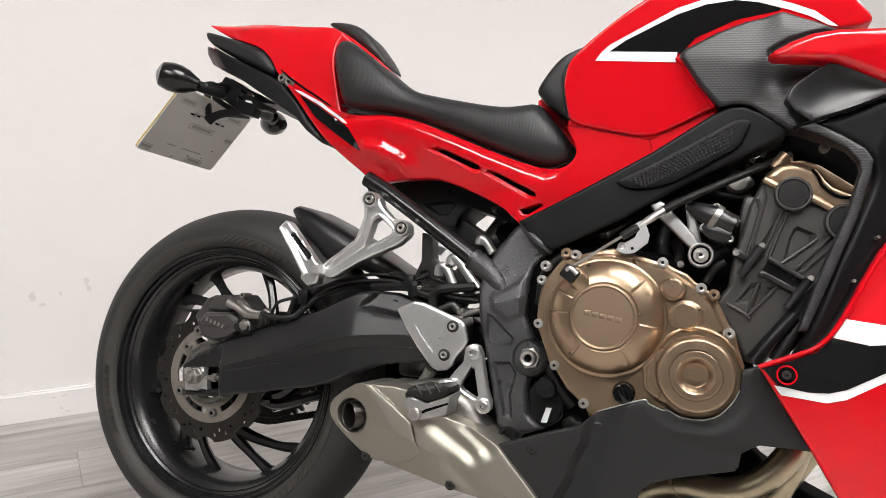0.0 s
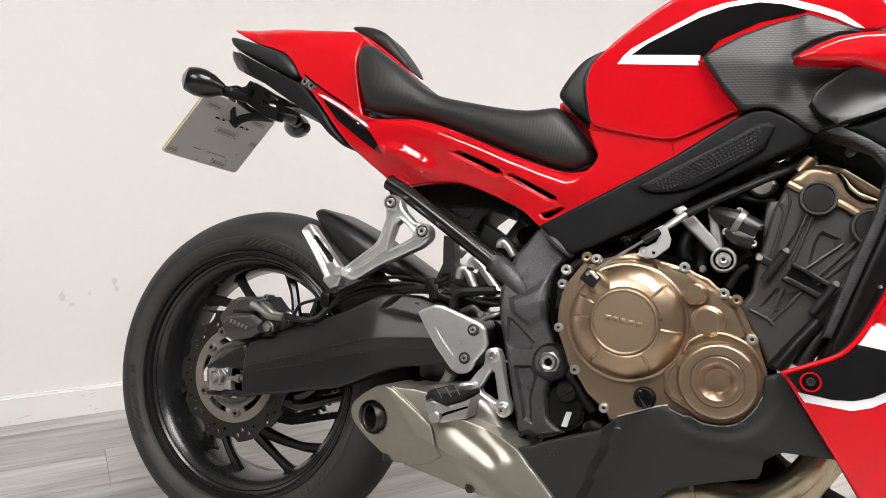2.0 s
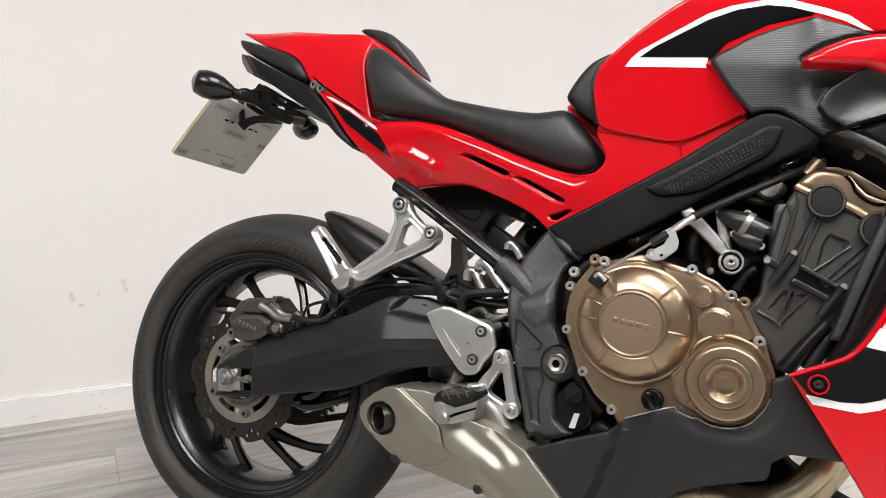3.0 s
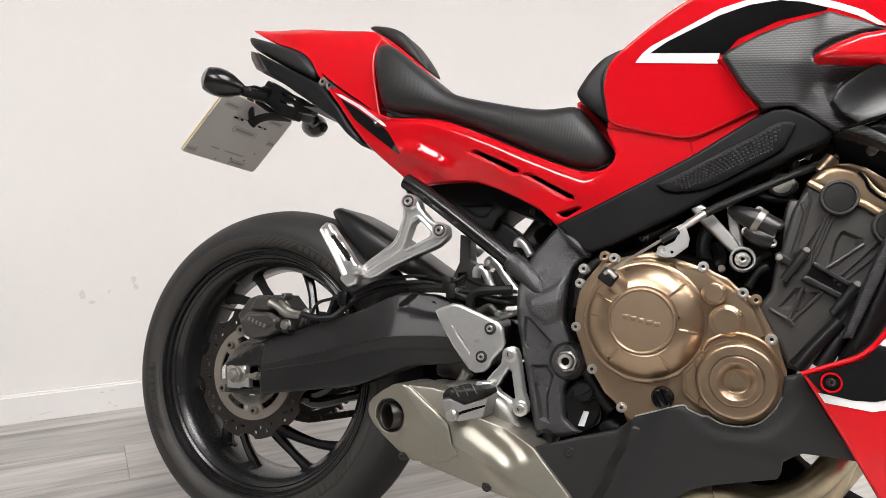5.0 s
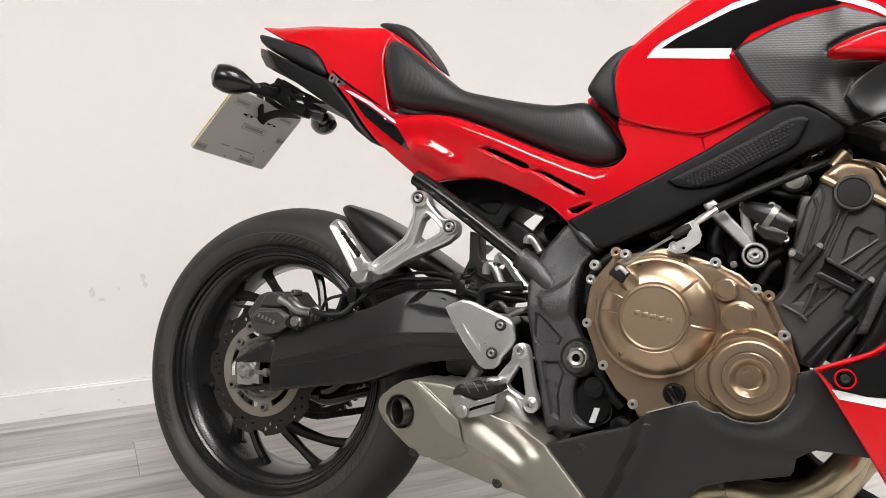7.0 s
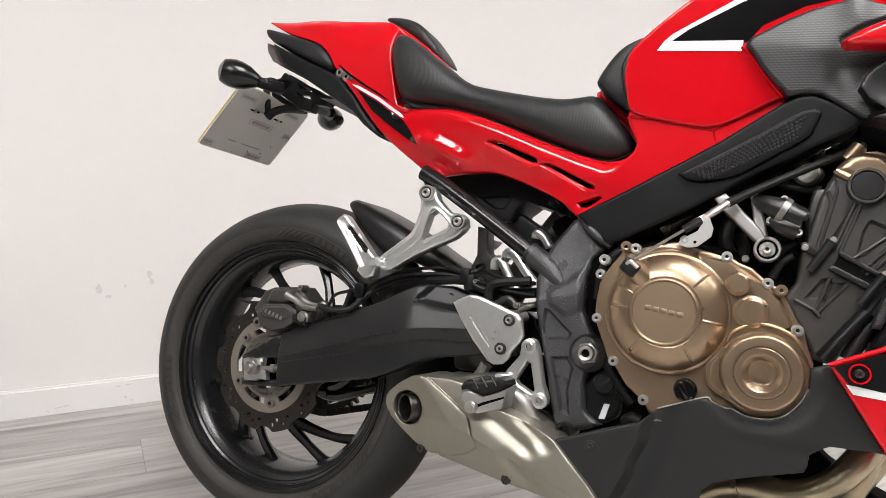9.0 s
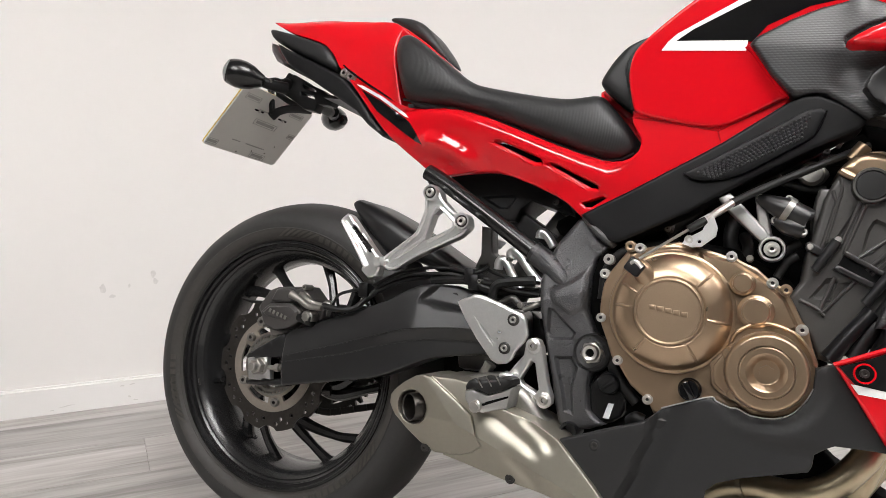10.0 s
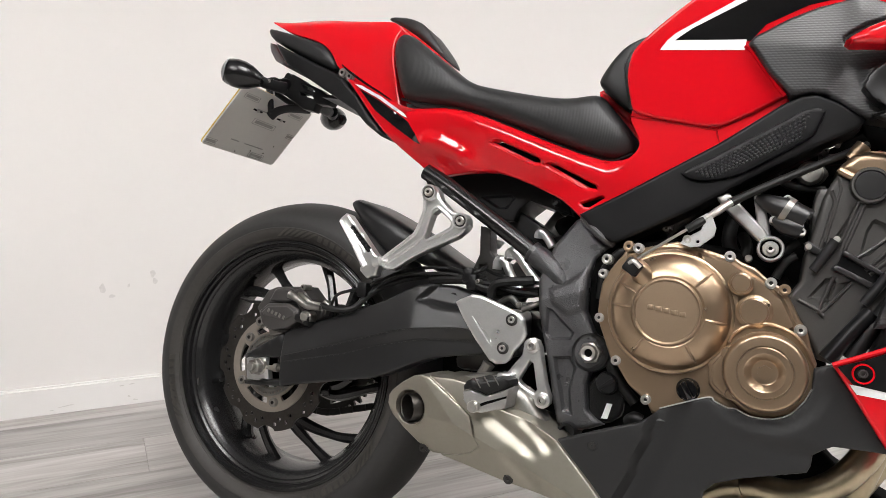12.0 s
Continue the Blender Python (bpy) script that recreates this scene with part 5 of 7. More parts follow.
for y, z, w, h in ((0.004, 0.085, 0.036, 0.0065), (-0.075, 0.130, 0.022, 0.006), (0.070, 0.130, 0.022, 0.006), (-0.098, 0.012, 0.016, 0.006),
    (0.045, 0.010, 0.024, 0.006), (0.100, 0.080, 0.012, 0.006), (0.02, 0.03, 0.03, 0.0012), (-0.04, 0.03, 0.012, 0.0012),
        (-0.01, 0.112, 0.030, 0.0012)):
    part("print_bar", plate_bars(y, z, w, h), BAR_GREY, plate, smooth=False)
for y in (-0.038, 0.040):
    part("plate_slot", join(box(-0.0042, -0.0034, y - 0.014, y + 0.014, 0.107, 0.1105), ), VOID, plate, smooth=False)
    part("plate_screw", lathe([(0, -0.003), (0.003, -0.003), (0.0035, 0),
        (0, 0.0)], (0, 0, 0), 10), STEEL, plate, turn=Matrix.Translation((-0.004, y, 0.1087)) @ pose(0, 0, 0, 0, 0, -90))
for y, z in ((0.02, 0.018), (0.03, 0.012), (0.06, 0.022), (0.055, 0.008), (-0.02, 0.006), (0.075, 0.045)):
    part("speck", box(-0.0042, -0.0034, y - 0.0012, y + 0.0012, z - 0.0012, z + 0.0012), VOID, plate, smooth=False)
hold = part("plate_bracket", panel([(-0.084, 0.866), (-0.071, 0.877), (-0.055, 0.874), (-0.048, 0.883), (-0.023, 0.870), (-0.011, 0.862), (0.026, 0.846), (0.053, 0.825), (0.045, 0.815), (0.015, 0.820), (0.009, 0.805), (-0.017, 0.811), (-0.058, 0.838), (-0.080, 0.848)],
    -0.05, 0.02, edge=0.0025, step=0.005, holes=[[(-0.023, 0.861), (0.003, 0.851), (0.009, 0.844), (-0.017, 0.852)],
        [(-0.026, 0.846), (0.003, 0.837), (0.007, 0.830), (-0.023, 0.839)]]), PLASTIC, bike, "black plastic plate bracket with openings")
part("bracket_strut", tube([(-0.123, -0.020, 0.866), (-0.120, -0.020, 0.844), (-0.116, -0.020, 0.825), (-0.114, -0.020, 0.809)], [0.0075, 0.0070, 0.0065, 0.0065], 12, flat=1.6), PLASTIC, hold)
part("bracket_strut", tube([(-0.116, -0.020, 0.807), (-0.100, -0.020, 0.816), (-0.072, -0.020, 0.821), (-0.023, -0.020, 0.818)], [0.0065, 0.0055, 0.0055, 0.0065], 12, flat=1.6), PLASTIC, hold)
part("bracket_strut", tube([(-0.105, -0.020, 0.855), (-0.070, -0.020, 0.834), (-0.027, -0.020, 0.817)], [0.0055, 0.0045, 0.0055], 12, flat=1.6), PLASTIC, hold)
part("bracket_arm", tube([(-0.080, -0.060, 0.857), (-0.061, -0.050, 0.861), (-0.058, -0.030, 0.865)], [0.012, 0.013, 0.010], 12), PLASTIC, hold)
part("bracket_arm", tube([(-0.029, 0.020, 0.836), (-0.035, 0.060, 0.838), (-0.044, 0.090, 0.841)], [0.010, 0.012, 0.010], 12), PLASTIC, hold)
part("plate_lamp", box(-0.018, 0.018, -0.03, 0.03, -0.010, 0.010, 0.004), PLASTIC, hold, turn=Matrix.Translation((-0.052, -0.020, 0.870)) @ pose(0, 0, 0, 0, 35, 0))
part("wire", tube([(-0.088, -0.090, 0.859), (-0.068, -0.070, 0.867), (-0.055, -0.050, 0.847), (-0.056, 0.000, 0.839),
    (-0.055, 0.090, 0.839)], 0.0025, 6), DARK_RUBBER, hold)

# ---- red side cover under the seat
side_outline = [(0.129, 0.839), (0.142, 0.836), (0.195, 0.808), (0.254, 0.782), (0.274, 0.779), (0.336, 0.777), (0.387, 0.765), (0.448, 0.741),
    (0.506, 0.717), (0.562, 0.696), (0.602, 0.684), (0.632, 0.685), (0.647, 0.698), (0.650, 0.712), (0.642, 0.729), (0.634, 0.745), (0.636, 0.762),
        (0.680, 0.752), (0.755, 0.737), (0.795, 0.756), (0.838, 0.776), (0.848, 0.762), (0.827, 0.741), (0.762, 0.699), (0.671, 0.652),
            (0.568, 0.597), (0.553, 0.611), (0.534, 0.627), (0.484, 0.650), (0.448, 0.664), (0.414, 0.673), (0.354, 0.670), (0.306, 0.664),
                (0.288, 0.679), (0.252, 0.706), (0.215, 0.736), (0.185, 0.770), (0.155, 0.809)]
slots = [[(0.418, 0.718), (0.430, 0.719), (0.495, 0.691), (0.498, 0.685), (0.489, 0.685)], [(0.512, 0.681), (0.523, 0.680), (0.587, 0.648),
    (0.589, 0.643), (0.578, 0.645)], [(0.565, 0.621), (0.597, 0.631), (0.602, 0.629), (0.580, 0.615), (0.571, 0.615)]]
SHOULDER = ((0.235, 0.775), (0.275, 0.7775), (0.336, 0.775), (0.387, 0.763), (0.448, 0.739), (0.506, 0.715), (0.562, 0.694), (0.602, 0.682), (0.632, 0.684),
    (0.650, 0.700))
FLANK_RIDGE = ((0.288, 0.720), (0.300, 0.7215), (0.321, 0.716), (0.348, 0.703), (0.368, 0.690), (0.392, 0.674))
plain_face = strata([(0.127, -0.130, 0.848), (0.259, -0.137, 0.785), (0.342, -0.143, 0.766), (0.452, -0.143, 0.728), (0.605, -0.143, 0.674),
    (0.668, -0.143, 0.682)],
    [(0.124, -0.124, 0.788), (0.254, -0.124, 0.724), (0.335, -0.125, 0.718), (0.409, -0.129, 0.701), (0.500, -0.136, 0.679), (0.606, -0.141, 0.652),
        (0.669, -0.143, 0.657)], [(0.127, -0.118, 0.772), (0.255, -0.112, 0.697), (0.337, -0.110, 0.671), (0.410, -0.116, 0.672),
            (0.501, -0.127, 0.640), (0.566, -0.136, 0.600), (0.670, -0.143, 0.640)])


def side_face(x, z):
    """The flank: a rolled shoulder under the seat, a hollow below it, and a short swelling fold over the lower edge."""
    y = plain_face(x, z)
    d, k = off_line(SHOULDER, x, z)
    if x < 0.66 and z < 0.80:
        strength = ease((x - 0.215) / 0.04) * ease((0.645 - x) / 0.05)
        roll = math.sqrt(max(0.0, 1 - (1 - min(1.0, d / 0.026)) ** 2))
        y += strength * (0.014 * (1 - roll) + 0.005 * ease((d - 0.020) / 0.04) * ease((x - 0.38) / 0.08))
    d, k = off_line(FLANK_RIDGE, x, z)
    up = z > float(np.interp(x, [p[0] for p in FLANK_RIDGE], [p[1] for p in FLANK_RIDGE]))
    fade = ease((k + 0.12) / 0.2) * ease((1.0 - k) / 0.3) if d < 0.03 else 0.0
    return y - 0.0100 * fade * (1 - ease(d / (0.024 if up else 0.028)))


cover = part("side_cover", panel(side_outline, 0, 0.012, shape=side_face, edge=0.0030, fall=0.003, holes=slots, step=0.0045, soft=1,
    relief=[([(0.404, 0.719), (0.426, 0.7225), (0.502, 0.689), (0.502, 0.679), (0.486, 0.678)], -0.0035, 0.004),
            ([(0.498, 0.681), (0.519, 0.6840), (0.593, 0.647), (0.592, 0.638), (0.574, 0.640)], -0.0035, 0.004)]), RED, bike, "glossy red side cover with slots")


def on_cover(lift):
    return lambda x, z: side_face(x, z) - lift


for s in slots:
    part("slot_back", panel([(x + 0.0, z) for x, z in s], -0.118, 0.003, edge=0.0003, step=0.02), VOID, cover, smooth=False)
part("white_flash", panel([(0.150, 0.827), (0.165, 0.823), (0.207, 0.801), (0.252, 0.770), (0.258, 0.763), (0.250, 0.766), (0.201, 0.798),
    (0.160, 0.820)], 0, 0.002, shape=on_cover(0.0022), edge=0.0004, step=0.006), WHITE, cover, "white flash decal")
part("black_flash", panel([(0.161, 0.817), (0.201, 0.795), (0.252, 0.762), (0.261, 0.755), (0.287, 0.716), (0.274, 0.722), (0.238, 0.746),
    (0.194, 0.778)], 0, 0.002, shape=on_cover(0.0018), edge=0.0004, step=0.006), GLOSS, cover, "black flash decal")
part("cowl_gap", tube([(x, y, z) for x, y, z in ((0.112, -0.119, 0.868), (0.131, -0.122, 0.853), (0.168, -0.128, 0.829), (0.200, -0.131, 0.810), (0.226, -0.132, 0.794))],
    [0.0014, 0.0022, 0.0022, 0.0020, 0.0012], 6), VOID, cover)
part("far_cover", panel(side_outline, 0.130, 0.012, edge=0.004), RED, cover)
bolt((0.517, -0.100, 0.626), 0.006, cover, DARK_RUBBER)

# ---- fuel tank
tank_outline = curved([(0.628, 0.806), (0.630, 0.824), (0.636, 0.845), (0.664, 0.871), (0.707, 0.904), (0.750, 0.931), (0.801, 0.952),
    (0.869, 0.964), (0.935, 0.953), (0.984, 0.930), (1.012, 0.905), (1.037, 0.875), (1.006, 0.867), (0.923, 0.871), (0.857, 0.768), (0.840, 0.768),
        (0.800, 0.747), (0.755, 0.726), (0.680, 0.742), (0.640, 0.753), (0.635, 0.767)], 2)


def tank_face(x, z):
    """The flank swells outwards a little towards the top."""
    return -0.1485 - 0.100 * (z - 0.73) + 0.16 * max(0.0, z - 0.93) ** 1.5


tank = part("fuel_tank", panel(tank_outline, 0, 0.05, shape=tank_face, edge=0.0045, fall=0.0035, step=0.008, twin=True), RED, bike, "glossy red fuel tank")
TANK = sampled(np.array(tank_outline), 0.008)


def on_tank(lift):
    def at(x, z):
        p = np.array([[x, z]])
        d = far(TANK, p)[0] if inside(TANK, p)[0] else 0.0
        return tank_face(x, z) - lift + 0.0035 * float(rounded(np.array([d]), 0.0045)[0])
    return at


part("white_stripe", panel([(0.674, 0.8408), (0.683, 0.8528), (0.695, 0.8628), (0.749, 0.8898), (0.787, 0.9088), (0.817, 0.9168), (0.863, 0.9218),
    (0.895, 0.9178), (0.935, 0.9038), (0.963, 0.8918), (0.991, 0.8698), (0.980, 0.8718), (0.956, 0.8858), (0.932, 0.8958), (0.892, 0.9088), (0.863, 0.9138),
        (0.825, 0.9108), (0.787, 0.8998), (0.717, 0.8678), (0.694, 0.8528), (0.789, 0.8468),
            (0.787, 0.8328)], 0, 0.002, shape=on_tank(0.0012), edge=0.0004, step=0.007), WHITE, tank, "white stripe decal")
part("black_field", panel([(0.694, 0.8528), (0.717, 0.8678), (0.787, 0.8998), (0.825, 0.9108), (0.863, 0.9138), (0.892, 0.9088), (0.921, 0.8988),
    (0.920, 0.8958), (0.864, 0.8868), (0.813, 0.8658),
        (0.794, 0.8448)], 0, 0.002, shape=on_tank(0.0010), edge=0.0004, step=0.007), GLOSS, tank, "gloss black tank decal")
# Darker red lines paint the narrow shade along the seam.
part("tank_seam", tube([(0.634, -0.1420, 0.7485), (0.680, -0.1430, 0.7410), (0.755, -0.1430, 0.7255), (0.801, -0.1430, 0.748), (0.843, -0.1430, 0.771)], 0.0016, 6, smooth=False), RED_DARK, tank)
part("seam_drop", tube([(0.755, -0.1445, 0.724), (0.760, -0.1445, 0.704)], [0.0012, 0.0006], 6), RED_DARK, tank)
end = part("tank_end_trim", panel([(0.581, 0.806), (0.588, 0.820), (0.602, 0.842), (0.619, 0.861), (0.640, 0.872), (0.652, 0.876), (0.643, 0.864), (0.636, 0.850),
    (0.632, 0.836), (0.631, 0.816), (0.637, 0.783), (0.642, 0.760), (0.634, 0.761), (0.616, 0.774), (0.598, 0.790)], -0.139, 0.032, edge=0.006, fall=0.014, step=0.006, soft=1, puff=2.2), BELLY, bike, "dark grey plastic trim at the tank's rear")
part("trim_edge", tube([(0.631, -0.137, 0.845), (0.625, -0.140, 0.826), (0.629, -0.141, 0.799), (0.637, -0.139, 0.761)], 0.004, 8), BELLY, end)
part("tank_tail", panel([(0.571, 0.811), (0.614, 0.835), (0.669, 0.824), (0.674, 0.711), (0.632, 0.705), (0.606, 0.731), (0.583, 0.771),
    (0.572, 0.792)], -0.07, 0.14, edge=0.004), RED, end)
part("trim_gap", panel([(0.578, 0.809), (0.591, 0.799), (0.622, 0.774), (0.630, 0.765), (0.625, 0.754), (0.604, 0.775),
    (0.580, 0.796)], -0.085, 0.05, edge=0.004), RED_DARK, end)

# ---- fairings
duct_ridge = ridge([(0.802, 0.838)][0], [(0.935, 0.815)][0], -0.1755, 0.16, 0.06)


def duct_face(x, z):
    """A creased flank with a hollow behind the red nose and a lip that turns out towards the front."""
    hollow = math.exp(-((x - 0.908) / 0.022) ** 2 - ((z - 0.795) / 0.030) ** 2)
    crest = math.exp(-((x - 0.925) / 0.016) ** 2 - ((z - 0.872) / 0.03) ** 2)
    return duct_ridge(x, z) + 0.009 * hollow - 0.005 * crest - 0.25 * max(0.0, x - 0.925) * ease((0.80 - z) / 0.02)


carbon_panel = part("air_duct_cover", panel([(0.792, 0.838), (0.799, 0.847), (0.814, 0.855), (0.841, 0.870), (0.877, 0.884), (0.905, 0.891), (0.923, 0.896),
    (0.942, 0.889), (0.963, 0.881), (0.990, 0.866), (0.958, 0.861), (0.930, 0.850), (0.908, 0.838), (0.908, 0.829), (0.935, 0.824), (0.986, 0.819),
        (0.963, 0.804), (0.943, 0.790), (0.932, 0.773), (0.937, 0.758), (0.962, 0.741), (0.997, 0.717), (1.020, 0.700), (1.012, 0.697),
            (0.991, 0.708), (0.951, 0.725), (0.933, 0.730), (0.910, 0.748), (0.887, 0.764), (0.872, 0.767), (0.847, 0.763), (0.819, 0.796), (0.800, 0.826)],
    0, 0.03, shape=duct_face, edge=0.006, fall=0.005, step=0.007), CARBON, bike, "black carbon-patterned air duct cover")
part("panel_gap", tube([(0.788, -0.1599, 0.839), (0.799, -0.1588, 0.828), (0.819, -0.1558, 0.798),
    (0.841, -0.1528, 0.768)], 0.0038, 8), RED_SOFT, carbon_panel)
upper = part("upper_fairing", panel([(0.904, 0.817), (0.911, 0.823), (0.929, 0.833), (0.955, 0.843), (0.980, 0.846), (1.035, 0.844), (1.090, 0.843),
    (1.091, 0.751), (1.036, 0.778), (1.007, 0.792), (0.975, 0.805), (0.930, 0.810),
        (0.909, 0.812)], 0, 0.02, shape=ridge([(0.956, 0.807)][0], [(1.078, 0.831)][0], -0.225, 0.10, 0.25), edge=0.010, fall=0.009, step=0.009), RED, bike, "glossy red upper fairing")
def wing_face(x, z):
    """Hollow under the red nose, flaring out to the lower edge."""
    top = float(np.interp(x, (0.926, 0.940, 0.958, 0.977, 1.008, 1.038, 1.092), (0.766, 0.781, 0.794, 0.805, 0.796, 0.781, 0.752)))
    low = float(np.interp(x, (0.926, 0.933, 0.955, 0.997, 1.039, 1.092), (0.758, 0.746, 0.730, 0.744, 0.760, 0.780)))
    v = min(1.0, max(0.0, (z - low) / max(0.012, top - low)))
    return -0.213 + 0.009 * (1 - (2 * v - 1) ** 2) * ease((x - 0.922) / 0.07) + 0.05 * max(0.0, x - 1.0)


part("inner_fairing", panel([(0.925, 0.760), (0.931, 0.773), (0.940, 0.782), (0.958, 0.795), (0.977, 0.806), (1.008, 0.796), (1.037, 0.781),
    (1.092, 0.754), (1.092, 0.777), (1.037, 0.760), (0.996, 0.744), (0.955, 0.730),
        (0.935, 0.745)], 0, 0.02, shape=wing_face, edge=0.003, step=0.006), SATIN, bike, "satin black inner fairing")
lower_black = part("radiator_shroud", panel([(0.936, 0.725), (0.965, 0.733), (0.997, 0.744), (1.039, 0.760), (1.093, 0.783), (1.095, 0.648),
    (1.042, 0.569), (1.019, 0.526), (0.998, 0.485), (0.984, 0.460), (0.966, 0.443), (0.943, 0.432), (0.953, 0.455), (0.965, 0.484), (0.989, 0.550),
        (1.012, 0.610), (1.025, 0.648), (1.028, 0.666), (1.023, 0.682), (1.013, 0.692), (0.991, 0.707), (0.959, 0.730)],
    0, 0.02, shape=ridge([(0.965, 0.463)][0], [(1.039, 0.711)][0], -0.205, 0.05, 0.22), edge=0.012, fall=0.010, step=0.010), DEEP_BLACK, bike, "satin black radiator shroud")
part("carbon_edge", panel([(0.942, 0.724), (0.955, 0.733), (0.991, 0.713), (1.017, 0.695), (1.026, 0.680), (1.024, 0.662), (1.009, 0.605), (0.986, 0.541),
    (0.957, 0.464), (0.946, 0.464), (0.971, 0.541), (0.998, 0.612), (1.012, 0.667), (1.010, 0.678), (0.996, 0.695), (0.971, 0.711)],
    0, 0.014, shape=ridge([(0.965, 0.463)][0], [(1.039, 0.711)][0], -0.211, 0.05, 0.22), edge=0.003, step=0.006), CARBON, lower_black, "ribbed carbon-patterned edge")
part("shroud_seam", tube([(0.935, -0.214, 0.721), (0.958, -0.215, 0.729), (0.995, -0.214, 0.742), (1.037, -0.212, 0.759),
    (1.080, -0.210, 0.776)], 0.0022, 6), VOID, lower_black)
for c in ((1.031, -0.218, 0.584), (1.007, -0.214, 0.530)):
    bolt(c, 0.0019, lower_black, STEEL)
fair_face = ridge([(0.903, 0.418)][0], [(1.077, 0.492)][0], -0.237, 0.30, 0.10)
fairing = part("side_fairing", panel([(0.901, 0.418), (0.925, 0.427), (0.944, 0.435), (0.961, 0.445), (0.978, 0.461), (0.993, 0.486),
    (1.013, 0.528), (1.035, 0.569), (1.087, 0.643), (1.091, 0.227), (1.025, 0.216), (0.993, 0.271), (0.964, 0.319), (0.939, 0.359),
        (0.917, 0.394)], 0, 0.012, shape=fair_face, edge=0.004, step=0.011), RED, bike, "glossy red side fairing with black and white stripes")


def on_fairing(lift):
    return lambda x, z: fair_face(x, z) - lift


part("black_stripe", panel([(0.906, 0.416), (0.937, 0.428), (0.965, 0.441), (0.981, 0.459), (1.020, 0.453), (1.036, 0.455), (1.088, 0.468),
    (1.088, 0.452), (1.037, 0.422), (0.998, 0.399), (0.979, 0.393), (0.956, 0.392),
        (0.923, 0.397)], 0, 0.002, shape=on_fairing(0.002), edge=0.0004, step=0.012), DEEP_BLACK, fairing, "black stripe decal")
part("white_stripe", panel([(0.919, 0.397), (0.956, 0.393), (0.979, 0.393), (0.998, 0.399), (1.037, 0.423), (1.088, 0.454), (1.088, 0.440),
    (1.037, 0.411), (0.998, 0.387), (0.977, 0.381),
        (0.927, 0.386)], 0, 0.002, shape=on_fairing(0.0013), edge=0.0004, step=0.012), WHITE, fairing, "white stripe decal")
part("white_patch", panel([(0.993, 0.483), (1.036, 0.478), (1.088, 0.477), (1.088, 0.468), (1.036, 0.455), (1.020, 0.453),
    (0.980, 0.460)], 0, 0.002, shape=on_fairing(0.0015), edge=0.0004, step=0.012), WHITE, fairing, "white patch decal")
fb = (0.932, -0.244, 0.411)
part("screw_ring", lathe([(0.0098, 0.0), (0.0102, -0.0012), (0.0116, -0.0012), (0.0121, 0.002), (0.0098, 0.002)], fb, 28), RED, fairing)
bolt((fb[0], fb[1] + 0.001, fb[2]), 0.0052, fairing, SOCKET)
part("fairing_edge", tube([(0.901, -0.238, 0.418), (0.936, -0.239, 0.433), (0.961, -0.240, 0.445), (0.977, -0.241, 0.461), (0.992, -0.243, 0.486),
    (1.033, -0.246, 0.568), (1.073, -0.246, 0.625)], 0.0028, 8), RED_SOFT, fairing)
BELLY_FOLD = ((0.700, 0.340), (0.690, 0.296), (0.674, 0.254), (0.648, 0.190))


def belly_face(x, z):
    """A flat flank with a folded rear corner, a step round the generator cover and a tucked-in lower half."""
    s = x - float(np.interp(z, [p[1] for p in BELLY_FOLD[::-1]], [p[0] for p in BELLY_FOLD[::-1]]))
    y = -0.2225 + 0.016 * ease((s + 0.008) / 0.015) - 0.0105 * ease((s - 0.008) / 0.04)
    low = float(np.interp(x, (0.78, 0.795, 0.828, 0.866, 0.910, 0.949), (0.335, 0.329, 0.323, 0.322, 0.319, 0.318))) - z
    side = ease((x - 0.775) / 0.10)
    y += side * (0.009 * ease(low / 0.020) - 0.004 * math.sin(math.pi * min(1.0, max(0.0, (low - 0.008) / 0.06))))
    r = math.hypot(x - 0.829, z - 0.400)
    return y + 0.003 * ease((0.076 - r) / 0.008)


belly = part("belly_pan", panel([(0.563, 0.277), (0.601, 0.290), (0.627, 0.300), (0.683, 0.319), (0.697, 0.330), (0.707, 0.339), (0.731, 0.348),
    (0.765, 0.361), (0.773, 0.356), (0.789, 0.350), (0.797, 0.350), (0.814, 0.343), (0.840, 0.343), (0.859, 0.351), (0.874, 0.368), (0.882, 0.384),
        (0.884, 0.410), (0.906, 0.418), (0.935, 0.368), (0.967, 0.319), (0.949, 0.320), (0.907, 0.320), (0.899, 0.316), (0.886, 0.306),
            (0.884, 0.292), (0.880, 0.284), (0.837, 0.273), (0.805, 0.265), (0.777, 0.255), (0.765, 0.243), (0.757, 0.200), (0.653, 0.183),
                (0.628, 0.214)], 0, 0.012, shape=belly_face, edge=0.0025, fall=0.002, step=0.0065), BELLY, bike, "dark grey moulded belly pan")
part("belly_floor", box(0.62, 1.02, -0.16, 0.16, 0.145, 0.152), BELLY, belly)
# Added flat black sheet that fills the opening behind the pipes.
part("sump_backing", panel([(0.775, 0.262), (0.845, 0.279), (0.893, 0.300), (0.905, 0.290), (0.935, 0.262), (0.985, 0.232), (1.045, 0.205), (1.045, 0.150), (0.775, 0.150)],
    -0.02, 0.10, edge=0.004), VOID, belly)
# Bright metal line: the worn edge's highlight put into the colour.
part("pan_edge_highlight", tube([(x, belly_face(x, z) + 0.0012, z) for x, z in ((0.705, 0.3385), (0.731, 0.349), (0.765, 0.3615), (0.773, 0.3565), (0.789, 0.3505), (0.797, 0.3505), (0.814, 0.3435),
    (0.840, 0.3435), (0.859, 0.3515), (0.874, 0.3685), (0.882, 0.385))], 0.0009, 6), ALLOY, belly, "thin bright line painted as the highlight on the worn edge")
bc = (0.623, -0.222, 0.280)
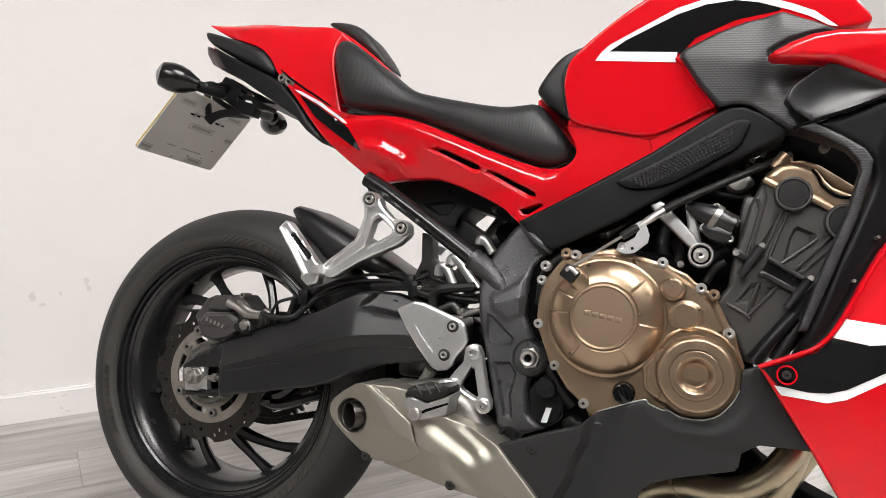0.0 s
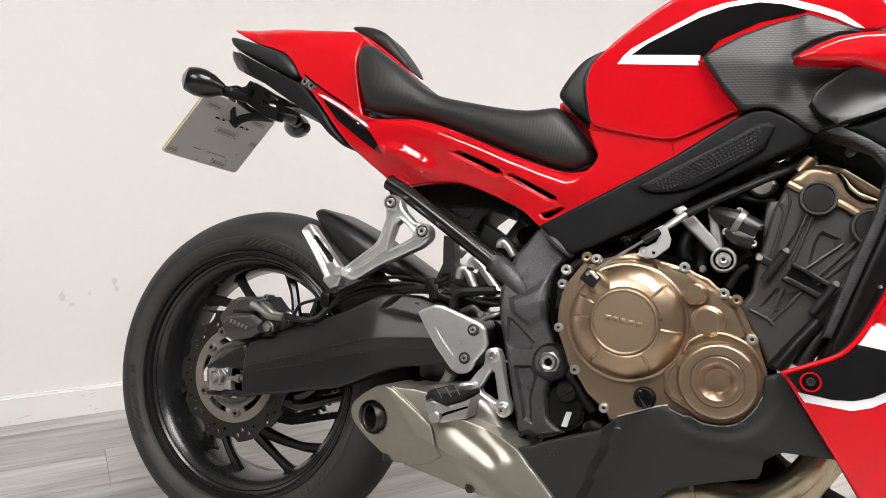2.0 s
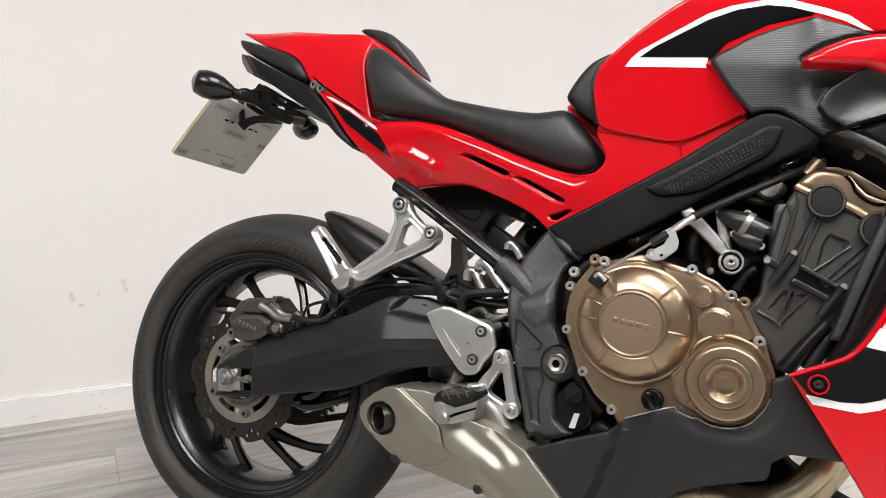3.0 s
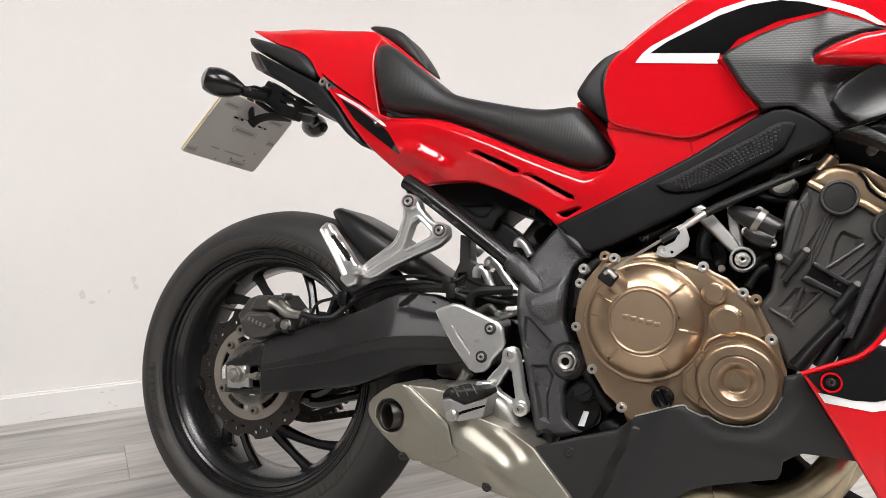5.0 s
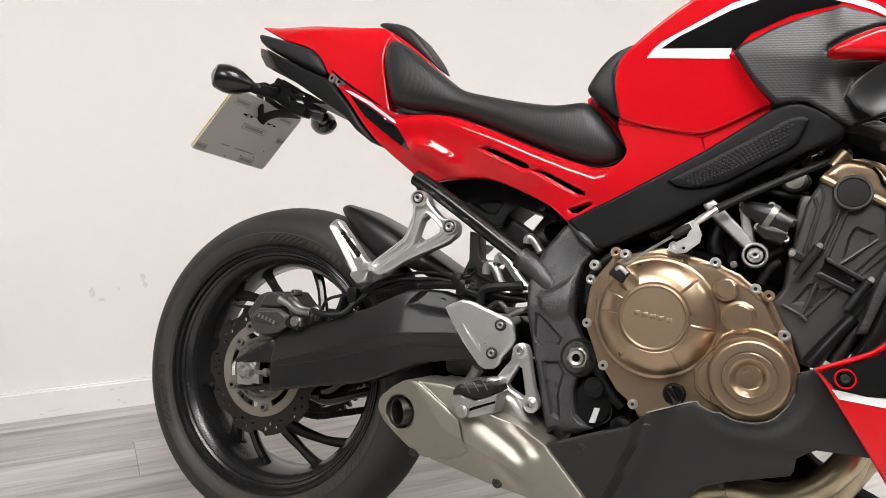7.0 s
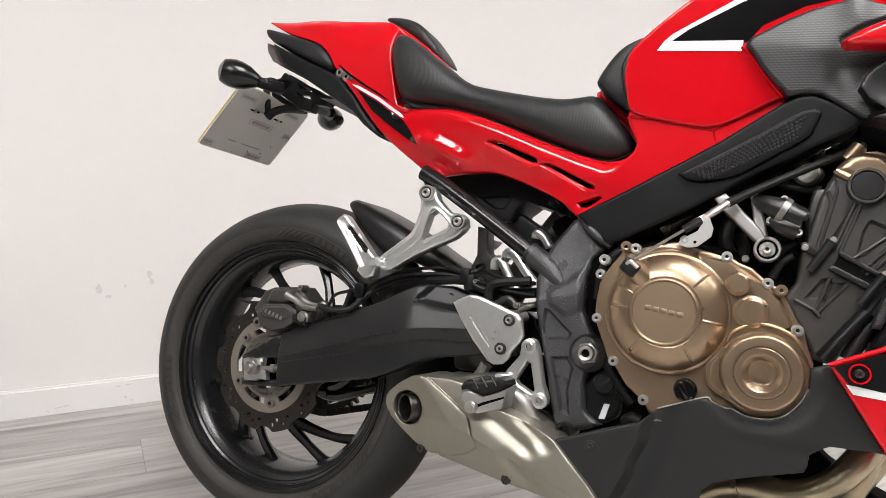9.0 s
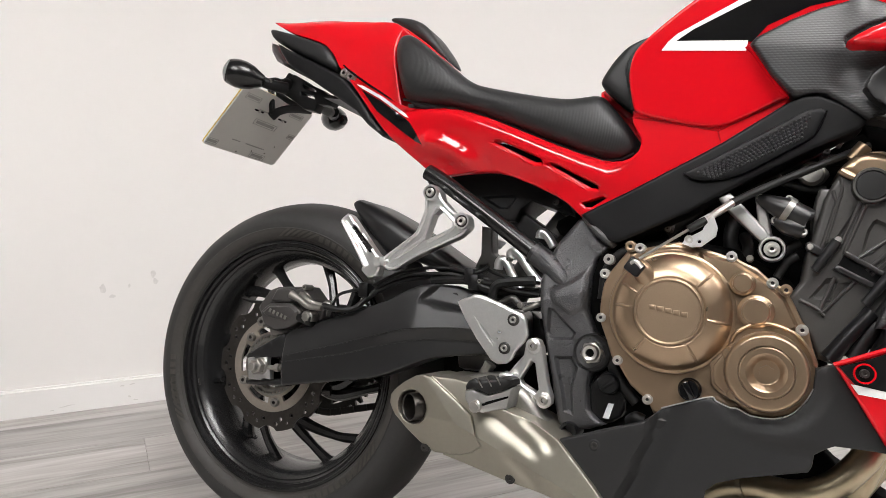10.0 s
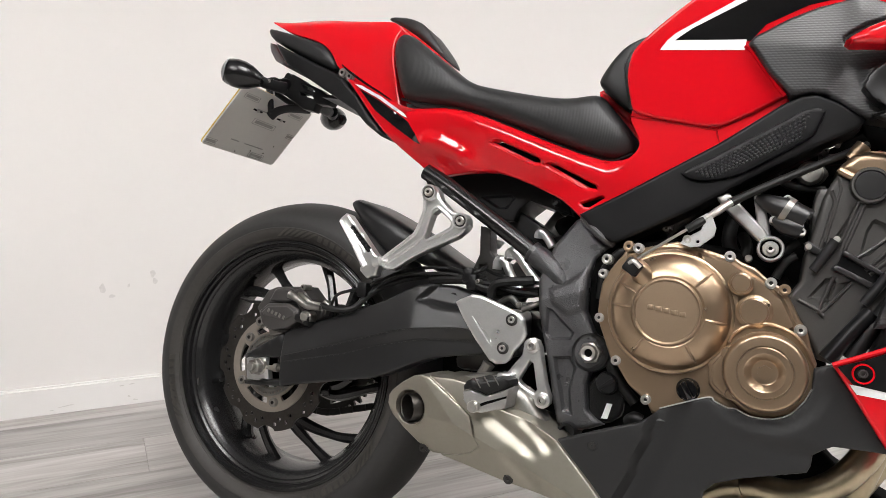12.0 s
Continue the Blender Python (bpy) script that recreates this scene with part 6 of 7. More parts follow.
part("screw_ring", lathe([(0.006, 0.0), (0.007, -0.001), (0.0095, 0.0), (0.0095, 0.004), (0.006, 0.004)], bc, 24), BELLY, belly)
bolt(bc, 0.0048, belly, SOCKET)

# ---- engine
# Flat black mass; the shade behind the covers is put into its colour.
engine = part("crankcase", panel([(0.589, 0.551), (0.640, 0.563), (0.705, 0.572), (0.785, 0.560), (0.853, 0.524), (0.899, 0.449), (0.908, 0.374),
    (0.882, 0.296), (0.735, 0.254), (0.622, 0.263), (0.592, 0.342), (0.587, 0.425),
        (0.585, 0.493)], -0.14, 0.26, edge=0.012), VOID, bike, "crankcase as a flat black mass, shade put into its colour")
base_outline = [(0.643, 0.541), (0.649, 0.551), (0.658, 0.553), (0.673, 0.552), (0.696, 0.558), (0.715, 0.562), (0.734, 0.557), (0.757, 0.551),
    (0.777, 0.545), (0.787, 0.544), (0.796, 0.538), (0.813, 0.531), (0.825, 0.520), (0.834, 0.514), (0.847, 0.506), (0.856, 0.492), (0.868, 0.467),
        (0.876, 0.456), (0.881, 0.435), (0.888, 0.415), (0.885, 0.384), (0.871, 0.354), (0.837, 0.337), (0.802, 0.346), (0.780, 0.348),
            (0.765, 0.356), (0.707, 0.327), (0.693, 0.328), (0.687, 0.340), (0.675, 0.351), (0.660, 0.363), (0.644, 0.387), (0.633, 0.398),
                (0.625, 0.420), (0.616, 0.442), (0.613, 0.461), (0.614, 0.480), (0.617, 0.500), (0.626, 0.518)]
clutch = part("clutch_cover", panel(base_outline, -0.190, 0.055, edge=0.0035, fall=0.003, step=0.0065,
    relief=[([(0.742, 0.549), (0.784, 0.540), (0.822, 0.516), (0.848, 0.494), (0.866, 0.457), (0.852, 0.449), (0.805, 0.440), (0.777, 0.420),
        (0.762, 0.396), (0.757, 0.450), (0.752, 0.500)], 0.008, 0.005),
            ([(0.640, 0.515), (0.652, 0.545), (0.690, 0.553), (0.712, 0.555), (0.742, 0.549), (0.752, 0.500), (0.700, 0.480), (0.660, 0.490)], 0.004, 0.004)]), BRONZE, bike, "bronze painted clutch cover")
dc = (0.710, -0.200, 0.466)
part("clutch_dome", lathe([(0.0825, -0.186), (0.0825, -0.1960), (0.0815, -0.1985), (0.0795, -0.1998), (0.0775, -0.2000), (0.0762, -0.2025), (0.0740, -0.2062),
    (0.0700, -0.2105), (0.0640, -0.2150), (0.0570, -0.2185), (0.0500, -0.2207), (0.0470, -0.2212), (0.0455, -0.2205), (0.0, -0.2205)], (dc[0], 0, dc[2]), 96), BRONZE, clutch)
cc = (0.709, -0.222, 0.466)
cap = part("dome_cap", lathe([(0.0448, -0.216), (0.0448, -0.2225), (0.0440, -0.2240), (0.0420, -0.2248), (0.0405, -0.2240), (0.0398, -0.2225),
    (0.0, -0.2225)], (cc[0], 0, cc[2]), 72), BRONZE_DEEP, clutch)
for k in range(5):
    x = cc[0] - 0.0205 + 0.0102 * k
    z = cc[2] + 0.0010 - 0.0018 * (k - 2)
    part("maker_mark", box(x - 0.0040, x + 0.0040, -0.2236, -0.222, z - 0.0032, z + 0.0032, 0.0006), BRONZE_DEEP, cap, turn=None)
for a in (46, -9, 176, 152, 232, 300):
    pts = [Vector((dc[0] + r * math.cos(radians(a)), y, dc[2] + r * math.sin(radians(a)))) for r, y in ((0.0475, -0.2208), (0.057, -0.2182),
        (0.066, -0.2136), (0.0745, -0.2052))]
    part("dome_rib", tube(pts, [0.0016, 0.0021, 0.0021, 0.0012], 8), BRONZE, clutch)
tower = (0.672, -0.215, 0.517)
part("release_shaft", tube([(tower[0] + 0.012, -0.204, tower[2] - 0.016), tower, (0.663, -0.222, 0.527)], [0.017, 0.014, 0.011], 16), BRONZE, clutch)
arm = part("release_arm", box(-0.011, 0.011, -0.012, 0.010, -0.010, 0.010, 0.003), PLASTIC, clutch, "black clutch release arm", turn=Matrix.Translation((0.664, -0.228, 0.522)) @ pose(0, 0, 0, 0, 35, 0))
part("arm_clip", tube([(0.660, -0.238, 0.526), (0.666, -0.240, 0.529), (0.675, -0.240, 0.521)], 0.003, 8), STEEL, clutch)
for c, r in (((0.797, -0.206, 0.509), 0.0125), ((0.814, -0.206, 0.474), 0.0175)):
    part("round_boss", lathe([(r * 1.25, 0.0), (r * 1.15, -0.002), (r, -0.003), (r * 0.96, -0.0055), (r * 0.85, -0.0068),
        (0, -0.0068)], c, 32), BRONZE, clutch)
for c, r, m in (((0.652, -0.196, 0.552), 0.0064, BRONZE), ((0.665, -0.197, 0.550), 0.0059, STEEL), ((0.620, -0.180, 0.534), 0.0062, STEEL),
    ((0.617, -0.188, 0.513), 0.0056, STEEL), ((0.616, -0.192, 0.451), 0.0054, STEEL),
                ((0.642, -0.192, 0.394), 0.0056, STEEL), ((0.685, -0.194, 0.346), 0.0056, STEEL), ((0.782, -0.196, 0.544), 0.0058, STEEL),
                    ((0.832, -0.197, 0.512), 0.0059, STEEL),
                ((0.848, -0.197, 0.504), 0.0062, BRONZE), ((0.868, -0.200, 0.455), 0.0061, STEEL), ((0.729, -0.204, 0.563), 0.0054, STEEL)):
    bolt(c, r, clutch, m, kind="flange", deep=0.014)
gen_base = [(0.762, 0.404), (0.786, 0.432), (0.791, 0.445), (0.803, 0.455), (0.818, 0.461), (0.838, 0.460), (0.862, 0.450), (0.876, 0.433),
    (0.885, 0.411), (0.885, 0.386), (0.876, 0.364), (0.860, 0.349), (0.838, 0.341), (0.816, 0.342), (0.804, 0.348), (0.793, 0.357), (0.774, 0.366), (0.764, 0.376)]
gen = part("generator_cover", panel(gen_base, -0.205, 0.03, edge=0.003, step=0.006), BRONZE, bike, "bronze generator cover with turned rings")
part("cover_lobe", panel([(0.767, 0.402), (0.786, 0.429), (0.800, 0.439), (0.820, 0.440), (0.820, 0.362), (0.800, 0.360), (0.778, 0.370), (0.768, 0.379)], -0.2115, 0.012, edge=0.002, step=0.007), BRONZE, gen)
part("turned_disc", lathe([(0.0502, -0.200), (0.0500, -0.2120), (0.0490, -0.2205), (0.0478, -0.2272), (0.0462, -0.2302), (0.0445, -0.2314), (0.0430, -0.2316), (0.0330, -0.2316), (0.0326, -0.2290), (0.0314, -0.2290), (0.0310, -0.2314),
        (0.0300, -0.2322), (0.0240, -0.2322), (0.0225, -0.2312), (0.0220, -0.2308), (0.0160, -0.2244), (0.0155, -0.2240), (0.0148, -0.2237), (0.0140, -0.2236), (0.0, -0.2236)], (0.829, 0, 0.400), 96), BRONZE, gen)
hx = (0.829, -0.228, 0.400)
part("inspection_cap", panel(ngon((hx[0], hx[2]), 0.0094, 6, 0.52), -0.2295, 0.006, edge=0.0014, step=0.010), BRONZE, gen, smooth=False)
for c in ((0.784, -0.214, 0.419), (0.791, -0.214, 0.368)):
    part("cover_bolt", lathe([(0, -0.006), (0.0062, -0.006), (0.0072, -0.0045), (0.0075, 0.004), (0, 0.004)], c, 20), BRONZE, gen)
part("cover_rim", tube([(0.786, -0.207, 0.433), (0.791, -0.208, 0.444), (0.803, -0.208, 0.4535), (0.818, -0.208, 0.4595), (0.838, -0.208, 0.4585), (0.861, -0.208, 0.449),
    (0.875, -0.208, 0.432), (0.884, -0.206, 0.412)], 0.0022, 8), BRONZE, gen)
fc = (0.739, -0.206, 0.367)
fill = part("oil_filler_cap", lathe([(0.0, -0.010), (0.0115, -0.010), (0.0130, -0.008), (0.0135, 0.0), (0.0150, 0.002), (0.0150, 0.012),
    (0.0, 0.012)], fc, 24), GLOSS, bike, "black oil filler cap")
part("grip", box(-0.012, 0.012, -0.020, -0.008, -0.0035, 0.0035, 0.0015), GLOSS, fill, turn=Matrix.Translation(fc) @ pose(0, 0, 0, 0, 62, 0))
gc = (0.627, -0.160, 0.358)
gauge = part("level_plug", lathe([(0.0, -0.010), (0.0125, -0.010), (0.0145, -0.008), (0.0150, 0.006), (0.0175, 0.008), (0.0175, 0.03),
    (0.0, 0.03)], gc, 28), PLASTIC, bike, "black plastic plug with a moulded bar")
part("plug_bar", box(-0.0125, 0.0125, -0.0125, -0.009, -0.0028, 0.0028, 0.0008), PLASTIC, gauge, turn=Matrix.Translation(gc) @ pose(0, 0, 0, 0, -38, 0))
part("reservoir", panel([(0.596, 0.350), (0.610, 0.372), (0.635, 0.378), (0.653, 0.355), (0.651, 0.314), (0.630, 0.298), (0.605, 0.302),
    (0.598, 0.316)], -0.150, 0.05, edge=0.006), GLOSS_PLASTIC, bike, "black plastic reservoir")
part("reservoir_label", panel([(0.626, 0.329), (0.634, 0.329), (0.628, 0.307),
    (0.619, 0.307)], -0.1522, 0.001, edge=0.0002, step=0.02), WHITE, bike, "small white label")
part("drain_hose", tube([(0.659, -0.160, 0.309), (0.668, -0.170, 0.316), (0.678, -0.170, 0.313)], 0.009, 12), DARK_RUBBER, bike)

# ---- cylinders and head
head_outline = [(0.906, 0.660), (0.929, 0.651), (0.993, 0.619), (1.014, 0.614), (1.007, 0.589), (0.989, 0.544), (0.964, 0.488), (0.938, 0.453),
    (0.905, 0.415), (0.890, 0.419), (0.876, 0.451), (0.858, 0.480), (0.848, 0.490), (0.867, 0.519), (0.871, 0.552), (0.875, 0.566), (0.889, 0.626),
        (0.898, 0.646)]
head_fields = [
    ([(0.944, 0.598), (0.948, 0.601), (0.970, 0.591), (0.971, 0.584), (0.944, 0.555), (0.937, 0.552), (0.932, 0.556), (0.938, 0.586)], -0.006, 0.004),
    ([(0.920, 0.600), (0.911, 0.573), (0.901, 0.573), (0.907, 0.582), (0.930, 0.625)], -0.004, 0.003),
    ([(0.895, 0.524), (0.910, 0.525), (0.902, 0.495), (0.875, 0.496)], -0.005, 0.004),
    ([(0.923, 0.521), (0.929, 0.519), (0.896, 0.485), (0.894, 0.491), (0.908, 0.519)], -0.004, 0.003),
]
head = part("cylinder_head", panel(head_outline, -0.170, 0.20, edge=0.006, relief=head_fields, step=0.008), CAST_BLACK, bike, "black cast cylinder head and barrels with ribs")
part("rocker_cover", panel([(0.904, 0.664), (0.912, 0.674), (0.923, 0.684), (0.939, 0.688), (0.957, 0.685), (0.971, 0.677), (0.980, 0.664),
    (0.990, 0.654), (1.021, 0.641), (1.019, 0.611), (0.996, 0.620), (0.967, 0.636), (0.958, 0.643),
        (0.931, 0.652)], -0.166, 0.18, edge=0.010, fall=0.008, step=0.008), BRONZE, head, "bronze cam cover")
part("upper_cover", panel([(0.938, 0.692), (0.955, 0.693), (0.975, 0.687), (1.009, 0.664), (1.029, 0.651), (1.025, 0.642), (0.995, 0.655),
    (0.977, 0.672), (0.962, 0.684)], -0.150, 0.15, edge=0.006), BRONZE_DEEP, head)
part("cover_seam", tube([(0.964, -0.165, 0.677), (0.971, -0.168, 0.667), (0.977, -0.168, 0.654), (0.995, -0.168, 0.641),
    (1.017, -0.168, 0.640)], 0.002, 6), VOID, head)
part("cover_rail", tube([(0.906, -0.172, 0.662), (0.928, -0.174, 0.650), (0.965, -0.174, 0.637),
    (0.995, -0.174, 0.618)], 0.005, 8), BRONZE_DEEP, head)
for c, r in (((0.941, -0.176, 0.642), 0.0185), ((1.002, -0.176, 0.606), 0.0195)):
    part("cap_ring", lathe([(r * 1.24, 0.008), (r * 1.24, -0.004), (r * 1.18, -0.007), (r * 1.02, -0.007), (r, -0.004),
        (r, 0.008)], c, 36), CAST_BLACK, head)
    part("rubber_plug", lathe([(r * 1.0, 0.0), (r * 0.96, -0.0055), (r * 0.4, -0.006), (0, -0.006)], c, 32), DARK_RUBBER, head)
for pts, r in (
    ([(0.930, -0.172, 0.623), (0.907, -0.172, 0.561)], 0.0023), ([(0.937, -0.172, 0.622), (0.914, -0.172, 0.557)], 0.0023),
    ([(0.994, -0.172, 0.595), (0.939, -0.172, 0.535)], 0.0023), ([(0.971, -0.172, 0.584), (0.930, -0.172, 0.551)], 0.0022),
        ([(0.999, -0.172, 0.585), (0.944, -0.172, 0.530)], 0.0023),
    ([(0.904, -0.172, 0.525), (0.887, -0.172, 0.479)], 0.0023), ([(0.926, -0.172, 0.520), (0.890, -0.172, 0.478)], 0.0023),
        ([(0.865, -0.172, 0.494), (0.889, -0.172, 0.482), (0.894, -0.172, 0.475)], 0.0024),
    ([(0.898, -0.172, 0.636), (0.903, -0.172, 0.621), (0.887, -0.172, 0.557)], 0.0025), ([(0.906, -0.172, 0.653), (0.909, -0.172, 0.638),
        (0.893, -0.172, 0.569)], 0.0018),
):
    part("casting_rib", tube(pts, r, 8, smooth=False), CAST_BLACK, head)
for outline, y, deep in (([(0.915, 0.559), (0.961, 0.532), (0.958, 0.527), (0.912, 0.554)], -0.180, 0.012), ([(0.905, 0.541), (0.952, 0.517), (0.948, 0.511), (0.901, 0.535)], -0.180, 0.012),
    ([(0.869, 0.567), (0.874, 0.569), (0.893, 0.558), (0.888, 0.550), (0.871, 0.559)], -0.178, 0.010)):
    part("flange_rail", panel(outline, y, deep, edge=0.0016, step=0.005), SATIN, head)
part("flange_recess", panel([(0.914, 0.555), (0.959, 0.529), (0.950, 0.515), (0.905, 0.537)], -0.1715, 0.003, edge=0.0004, step=0.01), DEEP_BLACK, head)
for a, b in (((0.904, -0.184, 0.570), (0.880, -0.182, 0.532)), ((0.962, -0.184, 0.530), (0.937, -0.182, 0.493))):
    part("stud_boss", tube([a, Vector(a).lerp(Vector(b), 0.12), b], [0.0074, 0.0064, 0.0058], 14), SATIN, head)
for c in ((0.905, -0.187, 0.572), (0.963, -0.187, 0.532), (0.874, -0.180, 0.562)):
    bolt(c, 0.0038, head, STEEL, kind="hex")
part("side_box", panel([(0.878, 0.608), (0.883, 0.639), (0.887, 0.641), (0.904, 0.641), (0.894, 0.602), (0.885, 0.571),
    (0.878, 0.571)], -0.158, 0.05, edge=0.003), CAST_BLACK, head)
part("water_pipe", tube([(0.945, -0.180, 0.483), (0.920, -0.185, 0.452), (0.899, -0.185, 0.421)], [0.0095, 0.0095, 0.0115], 16), DEEP_BLACK, bike)
part("water_pipe", tube([(0.969, -0.170, 0.499), (0.943, -0.175, 0.456), (0.926, -0.175, 0.423)], 0.010, 12), DARK_RUBBER, bike)
part("plug_tube", tube([(0.921, -0.140, 0.682), (0.936, -0.140, 0.701)], 0.010, 12), BRONZE_DEEP, head)

# Added black sheet, painted shade that closes the gap behind the barrels.
part("barrel_gap_shade", panel([(0.791, 0.571), (0.875, 0.590), (0.900, 0.480), (0.872, 0.446), (0.824, 0.507)], -0.11, 0.1, edge=0.004), VOID, bike)

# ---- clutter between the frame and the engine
# Added black sheet that paints the deep shade under the spar.
part("spar_gap_shade", panel([(0.589, 0.569), (0.712, 0.613), (0.835, 0.676), (0.946, 0.740), (1.038, 0.697), (1.010, 0.648), (0.906, 0.647),
    (0.878, 0.554), (0.782, 0.549), (0.635, 0.559)], -0.06, 0.12, edge=0.006), VOID, bike, "flat black sheet painted as the shade under the frame spar")
stay = part("engine_stay", panel([(0.761, 0.626), (0.775, 0.633), (0.786, 0.623), (0.822, 0.584), (0.831, 0.568), (0.822, 0.563), (0.810, 0.573), (0.774, 0.609)], -0.168, 0.022, edge=0.0035, step=0.006), DULL_ALLOY, bike, "cast aluminium engine stay")
part("stay_arm", panel([(0.806, 0.637), (0.818, 0.632), (0.825, 0.603), (0.832, 0.570), (0.822, 0.568), (0.812, 0.595)], -0.160, 0.022, edge=0.0035, step=0.006), DULL_ALLOY, stay)
sc = (0.830, -0.172, 0.558)
part("stay_boss", lathe([(0.0, 0.004), (0.0128, 0.004), (0.0132, -0.005), (0.0140, -0.0062), (0.0158, -0.0062), (0.0168, -0.004), (0.0170, 0.014), (0, 0.014)], sc, 40), ALLOY, stay)
part("recess", lathe([(0, 0.0035), (0.0127, 0.0035), (0.0127, 0.006), (0, 0.006)], sc, 28), VOID, stay)
part("washer", lathe([(0, -0.001), (0.0098, -0.001), (0.0102, 0.0), (0.0102, 0.006), (0, 0.006)], sc, 28), STEEL, stay)
bolt((sc[0], sc[1] - 0.003, sc[2]), 0.0062, stay, STEEL)
valve = part("air_valve", tube([(0.811, -0.165, 0.627), (0.820, -0.168, 0.622), (0.844, -0.172, 0.611),
    (0.871, -0.172, 0.598)], [0.006, 0.010, 0.016, 0.015], 18, smooth=False), SATIN, bike, "black air valve")
part("valve_body", tube([(0.831, -0.172, 0.597), (0.845, -0.172, 0.591),
    (0.865, -0.170, 0.584)], [0.006, 0.013, 0.013], 16, smooth=False), SATIN, valve)
part("valve_band", tube([(0.844, -0.172, 0.611), (0.851, -0.172, 0.607)], 0.0185, 18), DULL_STEEL, valve)
part("valve_snout", tube([(0.857, -0.175, 0.611), (0.877, -0.175, 0.602)], [0.010, 0.007], 12), SATIN, valve)
for c in ((0.813, -0.168, 0.627), (0.832, -0.174, 0.596), (0.848, -0.170, 0.625), (0.857, -0.176, 0.584), (0.866, -0.176, 0.581)):
    bolt(c, 0.0050, valve, STEEL)
part("clutch_cable", tube([(0.778, -0.190, 0.615), (0.813, -0.182, 0.635), (0.870, -0.160, 0.666),
    (0.942, -0.130, 0.704)], [0.0060, 0.0055, 0.0055, 0.005], 10), DARK_RUBBER, bike, "black clutch cable")
part("cable_end", tube([(0.750, -0.205, 0.592), (0.763, -0.200, 0.602), (0.780, -0.192, 0.616)], [0.0035, 0.0055, 0.0050], 10), STEEL, bike)
part("cable_core", tube([(0.670, -0.236, 0.533), (0.700, -0.226, 0.555), (0.731, -0.212, 0.578)], 0.0020, 6), STEEL, bike)
part("cable_ferrule", tube([(0.728, -0.212, 0.576), (0.741, -0.209, 0.585), (0.748, -0.206, 0.590)], [0.0055, 0.006, 0.005], 10), DARK_RUBBER, bike)
part("cable_bracket", panel([(0.720, 0.558), (0.725, 0.565), (0.733, 0.569), (0.745, 0.576), (0.748, 0.583), (0.739, 0.591), (0.752, 0.599),
    (0.759, 0.594), (0.764, 0.580), (0.762, 0.569), (0.745, 0.555),
        (0.733, 0.553)], -0.207, 0.004, edge=0.001, step=0.008, holes=[ngon([(0.742, 0.561)][0], 0.0022, 10)]), ALLOY, bike, "bent aluminium cable bracket")
for pts, r, m in (
    ([(0.784, -0.120, 0.552), (0.777, -0.110, 0.571), (0.779, -0.100, 0.597), (0.789, -0.080, 0.617)], 0.010, DARK_RUBBER),
        ([(0.797, -0.130, 0.545), (0.801, -0.120, 0.563), (0.795, -0.100, 0.581)], 0.008, DARK_RUBBER),
    ([(0.684, -0.100, 0.581), (0.699, -0.090, 0.596), (0.731, -0.080, 0.624)], 0.010, CAST_BLACK), ([(0.888, -0.080, 0.694), (0.941, -0.080, 0.694),
        (0.998, -0.090, 0.668)], 0.008, DARK_RUBBER),
    ([(0.865, -0.110, 0.673), (0.880, -0.115, 0.663), (0.889, -0.110, 0.673)], 0.012, CAST_BLACK), ([(0.835, -0.100, 0.665), (0.858, -0.110, 0.651),
        (0.895, -0.110, 0.647)], 0.006, DARK_RUBBER),
    ([(0.647, -0.150, 0.553), (0.630, -0.150, 0.544), (0.612, -0.150, 0.519), (0.608, -0.150, 0.477)], 0.007, DARK_RUBBER),
        ([(0.616, -0.150, 0.411), (0.639, -0.150, 0.364), (0.665, -0.150, 0.334)], 0.008, DARK_RUBBER),
):
    part("engine_hose", tube(pts, r, 16), m, bike)
for pts, r, m in (
    ([(0.402, -0.115, 0.491), (0.431, -0.118, 0.489), (0.460, -0.118, 0.481), (0.501, -0.110, 0.477)], 0.0035, DARK_RUBBER),
        ([(0.401, -0.090, 0.516), (0.425, -0.100, 0.507), (0.468, -0.110, 0.498), (0.502, -0.110, 0.496)], 0.0030, DARK_RUBBER),
    ([(0.342, -0.100, 0.513), (0.379, -0.110, 0.506), (0.401, -0.110, 0.509), (0.406, -0.090, 0.518)], 0.0035, DARK_RUBBER),
        ([(0.481, -0.120, 0.452), (0.498, -0.120, 0.460), (0.507, -0.115, 0.464)], 0.0045, DULL_STEEL),
    ([(0.692, -0.110, 0.585), (0.695, -0.100, 0.602), (0.708, -0.090, 0.612)], 0.007, DULL_STEEL), ([(0.844, -0.140, 0.547), (0.852, -0.140, 0.563),
        (0.865, -0.140, 0.571)], 0.007, DARK_RUBBER),
    ([(0.838, -0.150, 0.522), (0.849, -0.150, 0.543), (0.862, -0.150, 0.552)], 0.0060, DARK_RUBBER),
):
    part("engine_hose", tube(pts, r, 14), m, bike)
for c, r in (((0.476, -0.122, 0.459), 0.005), ((0.444, -0.105, 0.532), 0.0035), ((0.403, -0.118, 0.493), 0.0035), ((0.691, -0.120, 0.587), 0.004),
    ((0.894, -0.120, 0.699), 0.004), ((0.909, -0.120, 0.710), 0.0035), ((0.804, -0.150, 0.546), 0.0045), ((0.982, -0.150, 0.712), 0.006)):
    bolt(c, r, bike, DULL_STEEL, kind="hex" if r > 0.004 else "socket")
wp = (0.876, -0.120, 0.668)
part("sensor_cap", lathe([(0, -0.008), (0.013, -0.008), (0.0165, -0.004), (0.017, 0.012), (0, 0.012)], wp, 24), DULL_STEEL, bike)
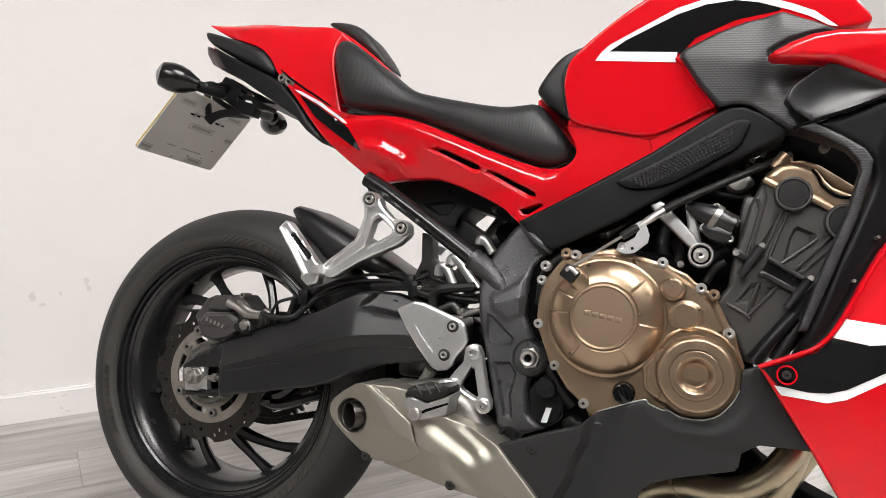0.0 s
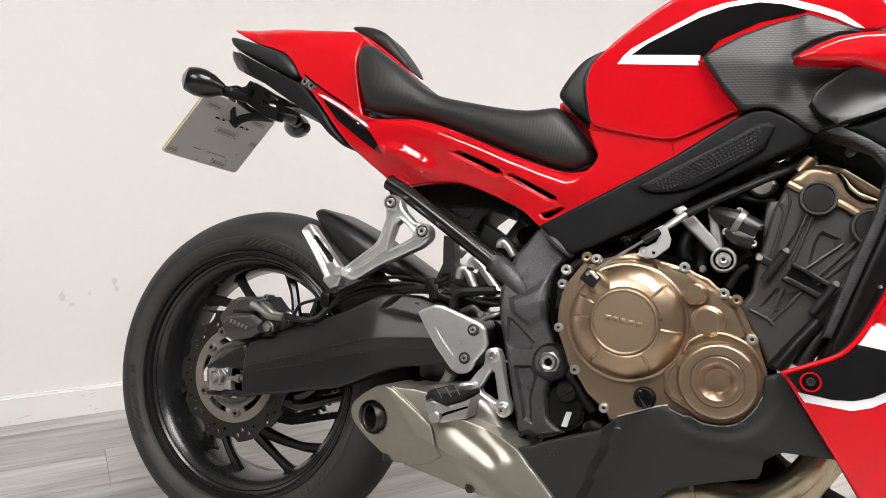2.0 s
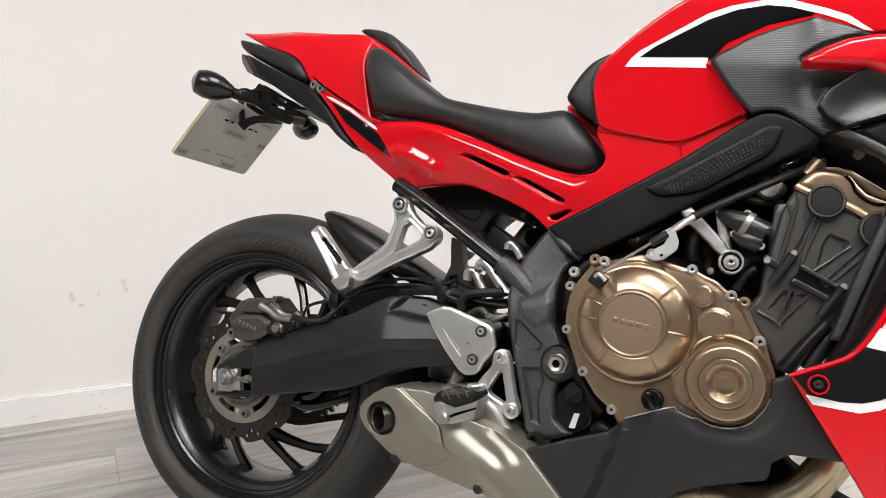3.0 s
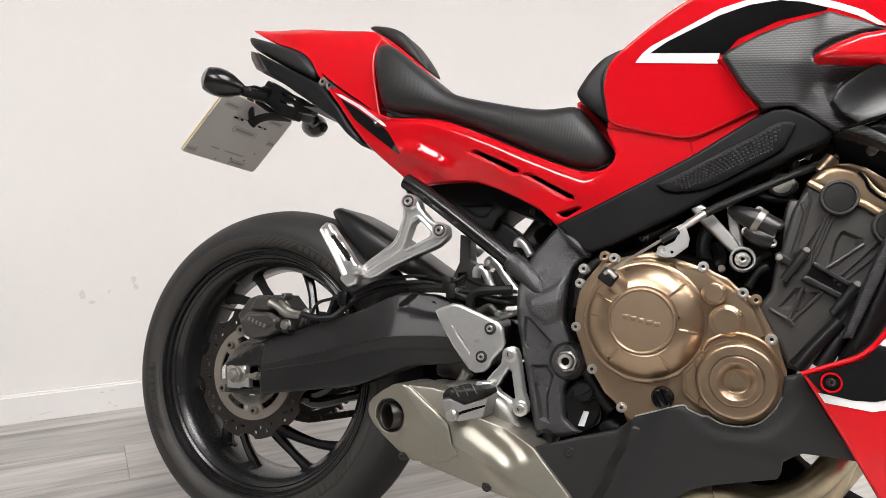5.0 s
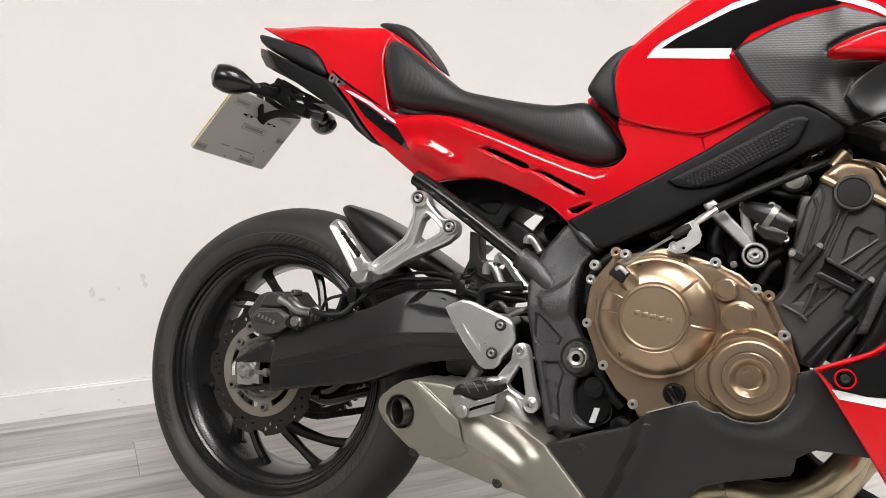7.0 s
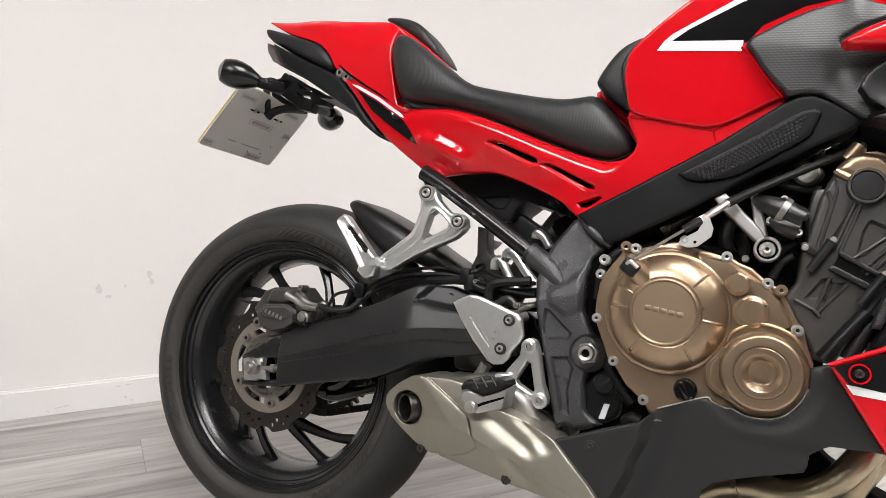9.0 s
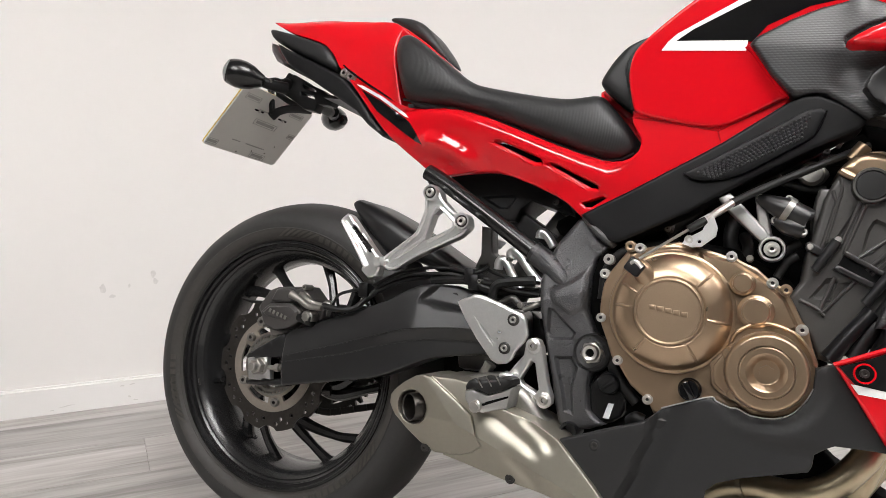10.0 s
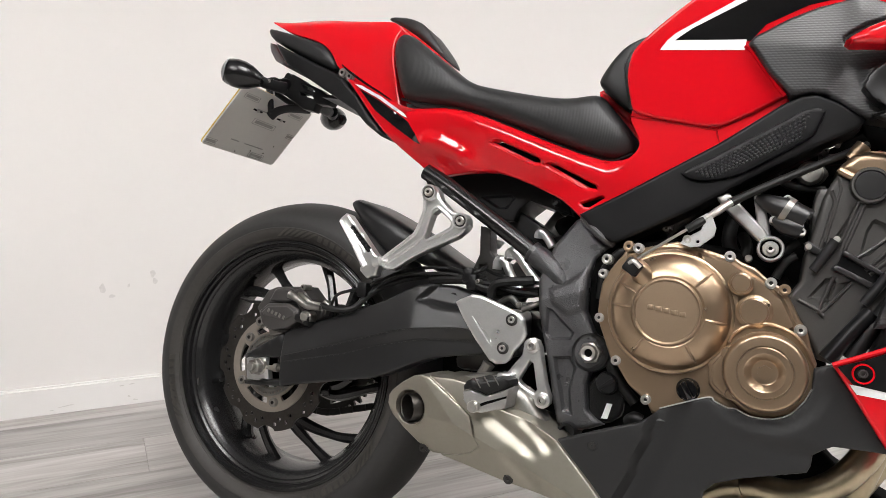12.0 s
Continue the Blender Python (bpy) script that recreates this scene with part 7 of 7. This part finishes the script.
# Plain black sheet: the darkness behind the shroud is put into its colour.
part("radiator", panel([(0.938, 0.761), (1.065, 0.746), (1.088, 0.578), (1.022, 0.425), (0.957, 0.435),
    (0.982, 0.599)], -0.06, 0.12, edge=0.004), VOID, bike, "radiator as a flat black sheet, shade put into its colour")

# ---- scuffs on the wall
def smudge(w, h):
    """An uneven blot about w by h."""
    ring = [(w * random.uniform(0.45, 1.0) * math.cos(a), h * random.uniform(0.45, 1.0) * math.sin(a)) for a in np.linspace(0, 2 * math.pi, 11, endpoint=False)]
    return panel(curved(ring, 1), 0, 0.0005, edge=0.0001, step=0.004)


for x, z, w, h, t in ((0.412, 0.386, 0.010, 0.014, 12), (0.417, 0.362, 0.009, 0.012, -10), (0.274, 0.350, 0.013, 0.018, -4), (0.345, 0.354, 0.004, 0.009, 15), (0.298, 0.325, 0.011, 0.007, 0)):
    o = room_part("wall_scuff", smudge(w, h), SCUFF, "faint grey scuff on the white wall", "scuff")
    o.matrix_basis = ROOM @ pose(x, -0.0008, z, 0, t, 0)
for x, z, w, h, t in ((0.165, 0.020, 0.030, 0.0024, -8), (0.128, 0.012, 0.010, 0.0018, 0), (0.339, 0.062, 0.010, 0.0026, -10), (0.330, 0.026, 0.007, 0.0034, 30), (0.347, 0.014, 0.009, 0.0022, 10), (0.312, 0.060, 0.009, 0.003, 0)):
    o = room_part("board_scuff", smudge(w, h), SCUFF, "thin grey scuff on the white baseboard", "scuff")
    o.matrix_basis = ROOM @ pose(x, -0.0168, z, 0, t, 0)

# ---------------------------------------------------------------- the floor
ground = part("floor", box(a0 - 0.15, a1 + 0.15, -DEEP - 0.15, 0.15, -0.12, -0.004), JOINT, None, smooth=False, turn=ROOM.copy())
tagged(ground, "grey wood-look laminate plank floor", "floor", kind="structure")
PLANK_WIDE, PLANK_LONG, GAP = 0.228, 1.38, 0.0005
shared = {}
for row in range(int(DEEP / PLANK_WIDE) + 1):
    y = -0.10 + PLANK_WIDE / 2 - PLANK_WIDE * row
    shift = (0.0, 1.20, 0.602, 0.23, 0.85, 0.40)[row % 6]
    for col in range(-1, 10):
        x = a0 + 0.3 + shift + PLANK_LONG * col
        x0, x1 = max(a0 - 0.1, x - PLANK_LONG / 2), min(a1 + 0.1, x + PLANK_LONG / 2)
        if x1 - x0 < 0.01:
            continue
        long = round(x1 - x0, 4)
        if long not in shared:
            bm = box(-long / 2 + GAP, long / 2 - GAP, -PLANK_WIDE / 2 + GAP, PLANK_WIDE / 2 - GAP, -0.0035, 0.0)
            bmesh.ops.bevel(bm, geom=[e for e in bm.edges if all(v.co.z > -0.001 for v in e.verts)], offset=0.0009, segments=1, affect="EDGES")
            o = part("plank", bm, FLOOR, ground, smooth=False)
            shared[long] = o.data
        else:
            o = new("plank", shared[long])
            o.parent = ground
        o.location = ((x0 + x1) / 2, y, 0)
